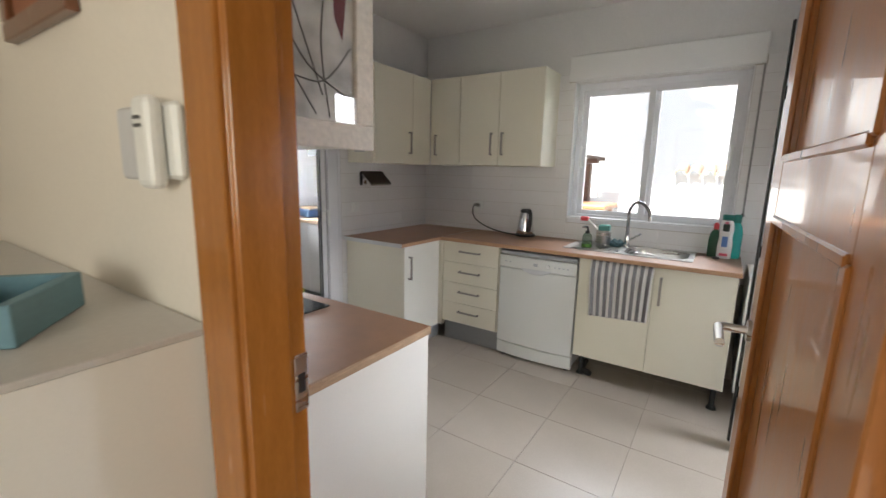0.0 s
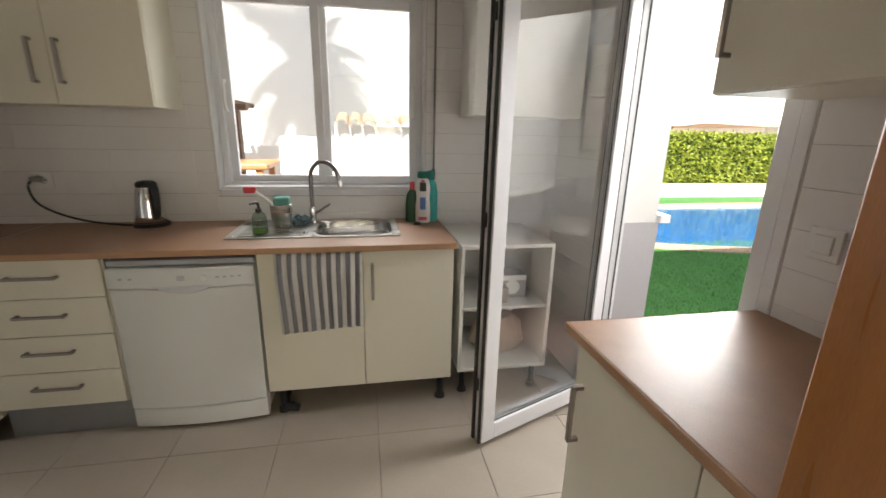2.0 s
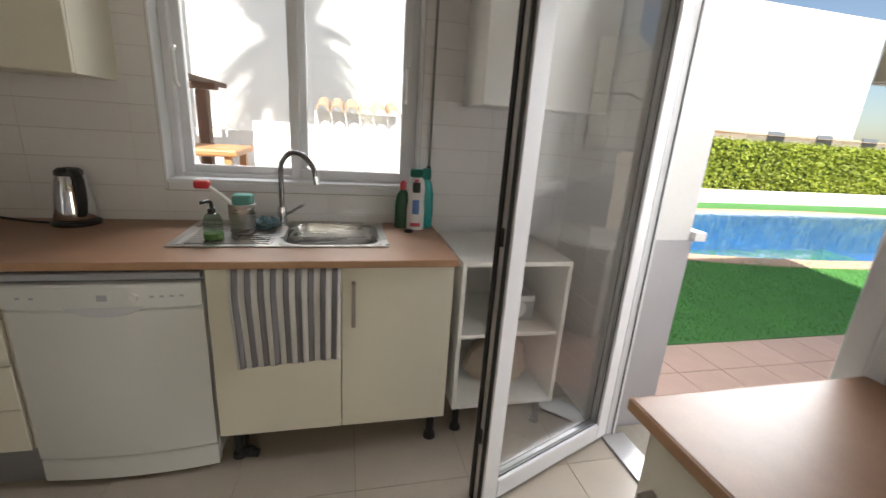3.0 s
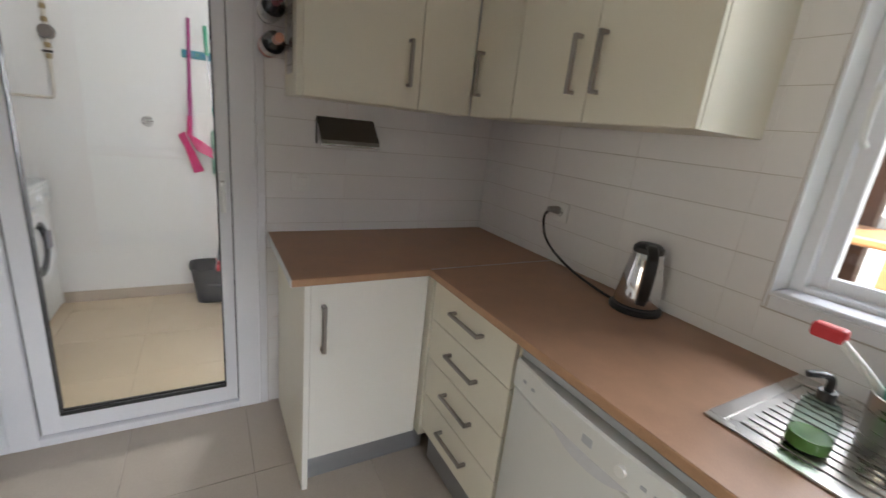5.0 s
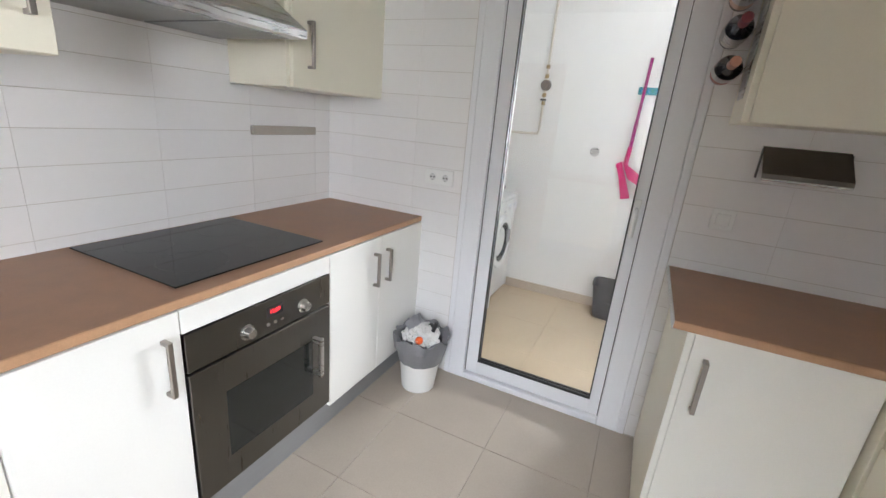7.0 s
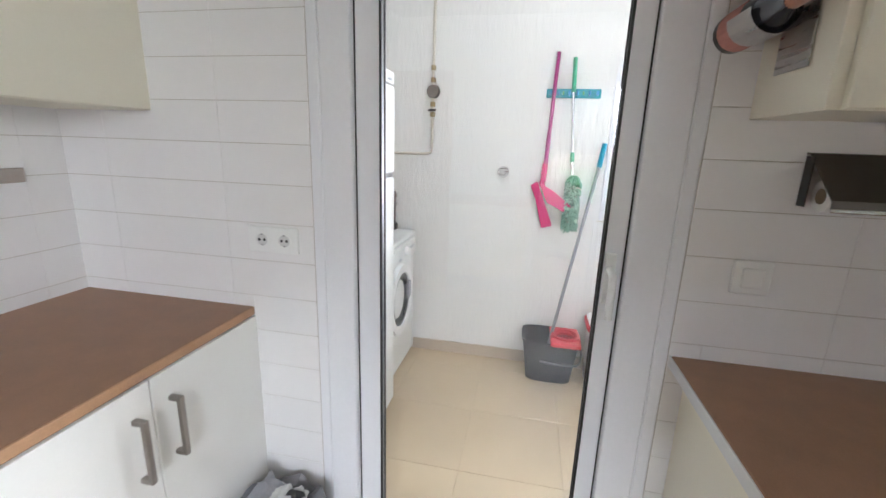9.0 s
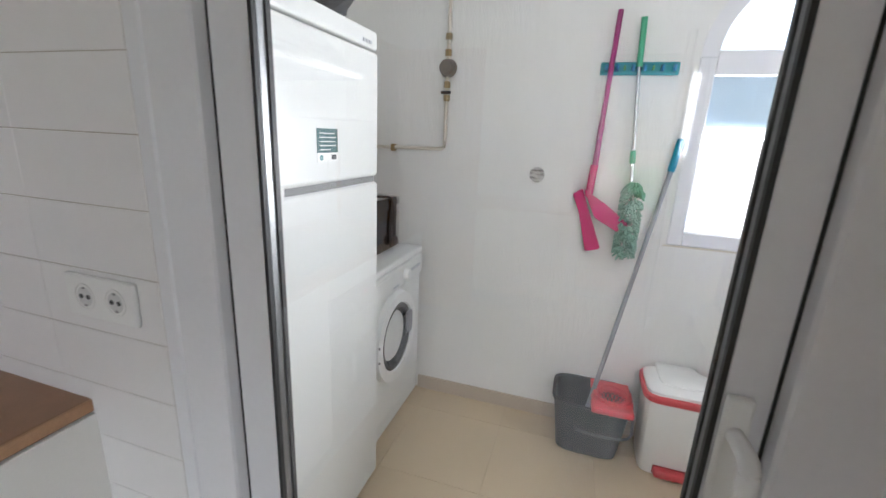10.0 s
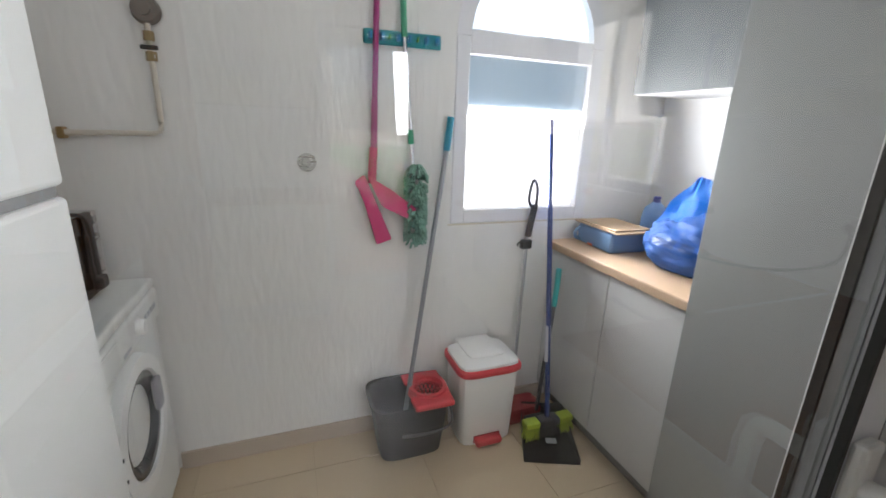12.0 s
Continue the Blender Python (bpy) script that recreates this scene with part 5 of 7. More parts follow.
for zz in (0.098, 0.112):
    box_part("button", ic, mat("dark_button", (0.10, 0.10, 0.10), 0.5), 0.03, 0.056, -0.0575, -0.0555, zz, zz + 0.006)
pc = thing("hall_picture", "reddish-brown wooden picture frame on the hall wall", "picture frame", pose(-1.2, YS - 0.104, 1.764))
for nm, b in (("frame_rail", (0, 0.5, -0.03, -0.0005, 0, 0.05)), ("frame_rail", (0, 0.5, -0.03, -0.0005, 0.45, 0.5)), ("frame_stile", (0, 0.05, -0.0295, -0.001, 0.0505, 0.4495)), ("frame_stile", (0.45, 0.5, -0.0295, -0.001, 0.0505, 0.4495))):
    box_part(nm, pc, DOORDARK, *b, 0.004)
box_part("picture", pc, mat("brown_print", (0.3, 0.12, 0.06), 0.6, spread=0.3, scale=6), 0.05, 0.45, -0.012, -0.004, 0.05, 0.45)

# ---- laundry ----
lwn = tagged(new("window_2"), "white arched window with frosted panes", "window", kind="structure")
fx0, fx1 = LX - 0.06, LX + 0.004
for nm, b in (("window_frame", (fx0, fx1, LW0, LW0 + 0.062, LWZ0, LWZ1 + 0.02)), ("window_frame", (fx0, fx1, LW1 - 0.062, LW1, LWZ0, LWZ1 + 0.02)),
              ("window_frame", (fx0 + 0.001, fx1 - 0.001, LW0 + 0.062, LW1 - 0.062, LWZ0, LWZ0 + 0.062)), ("transom", (fx0 + 0.001, fx1 - 0.001, LW0 + 0.062, LW1 - 0.062, 1.705, 1.80))):
    box_part(nm, lwn, PVC, *b, 0.004)
bm = B()
n = 24
for i in range(n):
    a0, a1 = math.pi * i / n, math.pi * (i + 1) / n
    vs = []
    for x in (fx0, fx1):
        for a, r in ((a0, rad), (a1, rad), (a1, rad - 0.062), (a0, rad - 0.062)):
            vs.append(bm.verts.new((x, cy_ - r * math.cos(a), LWZ1 + 0.02 + r * math.sin(a))))
    for f in ((0, 1, 2, 3), (7, 6, 5, 4), (3, 2, 6, 7), (0, 4, 5, 1)):
        bm.faces.new([vs[k] for k in f])
part("arch_frame", bm, PVC, lwn)


def frosted(name, color, rough):
    m = bpy.data.materials.new(name)
    m.use_nodes = True
    nt = m.node_tree
    nt.nodes.clear()
    out = nt.nodes.new("ShaderNodeOutputMaterial")
    tl = nt.nodes.new("ShaderNodeBsdfTranslucent")
    df = nt.nodes.new("ShaderNodeBsdfDiffuse")
    gl = nt.nodes.new("ShaderNodeBsdfGlossy")
    gl.inputs["Roughness"].default_value = rough
    tl.inputs[0].default_value = (*color, 1)
    df.inputs[0].default_value = (*color, 1)
    m1, m2 = nt.nodes.new("ShaderNodeMixShader"), nt.nodes.new("ShaderNodeMixShader")
    m1.inputs[0].default_value, m2.inputs[0].default_value = 0.12, 0.05
    nt.links.new(tl.outputs[0], m1.inputs[1])
    nt.links.new(df.outputs[0], m1.inputs[2])
    nt.links.new(m1.outputs[0], m2.inputs[1])
    nt.links.new(gl.outputs[0], m2.inputs[2])
    nt.links.new(m2.outputs[0], out.inputs[0])
    return m


FROSTW, FROSTB = frosted("frosted_film", (0.80, 0.80, 0.785), 0.3), frosted("blue_frosted_glass", (0.66, 0.76, 0.85), 0.2)
box_part("lower_pane", lwn, FROSTW, LX - 0.032, LX - 0.028, LW0 + 0.058, LW1 - 0.058, LWZ0 + 0.06, 1.512, 0, "white frosted pane")
box_part("upper_pane", lwn, FROSTB, LX - 0.032, LX - 0.028, LW0 + 0.058, LW1 - 0.058, 1.513, 1.71, 0, "bluish frosted pane")
bm = B()
r2 = rad - 0.058
vs = [bm.verts.new((LX - 0.03, cy_ - r2 * math.cos(math.pi * i / 20), LWZ1 + 0.02 + r2 * math.sin(math.pi * i / 20))) for i in range(21)]
bm.faces.new(vs + [bm.verts.new((LX - 0.03, cy_ + r2, 1.79)), bm.verts.new((LX - 0.03, cy_ - r2, 1.79))])
part("arch_pane", bm, FROSTB, lwn, "bluish frosted arched pane")
box_part("trim_line", lwn, mat("yellowed_sealant", (0.66, 0.60, 0.48), 0.8), LX + 0.0005, LX + 0.004, LW0 - 0.012, LW1 + 0.012, LWZ0 - 0.008, LWZ0 - 0.001)

# fridge
fr = thing("fridge_freezer", "tall white fridge-freezer with a green sticker", "fridge", pose(-2.195, 1.97, 0, 0, 0, 180))
w = 0.70
box_part("body", fr, ENAMEL, 0, w, 0.055, 0.62, 0.03, 1.735, 0.006)
lo = box_part("lower_door", fr, ENAMEL, 0, w, 0.0, 0.05, 0.06, 1.262, 0.012, seg=3)
up = box_part("upper_door", fr, ENAMEL, 0, w, 0.0, 0.05, 1.282, 1.672, 0.012, seg=3)
box_part("top_panel", fr, ENAMEL, 0.002, w - 0.002, 0.002, 0.054, 1.678, 1.733, 0.008, seg=2)
box_part("seam", fr, mat("seam_grey", (0.22, 0.22, 0.22), 0.6), 0.205, w - 0.01, 0.012, 0.054, 1.262, 1.282)
box_part("seam_filler", fr, ENAMEL, 0.0, 0.205, 0.001, 0.054, 1.255, 1.29)
for i in range(3):
    box_part("badge_bar", up, GREYLCD, 0.60 + 0.02 * i, 0.612 + 0.02 * i, -0.001, 0.004, 1.69, 1.70)
box_part("kick_grille", fr, GREYLCD, 0.01, w - 0.01, 0.03, 0.056, 0.03, 0.058)
for x in (0.05, w - 0.05):
    part("foot", cyl(B(), (x, 0.1, 0), (x, 0.1, 0.03), 0.02, n=10), BLACKP, fr)
    part("foot", cyl(B(), (x, 0.55, 0), (x, 0.55, 0.03), 0.02, n=10), BLACKP, fr)
sk = box_part("sticker", up, mat("green_sticker", (0.02, 0.10, 0.10), 0.4), 0.343, 0.443, -0.0012, 0.0, 1.366, 1.430, 0, "dark green printed sticker")
box_part("sticker_strip", up, WHITEP, 0.343, 0.443, -0.0012, 0.0, 1.341, 1.3655, 0, "white printed strip")
for i in range(5):
    box_part("sticker_line", sk, WHITEP, 0.355, 0.355 + (0.05, 0.078, 0.075, 0.078, 0.07)[i], -0.0019, -0.001, 1.373 + 0.0108 * i, 1.3752 + 0.0108 * i)
box_part("sticker_mark", sk, BLACKP, 0.41, 0.433, -0.0019, -0.001, 1.347, 1.360)
part("sticker_logo", cyl(B(), (0.361, -0.0019, 1.353), (0.361, -0.001, 1.353), 0.008, n=16), mat("sticker_teal", (0.15, 0.3, 0.3), 0.5), sk)
# box on the fridge
bf = thing("dark_bag", "dark folded bag lying on the fridge", "bag", pose(-2.80, 1.80, 1.736))
bm = B()
bmesh.ops.create_icosphere(bm, subdivisions=3, radius=1)
for vv in bm.verts:
    k = 1 + 0.3 * noise.noise(vv.co * 1.7)
    vv.co = Vector((vv.co.x * 0.1 * k, vv.co.y * 0.12 * k, (vv.co.z + 1) * 0.09 * k))
    vv.co.z = max(0.0, vv.co.z)
part("bag", bm, mat("dark_grey_fabric", (0.06, 0.06, 0.065), 0.8), bf)

# washing machine
wm = thing("washing_machine", "white front-loading washing machine with a dark porthole", "washing machine", pose(-2.965, 1.885, 0, 0, 0, 180))
w = 0.60
box_part("body", wm, ENAMEL, 0, w, 0.018, 0.58, 0.02, 0.835, 0.006)
box_part("top", wm, ENAMEL, -0.002, w + 0.002, -0.012, 0.585, 0.836, 0.868, 0.012, seg=3)
cpn = box_part("control_panel", wm, ENAMEL, 0.0, w, -0.014, 0.03, 0.725, 0.834, 0.012, seg=3)
box_part("front", wm, ENAMEL, 0.002, w - 0.002, 0.0, 0.02, 0.10, 0.722, 0.006)
box_part("plinth", wm, ENAMEL, 0.004, w - 0.004, 0.006, 0.02, 0.022, 0.095, 0.003)
box_part("detergent_drawer", cpn, ENAMEL, 0.02, 0.20, -0.018, -0.012, 0.742, 0.818, 0.004)
part("dial", cyl(B(), (0.37, -0.014, 0.78), (0.37, -0.036, 0.78), 0.027, 0.023, n=24), WHITEP, cpn, "white programme dial", smooth=True)
for i in range(4):
    box_part("button", cpn, GREYLCD, 0.44 + 0.032 * i, 0.458 + 0.032 * i, -0.0165, -0.013, 0.772, 0.788)
box_part("printed_name", cpn, GREYLCD, 0.23, 0.29, -0.0155, -0.013, 0.745, 0.755)
for i in range(8):
    a = math.pi * (0.2 + 0.2 * i)
    part("dial_mark", bx(B(), 0.37 + 0.037 * math.cos(a) - 0.002, 0.37 + 0.037 * math.cos(a) + 0.002, -0.0152, -0.0135, 0.78 + 0.037 * math.sin(a) - 0.002, 0.78 + 0.037 * math.sin(a) + 0.002), GREYLCD, cpn)


CX, CZ = 0.268, 0.50
ph_ = part("porthole_ring", ringy(0.16, 0.222, -0.028, 0.0, CX, CZ), WHITEP, wm, "white porthole ring", smooth=True)
bm = B()
rows = []
for r, y in ((0.162, -0.02), (0.14, -0.02), (0.11, 0.01), (0.06, 0.03), (0.02, 0.036)):
    rows.append([bm.verts.new((CX + r * math.cos(6.28319 * i / 40), y, CZ + r * math.sin(6.28319 * i / 40))) for i in range(40)])
for p, q in zip(rows, rows[1:]):
    for i in range(40):
        bm.faces.new((p[i], p[(i + 1) % 40], q[(i + 1) % 40], q[i]))
bm.faces.new(rows[-1])
part("porthole_glass", bm, mat("dark_bowl_glass", (0.02, 0.022, 0.025), 0.10, spread=0.1, rvar=0.02), ph_, "dark glass bowl", smooth=True)
box_part("porthole_handle", ph_, mat("grey_handle", (0.25, 0.25, 0.27), 0.4), CX + 0.098, CX + 0.150, -0.040, -0.018, CZ - 0.03, CZ + 0.085, 0.012, seg=3)
for dz in (-0.035, 0.035):
    part("hinge_screw", cyl(B(), (CX - 0.205, -0.012, CZ + dz), (CX - 0.205, -0.03, CZ + dz), 0.006, n=10), BLACKP, ph_)
for x in (0.05, w - 0.05):
    for y in (0.06, 0.52):
        part("foot", cyl(B(), (x, y, 0), (x, y, 0.025), 0.02, n=10), BLACKP, wm)

# microwave
mw = thing("microwave", "steel and black microwave with a hanging black cord", "microwave", pose(-3.05, 1.785, 0.869, 0, 0, 180))
box_part("body", mw, STEEL, 0, 0.44, 0.015, 0.36, 0.008, 0.262, 0.004)
box_part("door", mw, DARKGLASS, 0.0, 0.345, -0.006, 0.015, 0.01, 0.258, 0.003, "black glass door")
box_part("control_panel", mw, BLACKP, 0.347, 0.41, -0.006, 0.015, 0.01, 0.258, 0.003)
box_part("side_trim", mw, STEEL, 0.411, 0.44, -0.008, 0.015, 0.01, 0.26, 0.003)
for x in (0.04, 0.4):
    part("foot", cyl(B(), (x, 0.05, 0), (x, 0.05, 0.01), 0.012, n=8), BLACKP, mw)
    part("foot", cyl(B(), (x, 0.3, 0), (x, 0.3, 0.01), 0.012, n=8), BLACKP, mw)
part("cable", tube(B(), curve_pts([(0.20, 0.10, 0.268), (0.28, 0.02, 0.27), (0.34, -0.012, 0.25), (0.355, -0.014, 0.15), (0.36, -0.014, 0.06), (0.345, -0.014, 0.035), (0.325, -0.014, 0.06), (0.33, -0.014, 0.2)], 6), 0.006, 8), BLACKP, mw, smooth=True)
part("plug", bx(B(), 0.32, 0.37, -0.036, -0.008, 0.03, 0.07, 0.008, 2), BLACKP, mw)

# gas pipe and valve
gp = thing("gas_pipe", "cream-painted gas pipe with a round regulator", "gas pipe", pose(LX, 0, 0))
PIPE = mat("cream_pipe_paint", (0.62, 0.57, 0.48), 0.6, spread=0.08)
part("pipe", tube(B(), [(0.022, 1.985, 2.68), (0.022, 1.985, 1.40), (0.022, 1.982, 1.372), (0.022, 1.965, 1.362), (0.022, 1.60, 1.358), (0.022, 1.27, 1.356)], 0.009, 10), PIPE, gp, smooth=True)
bm = cyl(B(), (0.012, 1.985, 1.735), (0.042, 1.985, 1.735), 0.043, 0.036, n=24)
cyl(bm, (0.042, 1.985, 1.735), (0.052, 1.985, 1.735), 0.02, n=16)
part("regulator", bm, mat("regulator_grey", (0.20, 0.18, 0.16), 0.5, 0.5), gp, "grey round regulator", smooth=True)
for z in (1.66, 1.80, 1.60, 1.87):
    part("fitting", cyl(B(), (0.022, 1.985, z - 0.014), (0.022, 1.985, z + 0.014), 0.016, n=6), mat("brass", (0.35, 0.27, 0.15), 0.4, 0.9), gp, "brass fitting")
part("tap_lever", bx(B(), 0.034, 0.042, 1.96, 2.01, 1.618, 1.632, 0.003), BLACKP, gp)
for z in (1.60, 2.3):
    part("clip", bx(B(), 0.0, 0.034, 1.973, 1.997, z - 0.006, z + 0.006, 0.002), PIPE, gp)
part("clip", bx(B(), 0.0, 0.034, 1.70, 1.72, 1.34, 1.376, 0.002), mat("brass_clip", (0.35, 0.25, 0.12), 0.4, 0.9), gp)
kn = thing("stopcock", "round steel stopcock cover on the white wall", "stopcock", pose(LX, 2.443, 1.268))
bm = B()
cyl(bm, (0.0005, 0, 0), (0.006, 0, 0), 0.036, 0.034, n=28)
cyl(bm, (0.006, 0, 0), (0.02, 0, 0), 0.022, 0.017, n=20)
part("cover", bm, STEEL, kn, smooth=True)

# broom rack with flat mop and duster
rkk = thing("broom_rack", "teal plastic broom rack screwed to the wall", "broom rack", pose(LX, 2.665, 1.705))
TEAL = mat("teal_plastic", (0.0, 0.23, 0.26), 0.4)
part("bar", bx(B(), 0.0005, 0.014, 0, 0.305, 0, 0.052, 0.006, 2), TEAL, rkk)
for y in (0.045, 0.15, 0.262):
    for s in (-0.022, 0.022):
        part("clip", bx(B(), 0.013, 0.045, y + s - 0.006, y + s + 0.006, 0.014, 0.038, 0.003), mat("blue_clip", (0.02, 0.20, 0.42), 0.4), rkk)
for y in (0.095, 0.205):
    part("hook", tube(B(), [(0.01, y, 0.024), (0.03, y, 0.02), (0.036, y, 0.034)], 0.004, 6), mat("green_hook", (0.12, 0.35, 0.06), 0.4), rkk)
PINK = mat("magenta_plastic", (0.56, 0.003, 0.14), 0.4)
PURP = mat("purple_tube", (0.30, 0.012, 0.14), 0.35)
fm = thing("flat_mop", "magenta flat mop with folded head hanging in the rack", "mop", pose(LX, 0, 0))
part("pole", tube(B(), [(0.033, 2.715, 1.95), (0.033, 2.700, 1.50)], 0.011, 12), PURP, fm, smooth=True)
part("lower_pole", tube(B(), [(0.033, 2.70, 1.51), (0.034, 2.693, 1.26)], 0.013, 12), PURP, fm, smooth=True)
part("socket", tube(B(), [(0.034, 2.693, 1.33), (0.036, 2.685, 1.19)], 0.017, 12), PINK, fm, smooth=True)
for pts in (((2.615, 1.195), (2.655, 1.225), (2.765, 0.955), (2.70, 0.935), (2.655, 1.12)), ((2.66, 1.225), (2.76, 1.165), (2.865, 1.085), (2.835, 1.04), (2.72, 1.10))):
    bm = B()
    x0 = 0.03 if pts[0][0] < 2.66 else 0.055
    lo_ = [bm.verts.new((x0, y, z)) for y, z in pts]
    hi_ = [bm.verts.new((x0 + 0.018, y, z)) for y, z in pts]
    bm.faces.new(lo_[::-1])
    bm.faces.new(hi_)
    for i in range(5):
        bm.faces.new((lo_[i], lo_[(i + 1) % 5], hi_[(i + 1) % 5], hi_[i]))
    bmesh.ops.bevel(bm, geom=list(bm.edges), offset=0.005, segments=2, affect="EDGES")
    part("head_plate", bm, PINK, fm, "magenta folding head plate")
ds = thing("duster", "green microfibre duster with a steel pole in the rack", "duster", pose(LX, 0, 0))
part("pole", tube(B(), [(0.033, 2.808, 1.92), (0.033, 2.815, 1.735)], 0.012, 12), mat("green_grip", (0.06, 0.36, 0.20), 0.4), ds, "green grip", smooth=True)
part("tube", tube(B(), [(0.033, 2.815, 1.735), (0.035, 2.853, 1.27)], 0.0085, 12), CHROME, ds, smooth=True)
part("collar", tube(B(), [(0.034, 2.842, 1.40), (0.035, 2.846, 1.345)], 0.0125, 12), mat("green_collar", (0.06, 0.36, 0.20), 0.4), ds, smooth=True)
bm = B()
rg = random.Random(8)
for i in range(420):
    z = rg.uniform(0.945, 1.265)
    a = rg.uniform(0, 2 * math.pi)
    core = 0.034 * min(1, (1.275 - z) / 0.03)
    c = Vector((0.05 + core * math.cos(a), 2.865 + core * math.sin(a), z))
    tip = c + Vector((math.cos(a) * 0.016, math.sin(a) * 0.016, -rg.uniform(0.012, 0.022)))
    tip.x = max(tip.x, 0.006)
    c.x = max(c.x, 0.006)
    cyl(bm, c, tip, 0.0062, 0.0045, n=6)
fo = part("fringe", bm, mat("green_microfibre", (0.20, 0.36, 0.28), 0.95, spread=0.2), ds, "shaggy green microfibre fringe")
fo["kind"] = "stuff"

# mop and bucket
bk = thing("mop_bucket", "dark grey mop bucket with a red wringer", "bucket", pose(-3.467, 2.815, 0))
GREYB = mat("anthracite_plastic", (0.012, 0.015, 0.019), 0.5, spread=0.1)
part("side_bar", bx(B(), -0.05, 0.06, 0.165, 0.178, 0.262, 0.287, 0.005, 2), mat("wringer_red", (0.58, 0.03, 0.05), 0.4), bk)
part("tub", lathe(B(), [(0.118, 0.0), (0.125, 0.006), (0.155, 0.262), (0.163, 0.268), (0.163, 0.278), (0.15, 0.274), (0.12, 0.02), (0.02, 0.018)], 40, sx=0.82, sy=1.1, sq=0.5), GREYB, bk, smooth=True)
REDP = mat("coral_red_plastic", (0.60, 0.045, 0.06), 0.4)
wr = part("wringer", ringy(0.062, 0.092, -0.295, -0.262, 0, 0, 32), REDP, bk, "red perforated wringer", smooth=True)
wr.matrix_local = pose(0.012, 0.088, 0.004, -90, 0, 0)
bm = B()
for k in range(5):
    z = 0.275 - 0.02 * k
    for i in range(18):
        a = 2 * math.pi * (i + 0.5 * (k % 2)) / 18
        bx(bm, 0.012 + (0.062 - 0.004 * k) * math.cos(a) - 0.005, 0.012 + (0.062 - 0.004 * k) * math.cos(a) + 0.005, 0.088 + (0.062 - 0.004 * k) * math.sin(a) - 0.005, 0.088 + (0.062 - 0.004 * k) * math.sin(a) + 0.005, z - 0.012, z + 0.004)
bo = part("wringer_basket", bm, REDP, bk, "red basket bars")
bo["kind"] = "stuff"
part("wringer_lip", bx(B(), 0.055, 0.142, -0.005, 0.176, 0.258, 0.287, 0.012, 2), REDP, bk)
part("wringer_plate", bx(B(), -0.118, -0.04, -0.005, 0.172, 0.272, 0.286, 0.006, 2), REDP, bk)
part("bucket_handle", tube(B(), curve_pts([(0.0, 0.178, 0.255), (0.06, 0.186, 0.19), (0.115, 0.165, 0.15), (0.143, 0.06, 0.15), (0.145, -0.06, 0.16)], 6), 0.006, 8), mat("dark_wire", (0.10, 0.10, 0.11), 0.4), bk, smooth=True)
mp = thing("mop", "grey metal mop pole with a blue grip leaning in the bucket", "mop", pose(0, 0, 0))
part("pole", tube(B(), [(-3.44, 2.775, 0.03), (-3.585, 3.005, 1.34)], 0.0105, 12), mat("grey_pole", (0.30, 0.31, 0.33), 0.4, 0.3), mp, smooth=True)
part("grip", tube(B(), [(-3.583, 3.002, 1.32), (-3.596, 3.022, 1.455)], 0.015, 12), mat("teal_blue_grip", (0.0, 0.24, 0.36), 0.4), mp, "teal blue grip", smooth=True)

# pedal bin
pb = thing("pedal_bin", "white plastic pedal bin with a red rim", "pedal bin", pose(-3.465, 3.172, 0))
part("body", lathe(B(), [(0.132, 0.0), (0.136, 0.008), (0.15, 0.36), (0.15, 0.366)], 40, sx=0.8, sy=0.95, sq=0.75), WHITEP, pb, smooth=True)
part("rim", lathe(B(), [(0.157, 0.362), (0.165, 0.37), (0.165, 0.39), (0.157, 0.398)], 40, sx=0.8, sy=0.95, sq=0.75), REDP, pb, "red rim", smooth=True)
part("lid", lathe(B(), [(0.152, 0.396), (0.15, 0.41), (0.12, 0.425), (0.05, 0.43)], 40, sx=0.8, sy=0.95, sq=0.75), WHITEP, pb, smooth=True)
part("lid_swell", lathe(B(), [(0.105, 0.41), (0.10, 0.432), (0.08, 0.442), (0.02, 0.444)], 32, sx=0.9, sy=0.9, sq=0.7, cx=-0.02), WHITEP, pb, smooth=True)
part("lid_hinge", bx(B(), -0.140, -0.105, -0.085, 0.085, 0.392, 0.428, 0.006, 2), WHITEP, pb, "white lid hinge")
part("pedal", bx(B(), 0.085, 0.148, -0.07, 0.06, 0.01, 0.045, 0.012, 2), REDP, pb, "red pedal")
part("pedal_mouth", bx(B(), 0.085, 0.112, -0.075, 0.065, 0.006, 0.055, 0.006), mat("dark_red", (0.30, 0.02, 0.03), 0.5), pb)

# broom, dustpans, grabber
bl = thing("broom", "blue-handled broom with a lime and grey head", "broom", pose(0, 0, 0))
part("pole", tube(B(), [(-3.30, 3.452, 0.10), (-3.535, 3.475, 1.40)], 0.0115, 12), mat("navy_tube", (0.02, 0.04, 0.16), 0.35), bl, smooth=True)
part("tip", tube(B(), [(-3.535, 3.475, 1.40), (-3.548, 3.476, 1.46)], 0.012, 12), mat("lilac_tip", (0.40, 0.38, 0.55), 0.4), bl, smooth=True)
part("sleeve", tube(B(), [(-3.355, 3.457, 0.38), (-3.385, 3.460, 0.55)], 0.015, 12), mat("pale_sleeve", (0.5, 0.5, 0.55), 0.4), bl, smooth=True)
LIME = mat("lime_plastic", (0.33, 0.42, 0.03), 0.5)
DGREY = mat("dark_grey_plastic", (0.045, 0.045, 0.05), 0.45)
hb = [part("head", bx(B(), -3.325, -3.265, 3.40, 3.505, 0.085, 0.12, 0.008, 2), DGREY, bl, "grey broom head")]
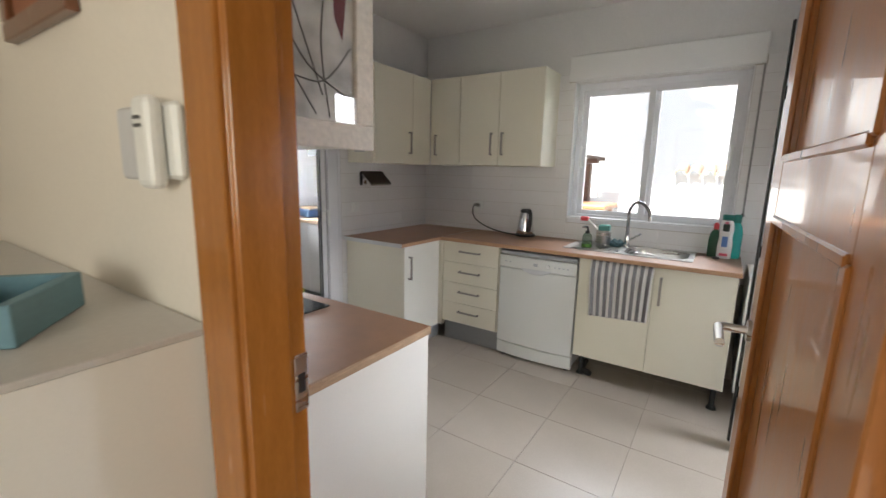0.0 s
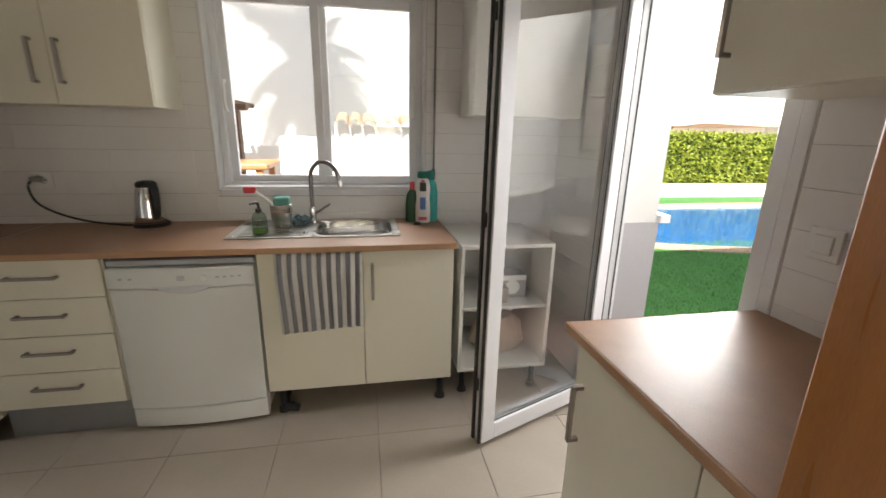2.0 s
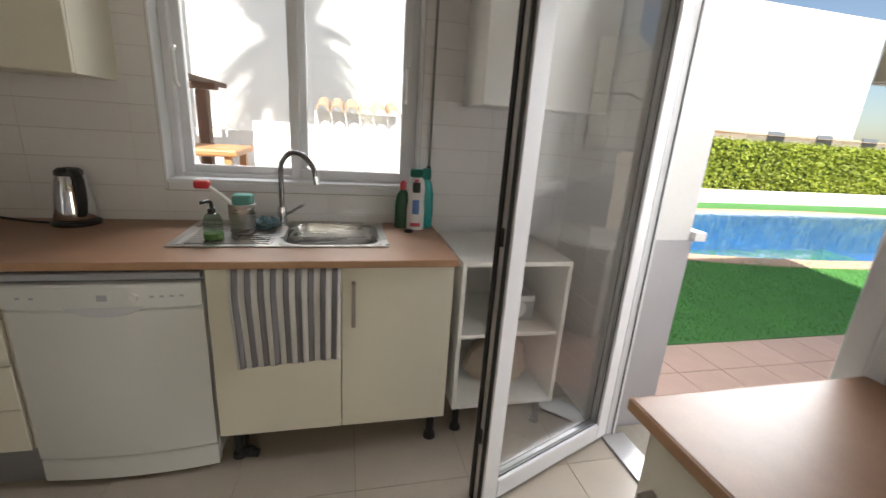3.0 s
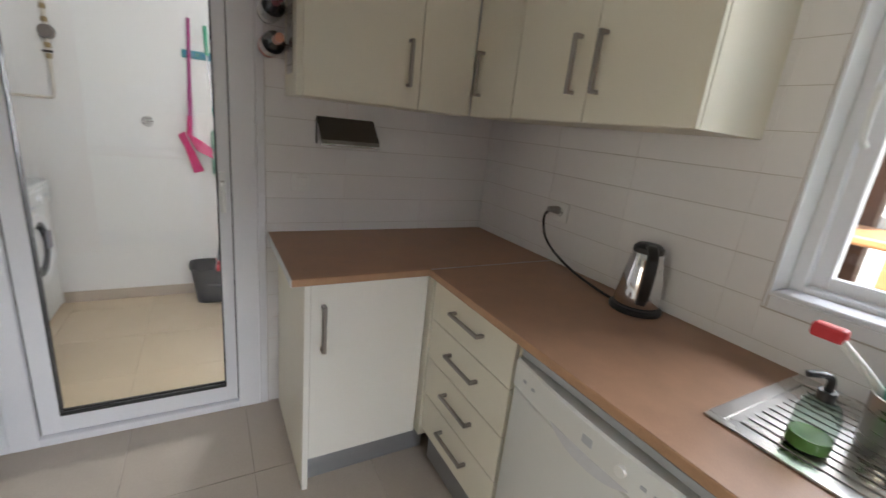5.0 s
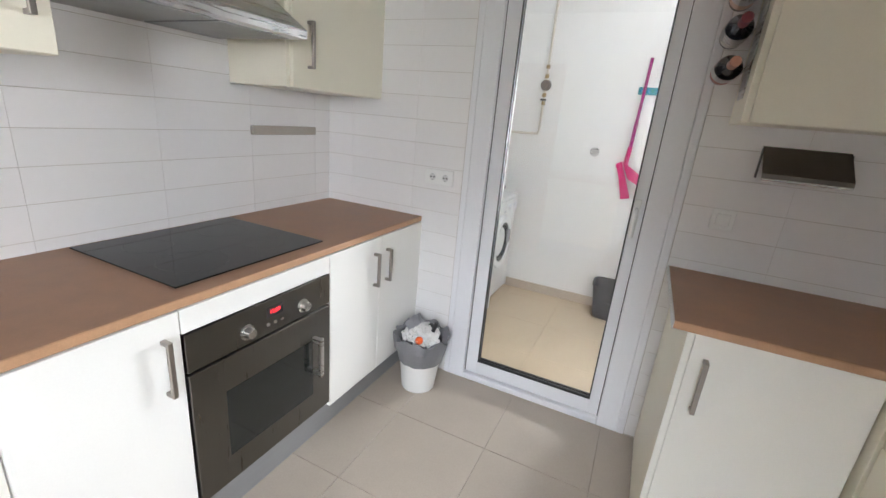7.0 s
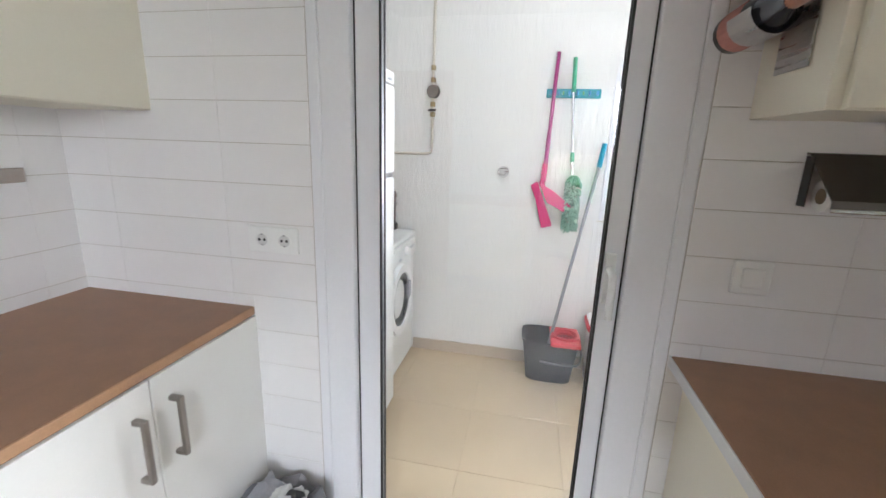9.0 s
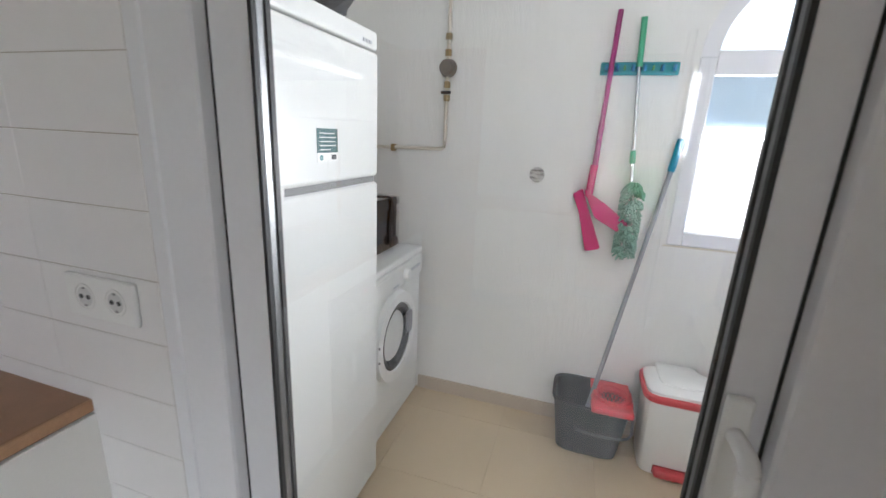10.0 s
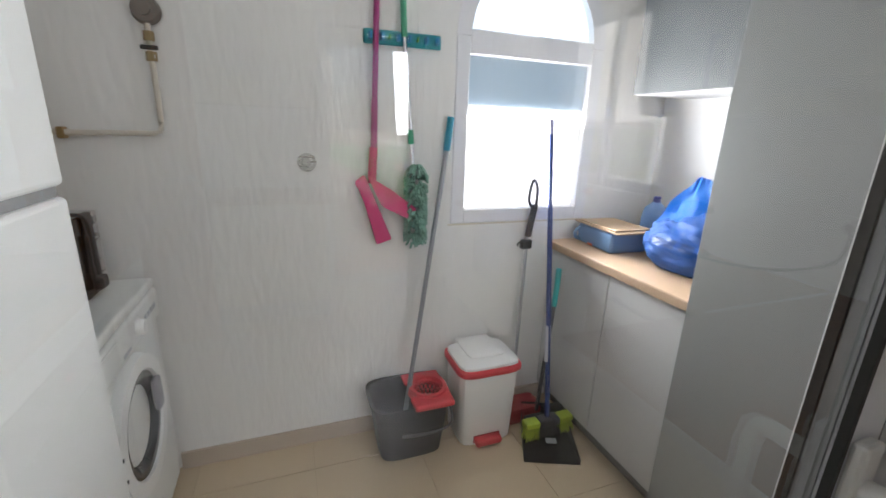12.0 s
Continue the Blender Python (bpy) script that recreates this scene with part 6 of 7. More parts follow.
for a, b in ((3.325, 3.40), (3.505, 3.58)):
    part("head_end", bx(B(), -3.322, -3.268, a, b, 0.088, 0.118, 0.008, 2), LIME, bl, "lime head end")
for nm, mt, a, b in (("bristles", DGREY, 3.40, 3.505), ("bristles", LIME, 3.33, 3.40), ("bristles", LIME, 3.505, 3.575)):
    bm = B()
    for i in range(int((b - a) / 0.006)):
        for k in range(5):
            y = a + 0.003 + 0.006 * i
            x = -3.315 + 0.011 * k
            cyl(bm, (x, y, 0.09), (x + 0.012 + rg.uniform(-0.006, 0.006), y + (y - 3.452) * 0.15 + rg.uniform(-0.004, 0.004), 0.035 + rg.uniform(0, 0.008)), 0.0022, 0.0016, n=4)
    o = part(nm, bm, mt, bl)
    o["kind"] = "stuff"
dp = thing("dustpan", "black dustpan with a teal-tipped long handle", "dustpan", pose(0, 0, 0))
bm = B()
prof = [(-3.40, 0.10), (-3.385, 0.012), (-3.10, 0.004)]
for (xa, za), (xb, zb) in zip(prof, prof[1:]):
    wa, wb_ = 0.105 + 0.02 * (xa + 3.40) / 0.3, 0.105 + 0.02 * (xb + 3.40) / 0.3
    ya = 3.395
    vs = [bm.verts.new(p) for p in ((xa, ya - wa, za), (xa, ya + wa, za), (xb, ya + wb_, zb), (xb, ya - wb_, zb))]
    bm.faces.new(vs)
bmesh.ops.solidify(bm, geom=list(bm.faces), thickness=0.004)
for s in (-1, 1):
    vs = [bm.verts.new(p) for p in ((-3.40, 3.395 + s * 0.105, 0.10), (-3.385, 3.395 + s * 0.106, 0.010), (-3.11, 3.395 + s * 0.125, 0.004), (-3.11, 3.395 + s * 0.125, 0.02))]
    bm.faces.new(vs)
turn = Matrix.Translation((-3.142, 3.389, 0)) @ Matrix.Rotation(radians(-22), 4, "Z") @ Matrix.Translation((3.10, -3.395, 0))
part("pan", bm, DGREY, dp).matrix_local = turn
part("label_mark", bx(B(), -3.25, -3.215, 3.39, 3.44, 0.0125, 0.0135), GREYLCD, dp).matrix_local = turn
part("handle", tube(B(), [(-3.39, 3.45, 0.09), (-3.43, 3.515, 0.62)], 0.010, 10), DGREY, dp, smooth=True)
part("handle_tip", tube(B(), [(-3.43, 3.515, 0.62), (-3.447, 3.533, 0.80)], 0.0135, 10), mat("aqua_grip", (0.02, 0.34, 0.33), 0.4), dp, "aqua grip", smooth=True)
d2 = thing("dustpan", "red dustpan and brush standing behind the broom", "dustpan", pose(-3.49, 3.40, 0))
part("pan", bx(B(), -0.055, 0.075, -0.085, 0.11, 0.0, 0.09, 0.02, 2), mat("dark_red_pan", (0.30, 0.02, 0.03), 0.45), d2)
part("brush", bx(B(), 0.02, 0.085, 0.0, 0.14, 0.02, 0.05, 0.01, 2), DGREY, d2)
gb = thing("grabber_stick", "grey pick-up stick with a ring handle", "grabber", pose(0, 0, 0))
part("shaft", tube(B(), [(-3.52, 3.385, 0.085), (-3.575, 3.425, 0.96)], 0.008, 10), mat("grey_shaft", (0.42, 0.42, 0.43), 0.35, 0.6), gb, smooth=True)
part("grip", tube(B(), curve_pts([(-3.575, 3.428, 0.93), (-3.572, 3.44, 1.03), (-3.57, 3.45, 1.08)], 4), 0.016, 10), DGREY, gb, smooth=True)
part("ring", tube(B(), curve_pts([(-3.57, 3.45, 1.05), (-3.57, 3.415, 1.10), (-3.57, 3.42, 1.17), (-3.57, 3.435, 1.195), (-3.57, 3.455, 1.15), (-3.57, 3.452, 1.06)], 5), 0.007, 8), DGREY, gb, smooth=True)
part("clamp", bx(B(), -3.585, -3.555, 3.39, 3.445, 0.87, 0.915, 0.006), BLACKP, gb)
part("hook", tube(B(), [(-3.57, 3.40, 0.91), (-3.57, 3.375, 0.90), (-3.57, 3.372, 0.885)], 0.004, 6), BLACKP, gb)

# laundry worktop, units and what lies on it
LOAK = mat("light_oak_laminate", (0.55, 0.39, 0.25), 0.4, spread=0.14, scale=6, fine=120, stretch=(1, 9, 9))
GREYW = mat("satin_grey_white", (0.50, 0.50, 0.495), 0.5, spread=0.02)
YL = 3.585
for i, x in enumerate((-3.606, -3.18)):
    cabinet("laundry_cabinet", "pale grey handleless base cabinet under the oak top", pose(x, YL, 0), 0.424, 0.57, 0.10, 0.858, [("door", 0, 0.424, 0.10, 0.855, None)], GREYW, "laundry cabinets")
tagged(box_part("plinth", None, mat("dark_plinth", (0.12, 0.12, 0.12), 0.5), LX + 0.002, -2.756, YL + 0.06, YL + 0.075, 0, 0.098, 0.001), "dark recessed plinth in the laundry", "plinth")
lw = thing("laundry_worktop", "light oak laminate worktop in the laundry", "worktop", pose(LX + 0.001, YL - 0.02, 0.86))
part("top", bx(B(), 0, 0.852, 0, YN - YL + 0.018, 0, 0.038, 0.005, 2), LOAK, lw)
part("edge_band", bx(B(), 0, 0.852, -0.0015, 0.003, 0.001, 0.036, 0.003, 2), mat("oak_edge", (0.42, 0.30, 0.20), 0.5, spread=0.15), lw)
TALLGREY = mat("mid_grey_satin", (0.22, 0.225, 0.22), 0.5, spread=0.03, scale=3)
tc_ = thing("tall_cabinet", "tall mid-grey cabinet beside the laundry door", "cabinet", pose(-2.755, 3.50, 0))
box_part("body", tc_, TALLGREY, 0, 0.585, 0.02, YN - 3.502, 0.0, 2.25, 0.002)
box_part("door", tc_, TALLGREY, 0.001, 0.584, 0, 0.018, 0.08, 2.248, 0.002)
cabinet("laundry_wall_cabinet", "grey-fronted wall cabinet over the laundry worktop", pose(-3.47, 3.83, 0), 0.71, YN - 3.831, 1.58, 2.25, [("door", 0, 0.71, 1.58, 2.25, None)], mat("mid_grey_foil", (0.085, 0.09, 0.09), 0.6), sides=GREYW)
bb = thing("blue_carrier_bag", "crumpled blue plastic carrier bag on the oak top", "carrier bag", pose(-3.02, 3.87, 0.8985))
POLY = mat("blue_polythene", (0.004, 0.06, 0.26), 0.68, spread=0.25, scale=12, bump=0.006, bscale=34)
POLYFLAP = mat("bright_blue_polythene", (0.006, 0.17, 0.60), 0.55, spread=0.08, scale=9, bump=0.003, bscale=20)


def bag_skin(c, k=1.0):
    """Point of the slumped bag over a unit direction."""
    k = k * (1 + 0.16 * noise.noise(c * 1.6 + Vector((3, 1, 0))) + 0.09 * noise.noise(c * 4.5) + 0.05 * abs(noise.noise(Vector((c.x * 3 + c.z * 7, c.y * 3, c.z * 9)))))
    up = max(0.0, c.z)
    return Vector((c.x * 0.25 * k * (1 - 0.2 * up), c.y * 0.17 * k * (1 - 0.25 * up), max(0.0, (c.z + 0.75) * 0.132 * k)))


bm = B()
bmesh.ops.create_icosphere(bm, subdivisions=5, radius=1)
for vv in bm.verts:
    vv.co = bag_skin(vv.co.copy())
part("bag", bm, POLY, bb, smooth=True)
for fx, fy, fw, fh, lean in ((-0.075, -0.035, 0.25, 0.20, 0.02), (0.135, -0.005, 0.17, 0.17, 0.05)):
    bm = B()
    rows = []
    for r in range(9):
        v = r / 8
        row = []
        for c in range(11):
            u = c / 10 - 0.5
            wd = fw * (1 - 0.66 * v ** 1.3)
            x = fx + u * wd + lean * v
            y = fy + 0.05 * v - 0.05 * (0.25 - u * u) + 0.03 * noise.noise(Vector((u * 5 + fx * 9, v * 3, 1.3)))
            z = 0.165 + fh * v - 0.05 * u * u * v + 0.012 * noise.noise(Vector((u * 7, fx * 5, v)))
            row.append(bm.verts.new((x, y, z)))
        rows.append(row)
    for p, q in zip(rows, rows[1:]):
        for c in range(10):
            bm.faces.new((p[c], p[c + 1], q[c + 1], q[c]))
    bmesh.ops.solidify(bm, geom=list(bm.faces), thickness=0.003)
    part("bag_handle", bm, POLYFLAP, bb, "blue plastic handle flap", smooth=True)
for a0, a1 in ((-0.62, -0.42), (-0.34, -0.14), (-0.06, 0.10), (0.18, 0.38)):
    bm = B()
    grid = [[bm.verts.new(bag_skin(Vector((a0 + (a1 - a0) * u / 4, -1.0, z)).normalized(), 1.012)) for u in range(5)] for z in (0.0, 0.08, 0.16, 0.24)]
    for p, q in zip(grid, grid[1:]):
        for c in range(4):
            bm.faces.new((p[c], p[c + 1], q[c + 1], q[c]))
    part("printed_mark", bm, mat("dark_blue_print", (0.01, 0.04, 0.16), 0.4), bb)
bc = thing("blue_case", "blue fabric case with a handle under cardboard", "case", pose(-3.565, 3.70, 0.8985, 0, 0, -4))
part("case", bx(B(), 0, 0.26, 0, 0.20, 0, 0.095, 0.018, 3), mat("slate_blue_fabric", (0.12, 0.22, 0.38), 0.8, spread=0.12, bump=0.001, bscale=200), bc)
part("case_handle", tube(B(), curve_pts([(0.03, -0.002, 0.075), (0.035, -0.03, 0.06), (0.035, -0.03, 0.03), (0.03, -0.002, 0.015)], 4), 0.008, 8), mat("blue_strap", (0.16, 0.27, 0.42), 0.7), bc, smooth=True)
part("tag", bx(B(), 0.10, 0.135, -0.006, 0.0, 0.005, 0.016, 0.003), mat("orange_tag", (0.6, 0.12, 0.05), 0.5), bc)
cbd = thing("cardboard", "flattened brown cardboard on the blue case", "cardboard", pose(-3.58, 3.69, 0.994, 0, 0, -2))
CARD = mat("brown_cardboard", (0.42, 0.30, 0.19), 0.9, spread=0.08)
part("sheet", bx(B(), 0, 0.31, 0, 0.22, 0, 0.006, 0.001), CARD, cbd)
part("flap", bx(B(), 0.02, 0.28, 0.01, 0.21, 0.0065, 0.013, 0.001), CARD, cbd)
wbt = thing("water_bottle", "pale blue plastic water bottle with dark cap", "bottle", pose(-3.45, 4.06, 0.8985))
part("bottle", lathe(B(), [(0.055, 0), (0.06, 0.01), (0.06, 0.13), (0.05, 0.17), (0.02, 0.20)], 24), mat("pale_blue_plastic", (0.18, 0.32, 0.58), 0.15), wbt, smooth=True)
part("cap", lathe(B(), [(0.018, 0.198), (0.018, 0.225), (0.014, 0.228)], 16), mat("navy_cap", (0.02, 0.03, 0.2), 0.4), wbt)

# ---- outside ----
WHITEWASH = mat("white_outer_render", (0.80, 0.79, 0.77), 0.9, spread=0.04, scale=3, bump=0.002, bscale=40)
GREYDADO = mat("grey_outer_render", (0.46, 0.45, 0.47), 0.9, spread=0.05, scale=3)
PAVE = mat("pink_terrace_tile", (0.52, 0.36, 0.29), 0.7, spread=0.08, scale=6, island=0.04)
TURF = mat("green_turf", (0.06, 0.20, 0.045), 0.9, spread=0.25, scale=3, fine=120, bump=0.01, bscale=160)
SAND = mat("dry_ground", (0.36, 0.30, 0.22), 0.95, spread=0.12, scale=0.4)
ROOFTILE = mat("terracotta_roof_tile", (0.36, 0.25, 0.17), 0.85, spread=0.2, scale=20, island=0.12)
gd = structure("ground", [(-150, 1.743, 4.50, 150, -0.5, -0.06), (1.745, 150, -150, 150, -0.5, -0.06), (-150, 1.743, -150, -2.12, -0.5, -0.06), (-150, -3.9, -2.12, 4.5, -0.5, -0.06)], SAND, "dry pale ground around the house", "ground")
pv = structure("pavement", [(1.746, 30, -3.0, 4.30, -0.06, -0.022), (-8, 1.74, 4.45, 7.4, -0.06, -0.022)], FLOORGROUT, "pink tiled terrace", "terrace")
lawn = structure("lawn", [(1.9, 30, 4.302, 14.0, -0.06, -0.012)], TURF, "bright green artificial lawn round the pool", "lawn")
# turf blades by the door
rg2 = random.Random(3)
vv_, ff_ = [], []
for i in range(26000):
    x, y = 1.95 + rg2.random() * 5.2, 4.31 + rg2.random() * 2.3
    a, hgt = rg2.random() * 6.28, 0.018 + rg2.random() * 0.016
    dx, dy = 0.0035 * math.cos(a), 0.0035 * math.sin(a)
    lx, ly = rg2.uniform(-0.012, 0.012), rg2.uniform(-0.012, 0.012)
    k = len(vv_)
    vv_ += [(x - dx, y - dy, -0.012), (x + dx, y + dy, -0.012), (x + lx, y + ly, -0.012 + hgt)]
    ff_.append((k, k + 1, k + 2))
me = bpy.data.meshes.new("grass")
me.from_pydata(vv_, [], ff_)
me.materials.append(mat("green_turf_blade", (0.075, 0.25, 0.05), 0.8, spread=0.3, scale=2))
tagged(new("grass", me), "short green artificial grass blades", "grass", kind="stuff")

# pool: curved basin
pool = thing("swimming_pool", "blue tiled swimming pool with a pink stone edge", "swimming pool", pose(9.0, 7.75, -0.012))
n = 64


def pool_xy(k, i):
    a = 2 * math.pi * i / n
    c, s = math.cos(a), math.sin(a)
    q = (abs(c) ** 2.6 + abs(s) ** 2.6) ** (-1 / 2.6)
    return ((5.6 + k) * c * q, (1.72 + k) * s * q)


bm = B()
r0 = [bm.verts.new((*pool_xy(0.32, i), 0.012)) for i in range(n)]
r1 = [bm.verts.new((*pool_xy(0.0, i), 0.012)) for i in range(n)]
r2_ = [bm.verts.new((*pool_xy(0.0, i), -0.03)) for i in range(n)]
r3 = [bm.verts.new((*pool_xy(0.32, i), -0.03)) for i in range(n)]
for p, q in ((r0, r1), (r1, r2_), (r2_, r3), (r3, r0)):
    for i in range(n):
        bm.faces.new((p[i], p[(i + 1) % n], q[(i + 1) % n], q[i]))
part("coping", bm, mat("pink_coping", (0.55, 0.34, 0.26), 0.7, spread=0.1, scale=5), pool, "pink stone coping")
bm = B()
bm.faces.new([bm.verts.new((*pool_xy(0.001, i), 0.004)) for i in range(n)])
wm_ = mat("pool_water", (0.012, 0.11, 0.33), 0.05, spread=0.3, scale=1.6, fine=9, bump=0.004, bscale=5, rvar=0.03)
part("water", bm, wm_, pool, "rippled blue water")

# low white wall, hedge and houses beyond the pool
structure("garden_wall", [(2.0, 40, 10.75, 10.95, -0.06, 0.30)], WHITEWASH, "low white garden wall under the hedge", "wall")
hg = thing("hedge", "dense clipped yellow-green hedge behind the low wall", "hedge", pose(0, 0, 0))
# dark block whose colour stands for the shade deep between the leaves
part("core", bx(B(), 2.0, 24, 11.15, 11.9, -0.06, 1.46), mat("hedge_inner_shade", (0.03, 0.06, 0.01), 0.95, spread=0.4, scale=4), hg)
vv_, ff_ = [], []
for i in range(42000):
    x = 3.0 + rg2.random() * 17.0
    if rg2.random() < 0.8:
        y, z = 11.13 + rg2.gauss(0, 0.05), 0.25 + rg2.random() * 1.25
    else:
        y, z = 11.15 + rg2.random() * 0.7, 1.47 + rg2.gauss(0, 0.05)
    s = rg2.uniform(0.03, 0.06)
    u = Vector((rg2.gauss(0, 1), rg2.gauss(0, 1), rg2.gauss(0, 1))).normalized()
    v = u.cross(Vector((rg2.gauss(0, 1), rg2.gauss(0, 1), rg2.gauss(0, 1)))).normalized()
    c = Vector((x, y, z))
    k = len(vv_)
    vv_ += [c - u * s, c + v * s * 0.45, c + u * s, c - v * s * 0.45]
    ff_.append((k, k + 1, k + 2, k + 3))
me = bpy.data.meshes.new("leaves")
me.from_pydata([tuple(p) for p in vv_], [], ff_)
lfm = mat("hedge_leaf", (0.20, 0.24, 0.02), 0.6, spread=0.45, scale=1.1, fine=14)
me.materials.append(lfm)
lv = new("leaves", me)
lv.parent = hg
lv["kind"] = "stuff"


def house(name, label, x0, x1, y0, y1, h, roof=True, slope=0.22):
    hs = thing(name, label, "house", pose(0, 0, 0))
    part("wall", bx(B(), x0, x1, y0, y1, -0.06, h), WHITEWASH, hs)
    if roof:
        bm = B()
        ov_ = 0.35
        my = (y0 + y1) / 2
        vs = [bm.verts.new(p) for p in ((x0 - ov_, y0 - ov_, h), (x1 + ov_, y0 - ov_, h), (x1 + ov_, my, h + (y1 - y0) * slope), (x0 - ov_, my, h + (y1 - y0) * slope), (x0 - ov_, y1 + ov_, h), (x1 + ov_, y1 + ov_, h))]
        for f in ((0, 1, 2, 3), (3, 2, 5, 4), (0, 3, 4), (1, 5, 2), (0, 4, 5, 1)):
            bm.faces.new([vs[k] for k in f])
        part("roof", bm, ROOFTILE, hs, "terracotta tiled roof")
    for i in range(max(1, int((x1 - x0) / 3.2))):
        wx = x0 + 1.3 + 3.2 * i
        if wx + 1.1 < x1:
            wd = part("window", bx(B(), wx, wx + 1.1, y0 - 0.03, y0 + 0.02, 1.0, 2.2), mat("window_shade", (0.12, 0.14, 0.16), 0.2), hs)
            part("sill", bx(B(), wx - 0.05, wx + 1.15, y0 - 0.12, y0, 0.94, 1.0), WHITEWASH, wd)
    return hs


house("house", "white house with a terracotta roof beyond the hedge", 19.8, 31.0, 20.0, 27.0, 1.98, True, 0.035)
house("house", "white two-storey house beyond the hedge", 5.0, 15.0, 24.0, 32.0, 5.8, False)
house("house", "tall white apartment house behind the pool", 17.0, 40.0, 29.0, 38.0, 11.0, False)
# unseen fin added to block the sun from the laundry window
structure("wall_outer_west", [(-4.6, LX - 0.201, 2.5, 2.6, -0.06, 3.0)], WHITEWASH, "white outer wall beside the laundry window", "wall")

# outer walls: grey dado with a white ledge
structure("wall_outer_dado", [(XE + 0.301, XE + 0.318, ED1 - 0.0, YN + 0.26, -0.06, 0.98), (XE + 0.301, XE + 0.318, -2.0, ED0, -0.06, 0.98)], GREYDADO, "grey dado on the outer wall", "wall")
structure("reveal_dado", [(XE + 0.078, XE + 0.3, ED1 - 0.006, ED1 - 0.0015, -0.02, 0.98)], GREYDADO, "grey dado in the door reveal", "wall")
structure("ledge", [(XE + 0.302, XE + 0.36, ED1 - 0.03, YN + 0.26, 0.98, 1.02), (XE + 0.302, XE + 0.36, -2.0, ED0, 0.98, 1.02)], WHITEWASH, "white ledge on the outer wall", "ledge")
# unseen upper part, up to 4.1 m, is added to shade the lawn
structure("wall_wing", [(1.746, 5.2, 2.43, 2.63, -0.06, 4.1)], WHITEWASH, "white side wall of the terrace beside the door", "wall")
structure("wall_wing_dado", [(1.764, 5.2, 2.6302, 2.645, -0.06, 0.98)], GREYDADO, "grey dado of the terrace side wall", "wall")
structure("ledge_wing", [(1.764, 3.05, 2.6304, 2.74, 0.981, 1.03)], WHITEWASH, "white ledge on the terrace side wall", "ledge")
structure("roof_slab", [(LX - 0.95, XE + 0.32, YS - 3.3, YN + 0.32, ZC + 0.125, ZC + 0.4)], WHITEWASH, "flat roof of the house", "roof")
ac = thing("outdoor_unit", "cream outdoor air-conditioning unit in two stacked casings", "air conditioner", pose(3.55, 2.632, 1.30))
CASING = mat("cream_casing", (0.66, 0.63, 0.57), 0.5)
for z in (0.0, 0.47):
    cs_ = part("casing", bx(B(), 0, 0.85, 0.02, 0.34, z, z + 0.455, 0.015, 2), CASING, ac)
    for k in range(7):
        part("grille_slat", bx(B(), -0.004, 0.0, 0.06, 0.30, z + 0.06 + 0.05 * k, z + 0.072 + 0.05 * k), CASING, cs_)
part("bracket", bx(B(), 0.05, 0.09, 0.0005, 0.33, -0.035, -0.0005), SPACER, ac)
part("bracket", bx(B(), 0.76, 0.80, 0.0005, 0.33, -0.035, -0.0005), SPACER, ac)
sbx = thing("storage_chest", "pale slatted garden storage chest on the terrace", "chest", pose(2.46, 2.66, -0.022))
part("chest", bx(B(), 0.02, 0.68, 0.02, 0.56, 0, 0.66, 0.01), mat("pale_resin", (0.50, 0.46, 0.40), 0.6), sbx)
RESINLID = mat("pale_resin_lid", (0.66, 0.62, 0.55), 0.6)
part("lid", bx(B(), 0, 0.70, 0, 0.58, 0.6605, 0.69, 0.006), RESINLID, sbx)
for i in range(9):
    part("lid_slat", bx(B(), 0.03 + 0.072 * i, 0.088 + 0.072 * i, 0.02, 0.56, 0.6905, 0.70, 0.003), RESINLID, sbx)
rs = thing("roller_shutter", "grey slatted roller shutter rolled up over the terrace door", "roller shutter", pose(XE + 0.20, 0, 0))
SLAT = mat("grey_shutter_slat", (0.30, 0.30, 0.28), 0.5)
for i in range(5):
    part("slat", bx(B(), 0.0, 0.012, ED0 + 0.002, ED1 - 0.008, 2.035 + 0.0375 * i, 2.0705 + 0.0375 * i, 0.003), SLAT, rs)

# north yard: neighbour's wall, tiled wall, pergola and table
structure("wall_neighbour", [(-3.4, 5.6, 10.4, 10.7, -0.06, 6.4), (-9.0, -2.39, 9.9, 10.2, -0.06, 6.4)], WHITEWASH, "tall white neighbouring wall with palm shadows", "wall")
structure("wall_yard", [(-0.12, 0.84, 7.4, 7.62, -0.06, 1.47)], WHITEWASH, "white yard wall topped with roof tiles", "wall")
cp_ = thing("wall_coping", "row of terracotta roof tiles on the yard wall", "roof tiles", pose(0, 0, 0))
for i in range(6):
    x = -0.10 + 0.165 * i
    bm = B()
    nn = 8
    for k in range(nn):
        a0, a1 = math.pi * k / nn, math.pi * (k + 1) / nn
        vs = []
        for rr in (0.078, 0.062):
            vs += [bm.verts.new((x + 0.075 - rr * math.cos(a), y, 1.47 + z0 + rr * math.sin(a))) for a in (a0, a1) for y, z0 in ((7.25, 0.0), (7.75, 0.10))]
        for f in ((0, 1, 3, 2), (6, 7, 5, 4), (0, 2, 6, 4)):
            bm.faces.new([vs[q] for q in f])
    part("roof_tile", bm, ROOFTILE, cp_)
structure("wall_yard_low", [(-0.98, -0.15, 8.3, 8.5, -0.06, 1.30), (-2.4, -0.98, 8.3, 8.5, -0.06, 1.16)], WHITEWASH, "low white yard wall", "wall")
pg = thing("pergola", "dark wooden pergola with slats in the yard", "pergola", pose(0, 0, 0))
DARKW = mat("dark_stained_wood", (0.09, 0.045, 0.025), 0.7, spread=0.2, scale=8)
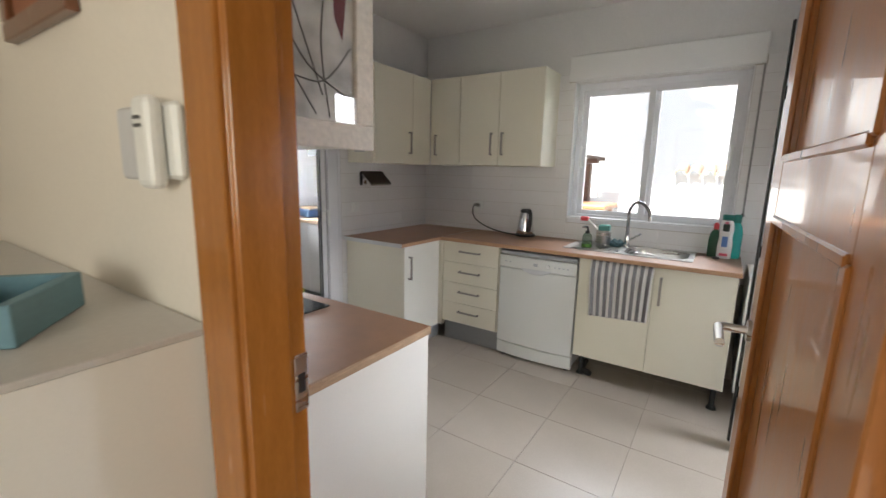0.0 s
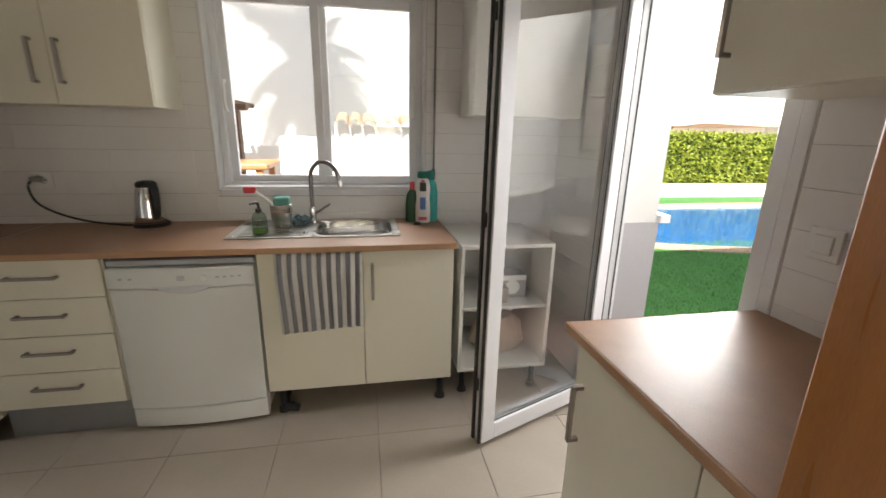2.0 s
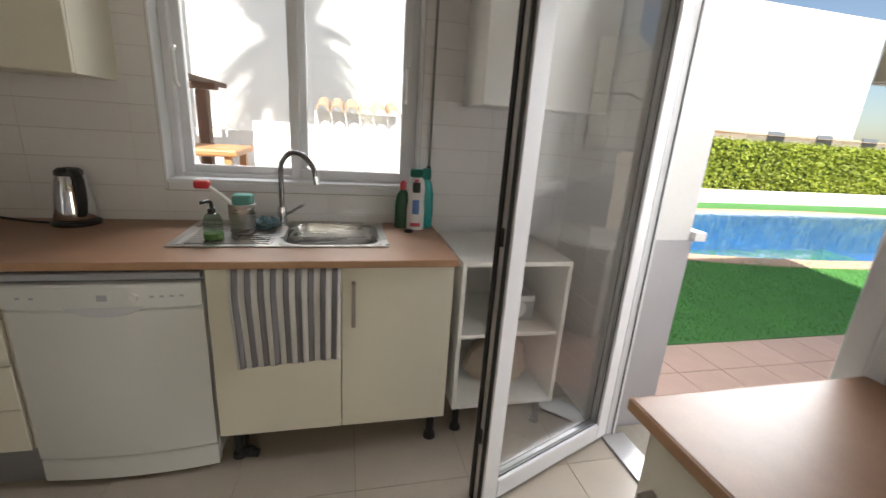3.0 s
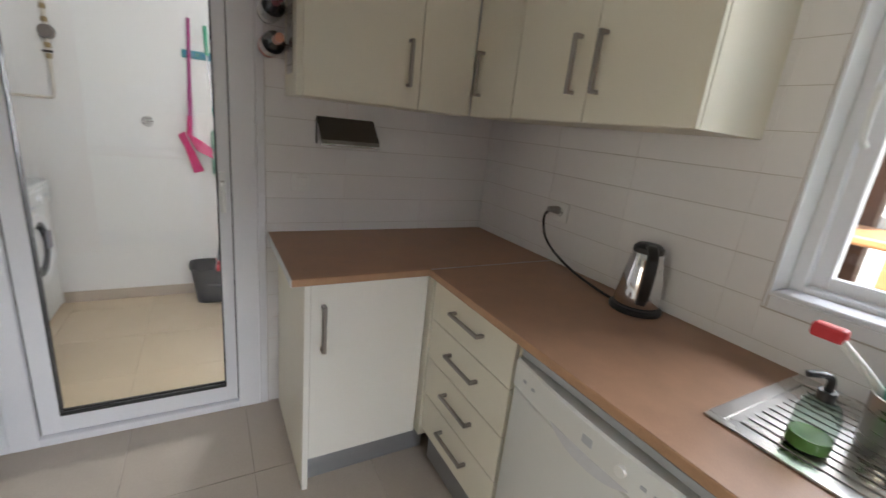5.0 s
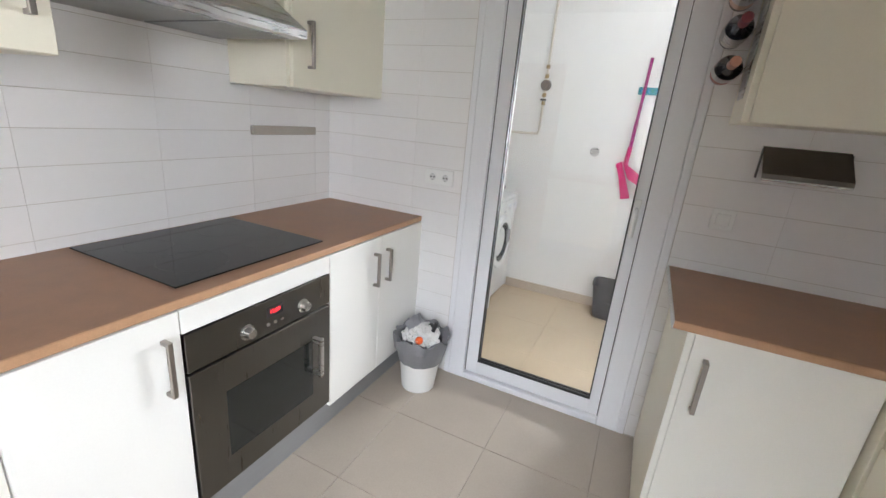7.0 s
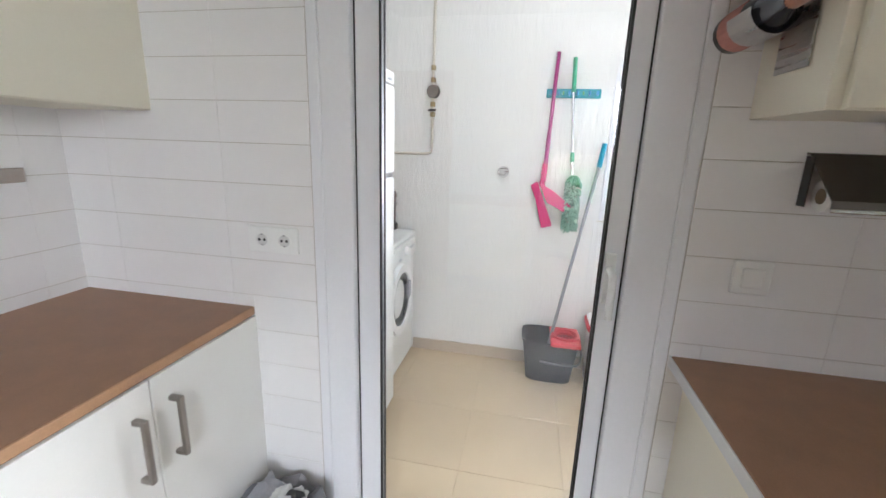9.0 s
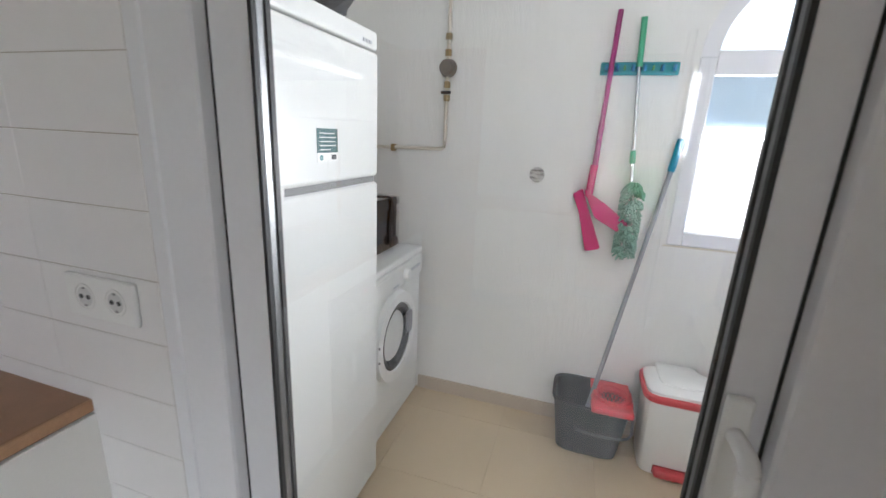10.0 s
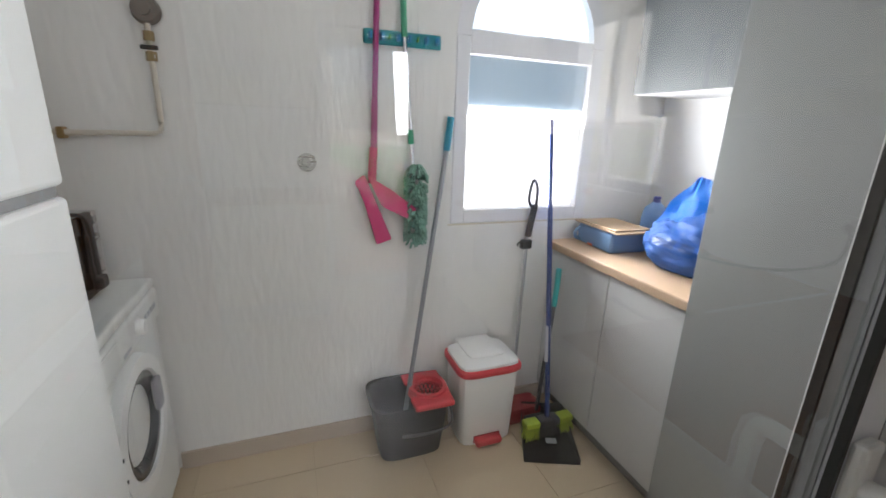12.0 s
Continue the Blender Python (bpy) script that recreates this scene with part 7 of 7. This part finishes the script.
part("post", bx(B(), -1.44, -1.32, 7.6, 7.74, -0.06, 1.62, 0.004), DARKW, pg)
part("post", bx(B(), -4.0, -3.86, 7.6, 7.74, -0.06, 1.62, 0.004), DARKW, pg)
part("beam", bx(B(), -4.2, -1.22, 7.6, 7.74, 1.625, 1.70, 0.004), DARKW, pg)
for i in range(8):
    part("rafter", bx(B(), -4.0 + 0.36 * i, -3.95 + 0.36 * i, 7.2, 9.0, 1.705, 1.77, 0.003), DARKW, pg)
tbw = thing("garden_table", "orange-brown wooden garden table near the window", "table", pose(-1.80, 6.9, -0.022))
OW = mat("oiled_orange_wood", (0.42, 0.20, 0.08), 0.5, spread=0.2, scale=8, stretch=(1, 8, 8))
part("tabletop", bx(B(), -0.5, 1.0, -0.35, 0.45, 0.99, 1.06, 0.02, 2), OW, tbw)
for x in (-0.4, 0.9):
    for y in (-0.28, 0.38):
        part("leg", bx(B(), x - 0.035, x + 0.035, y - 0.035, y + 0.035, 0, 0.99, 0.004), OW, tbw)

# palm that throws its shadow on the neighbouring wall
pl = thing("palm_tree", "tall palm with feathery drooping fronds", "palm tree", pose(-1.72, 5.4, -0.06))
bm = B()
tube(bm, curve_pts([(0, 0, 0), (0.06, 0.02, 2.0), (0.0, 0.0, 4.4), (0.05, 0.0, 8.1)], 6), 0.16, 12)
part("trunk", bm, mat("palm_bark", (0.16, 0.11, 0.07), 0.9, spread=0.3, scale=14, bump=0.02, bscale=18), pl, smooth=True)
vv_, ff_ = [], []
for f in range(50):
    az = f * 2.39996
    el = rg2.uniform(-0.9, 1.15)
    base = Vector((0.05, 0, 8.1 + 0.15 * math.sin(el)))
    ln = rg2.uniform(1.25, 1.95)
    prev = base
    for s in range(34):
        t = s / 33
        p = base + Vector((math.cos(az) * ln * t * math.cos(el * (1 - t * 0.4)), math.sin(az) * ln * t * math.cos(el * (1 - t * 0.4)), ln * (t * math.sin(el) - 0.75 * t * t)))
        dv = (p - prev) if s else Vector((math.cos(az), math.sin(az), 0.3))
        dv.normalize()
        side_ = dv.cross(Vector((0, 0, 1)))
        if side_.length < 0.1:
            side_ = Vector((1, 0, 0))
        side_.normalize()
        for sg in (-1, 1):
            L = 0.36 * (1 - 0.6 * t) * (0.5 + min(1, t * 5) * 0.5)
            tip = p + side_ * sg * L + dv * L * 0.6 - Vector((0, 0, L * 0.35))
            k = len(vv_)
            vv_ += [tuple(p - dv * 0.025), tuple(p + dv * 0.025), tuple(tip)]
            ff_.append((k, k + 1, k + 2))
        if s:
            k = len(vv_)
            vv_ += [tuple(prev - side_ * 0.012), tuple(prev + side_ * 0.012), tuple(p + side_ * 0.01), tuple(p - side_ * 0.01)]
            ff_.append((k, k + 1, k + 2, k + 3))
        prev = p
me = bpy.data.meshes.new("crown")
me.from_pydata(vv_, [], ff_)
me.materials.append(mat("palm_leaf", (0.07, 0.10, 0.03), 0.6, spread=0.3))
cr_ = new("crown", me)
cr_.parent = pl
cr_["kind"] = "stuff"


# ---- tiles of walls and floors, piece by piece ----
MESHES = {}


def tile_mesh(name, w, h, d, material, bevel):
    key = (name, round(w, 3), round(h, 3), d)
    if key not in MESHES:
        me = bpy.data.meshes.new(name)
        b = bevel
        v = [(0, 0, 0), (w, 0, 0), (w, h, 0), (0, h, 0), (0, 0, d - b), (w, 0, d - b), (w, h, d - b), (0, h, d - b), (b, b, d), (w - b, b, d), (w - b, h - b, d), (b, h - b, d)]
        f = [(0, 1, 5, 4), (1, 2, 6, 5), (2, 3, 7, 6), (3, 0, 4, 7), (4, 5, 9, 8), (5, 6, 10, 9), (6, 7, 11, 10), (7, 4, 8, 11), (8, 9, 10, 11)]
        me.from_pydata(v, [], f)
        me.materials.append(material)
        MESHES[key] = me
    return MESHES[key]


def lay(name, parent, m, u0, u1, v0, v1, pu, pv, ou, ov, gap, d, material, holes=(), bevel=0.0008, joint=None):
    """Rows of tiles on the local x-y plane of m, cut at the borders and round the holes."""
    joint = (0.45 if material == WALLTILE else 1.0) if joint is None else joint
    def cuts(a, b, p, o, extra):
        k = math.floor((a - o) / p)
        c = [a]
        x = o + (k + 1) * p
        while x < b - 0.004:
            if x > a + 0.004:
                c.append(x)
            x += p
        c.append(b)
        return c
    eu = cuts(u0, u1, pu, ou, ())
    ev = cuts(v0, v1, pv, ov, ())
    for a, b in zip(eu, eu[1:]):
        for c, e in zip(ev, ev[1:]):
            pieces = [(a, b, c, e)]
            for hx0, hx1, hz0, hz1 in holes:
                nxt = []
                for (p, q, r, s) in pieces:
                    if q <= hx0 or p >= hx1 or s <= hz0 or r >= hz1:
                        nxt.append((p, q, r, s))
                        continue
                    if p < hx0:
                        nxt.append((p, hx0, r, s))
                    if q > hx1:
                        nxt.append((hx1, q, r, s))
                    m0, m1 = max(p, hx0), min(q, hx1)
                    if r < hz0:
                        nxt.append((m0, m1, r, hz0))
                    if s > hz1:
                        nxt.append((m0, m1, hz1, s))
                pieces = nxt
            for (p, q, r, s) in pieces:
                w, h = q - p - gap * joint, s - r - gap
                if w < 0.015 or h < 0.012:
                    continue
                ob = new(name, tile_mesh(name + material.name, w, h, d, material, bevel))
                ob.parent = parent
                ob.matrix_local = m @ Matrix.Translation((p + gap * joint / 2, r + gap / 2, 0))


TP, TU, TO = 0.1165, 0.409, 1.056
ZT = TO + 10 * TP
GT = 0.0017
TH = T - 0.002
# grout beds, then tiles
for nm, b in (("grout_north", (XW, WX0 - 0.001, YN - 0.0102, YN - 0.0002, 0, ZT)), ("grout_north", (WX1 + 0.001, XE, YN - 0.0102, YN - 0.0002, 0, ZT)), ("grout_north", (WX0 - 0.001, WX1 + 0.001, YN - 0.0102, YN - 0.0002, 0, WZ0 - 0.001)),
              ("grout_west", (XW + 0.0002, XW + 0.0102, YS, LD0 - 0.001, 0, ZT)), ("grout_west", (XW + 0.0002, XW + 0.0102, LD1 + 0.001, YN - 0.003, 0, ZT)), ("grout_west", (XW + 0.0002, XW + 0.0102, LD0 - 0.001, LD1 + 0.001, LDZ + 0.001, ZT)),
              ("grout_south", (XW + 0.003, DX0 - 0.13, YS + 0.0002, YS + 0.0102, 0, ZT)), ("grout_east", (XE - 0.0102, XE - 0.0002, YS, ED0 - 0.001, 0, ZT)), ("grout_east", (XE - 0.0102, XE - 0.0002, ED1 + 0.001, YN - 0.003, 0, ZT))):
    par = {"grout_north": wall_n, "grout_west": wall_w, "grout_south": wall_s, "grout_east": wall_e}[nm]
    box_part("grout", par, GROUT, *b)
MN = Matrix(((1, 0, 0, 0), (0, 0, -1, YN - 0.002), (0, 1, 0, 0), (0, 0, 0, 1)))
lay("tile", wall_n, MN, XW + 0.003, XE - 0.003, 0.70, ZT, TU, TP, -1.085, TO, GT, TH, WALLTILE, [(WX0 - 0.012, WX1 + 0.012, WZ0 - 0.042, ZT + 1), (WX0 - 0.06, WX1 + 0.07, WZ1, ZT + 1)])
MW = Matrix(((0, 0, 1, XW + 0.002), (1, 0, 0, 0), (0, 1, 0, 0), (0, 0, 0, 1)))
lay("tile", wall_w, MW, YS + 0.003, YN - 0.012, 0.0, ZT, TU, TP, 1.718, TO, GT, TH, WALLTILE, [(LD0 - 0.036, LD1 + 0.036, -1, LDZ + 0.036), (3.08, 5, -1, 0.86), (0, 1.79, -1, 0.86)])
MS = Matrix(((-1, 0, 0, 0), (0, 0, 1, YS + 0.002), (0, 1, 0, 0), (0, 0, 0, 1)))
lay("tile", wall_s, MS, -(DX0 - 0.15), -(XW + 0.012), 0.70, ZT, 0.4255, TP, 1.061, TO, GT, TH, WALLTILE)
ME_ = Matrix(((0, 0, -1, XE - 0.002), (-1, 0, 0, 0), (0, 1, 0, 0), (0, 0, 0, 1)))
lay("tile", wall_e, ME_, -(YN - 0.012), -(YS + 0.02), 0.0, ZT, TU, TP, -2.63, TO, GT, TH, WALLTILE, [(-(ED1 + 0.035), -(ED0 - 0.05), -1, ZT + 1), (-2.6, 0, -1, 0.86)])
I4 = Matrix.Translation((0, 0, -0.008))
lay("tile", floor_k, I4, XW, XE + 0.0, YS - 0.11, YN, 0.4615, 0.4615, 0.728, 3.36, 0.0024, 0.008, FLOORTILE, [], 0.0008)
lay("tile", floor_l, I4, LX, XW - 0.022, LYS, YN, 0.4615, 0.4575, -2.51, 2.40, 0.0016, 0.008, LFLOORTILE, [], 0.0008)
lay("tile", pv, Matrix.Translation((0, 0, -0.024)), 1.75, 5.4, 2.2, 4.30, 0.33, 0.33, 0, 4.30, 0.005, 0.008, PAVE, [], 0.001)
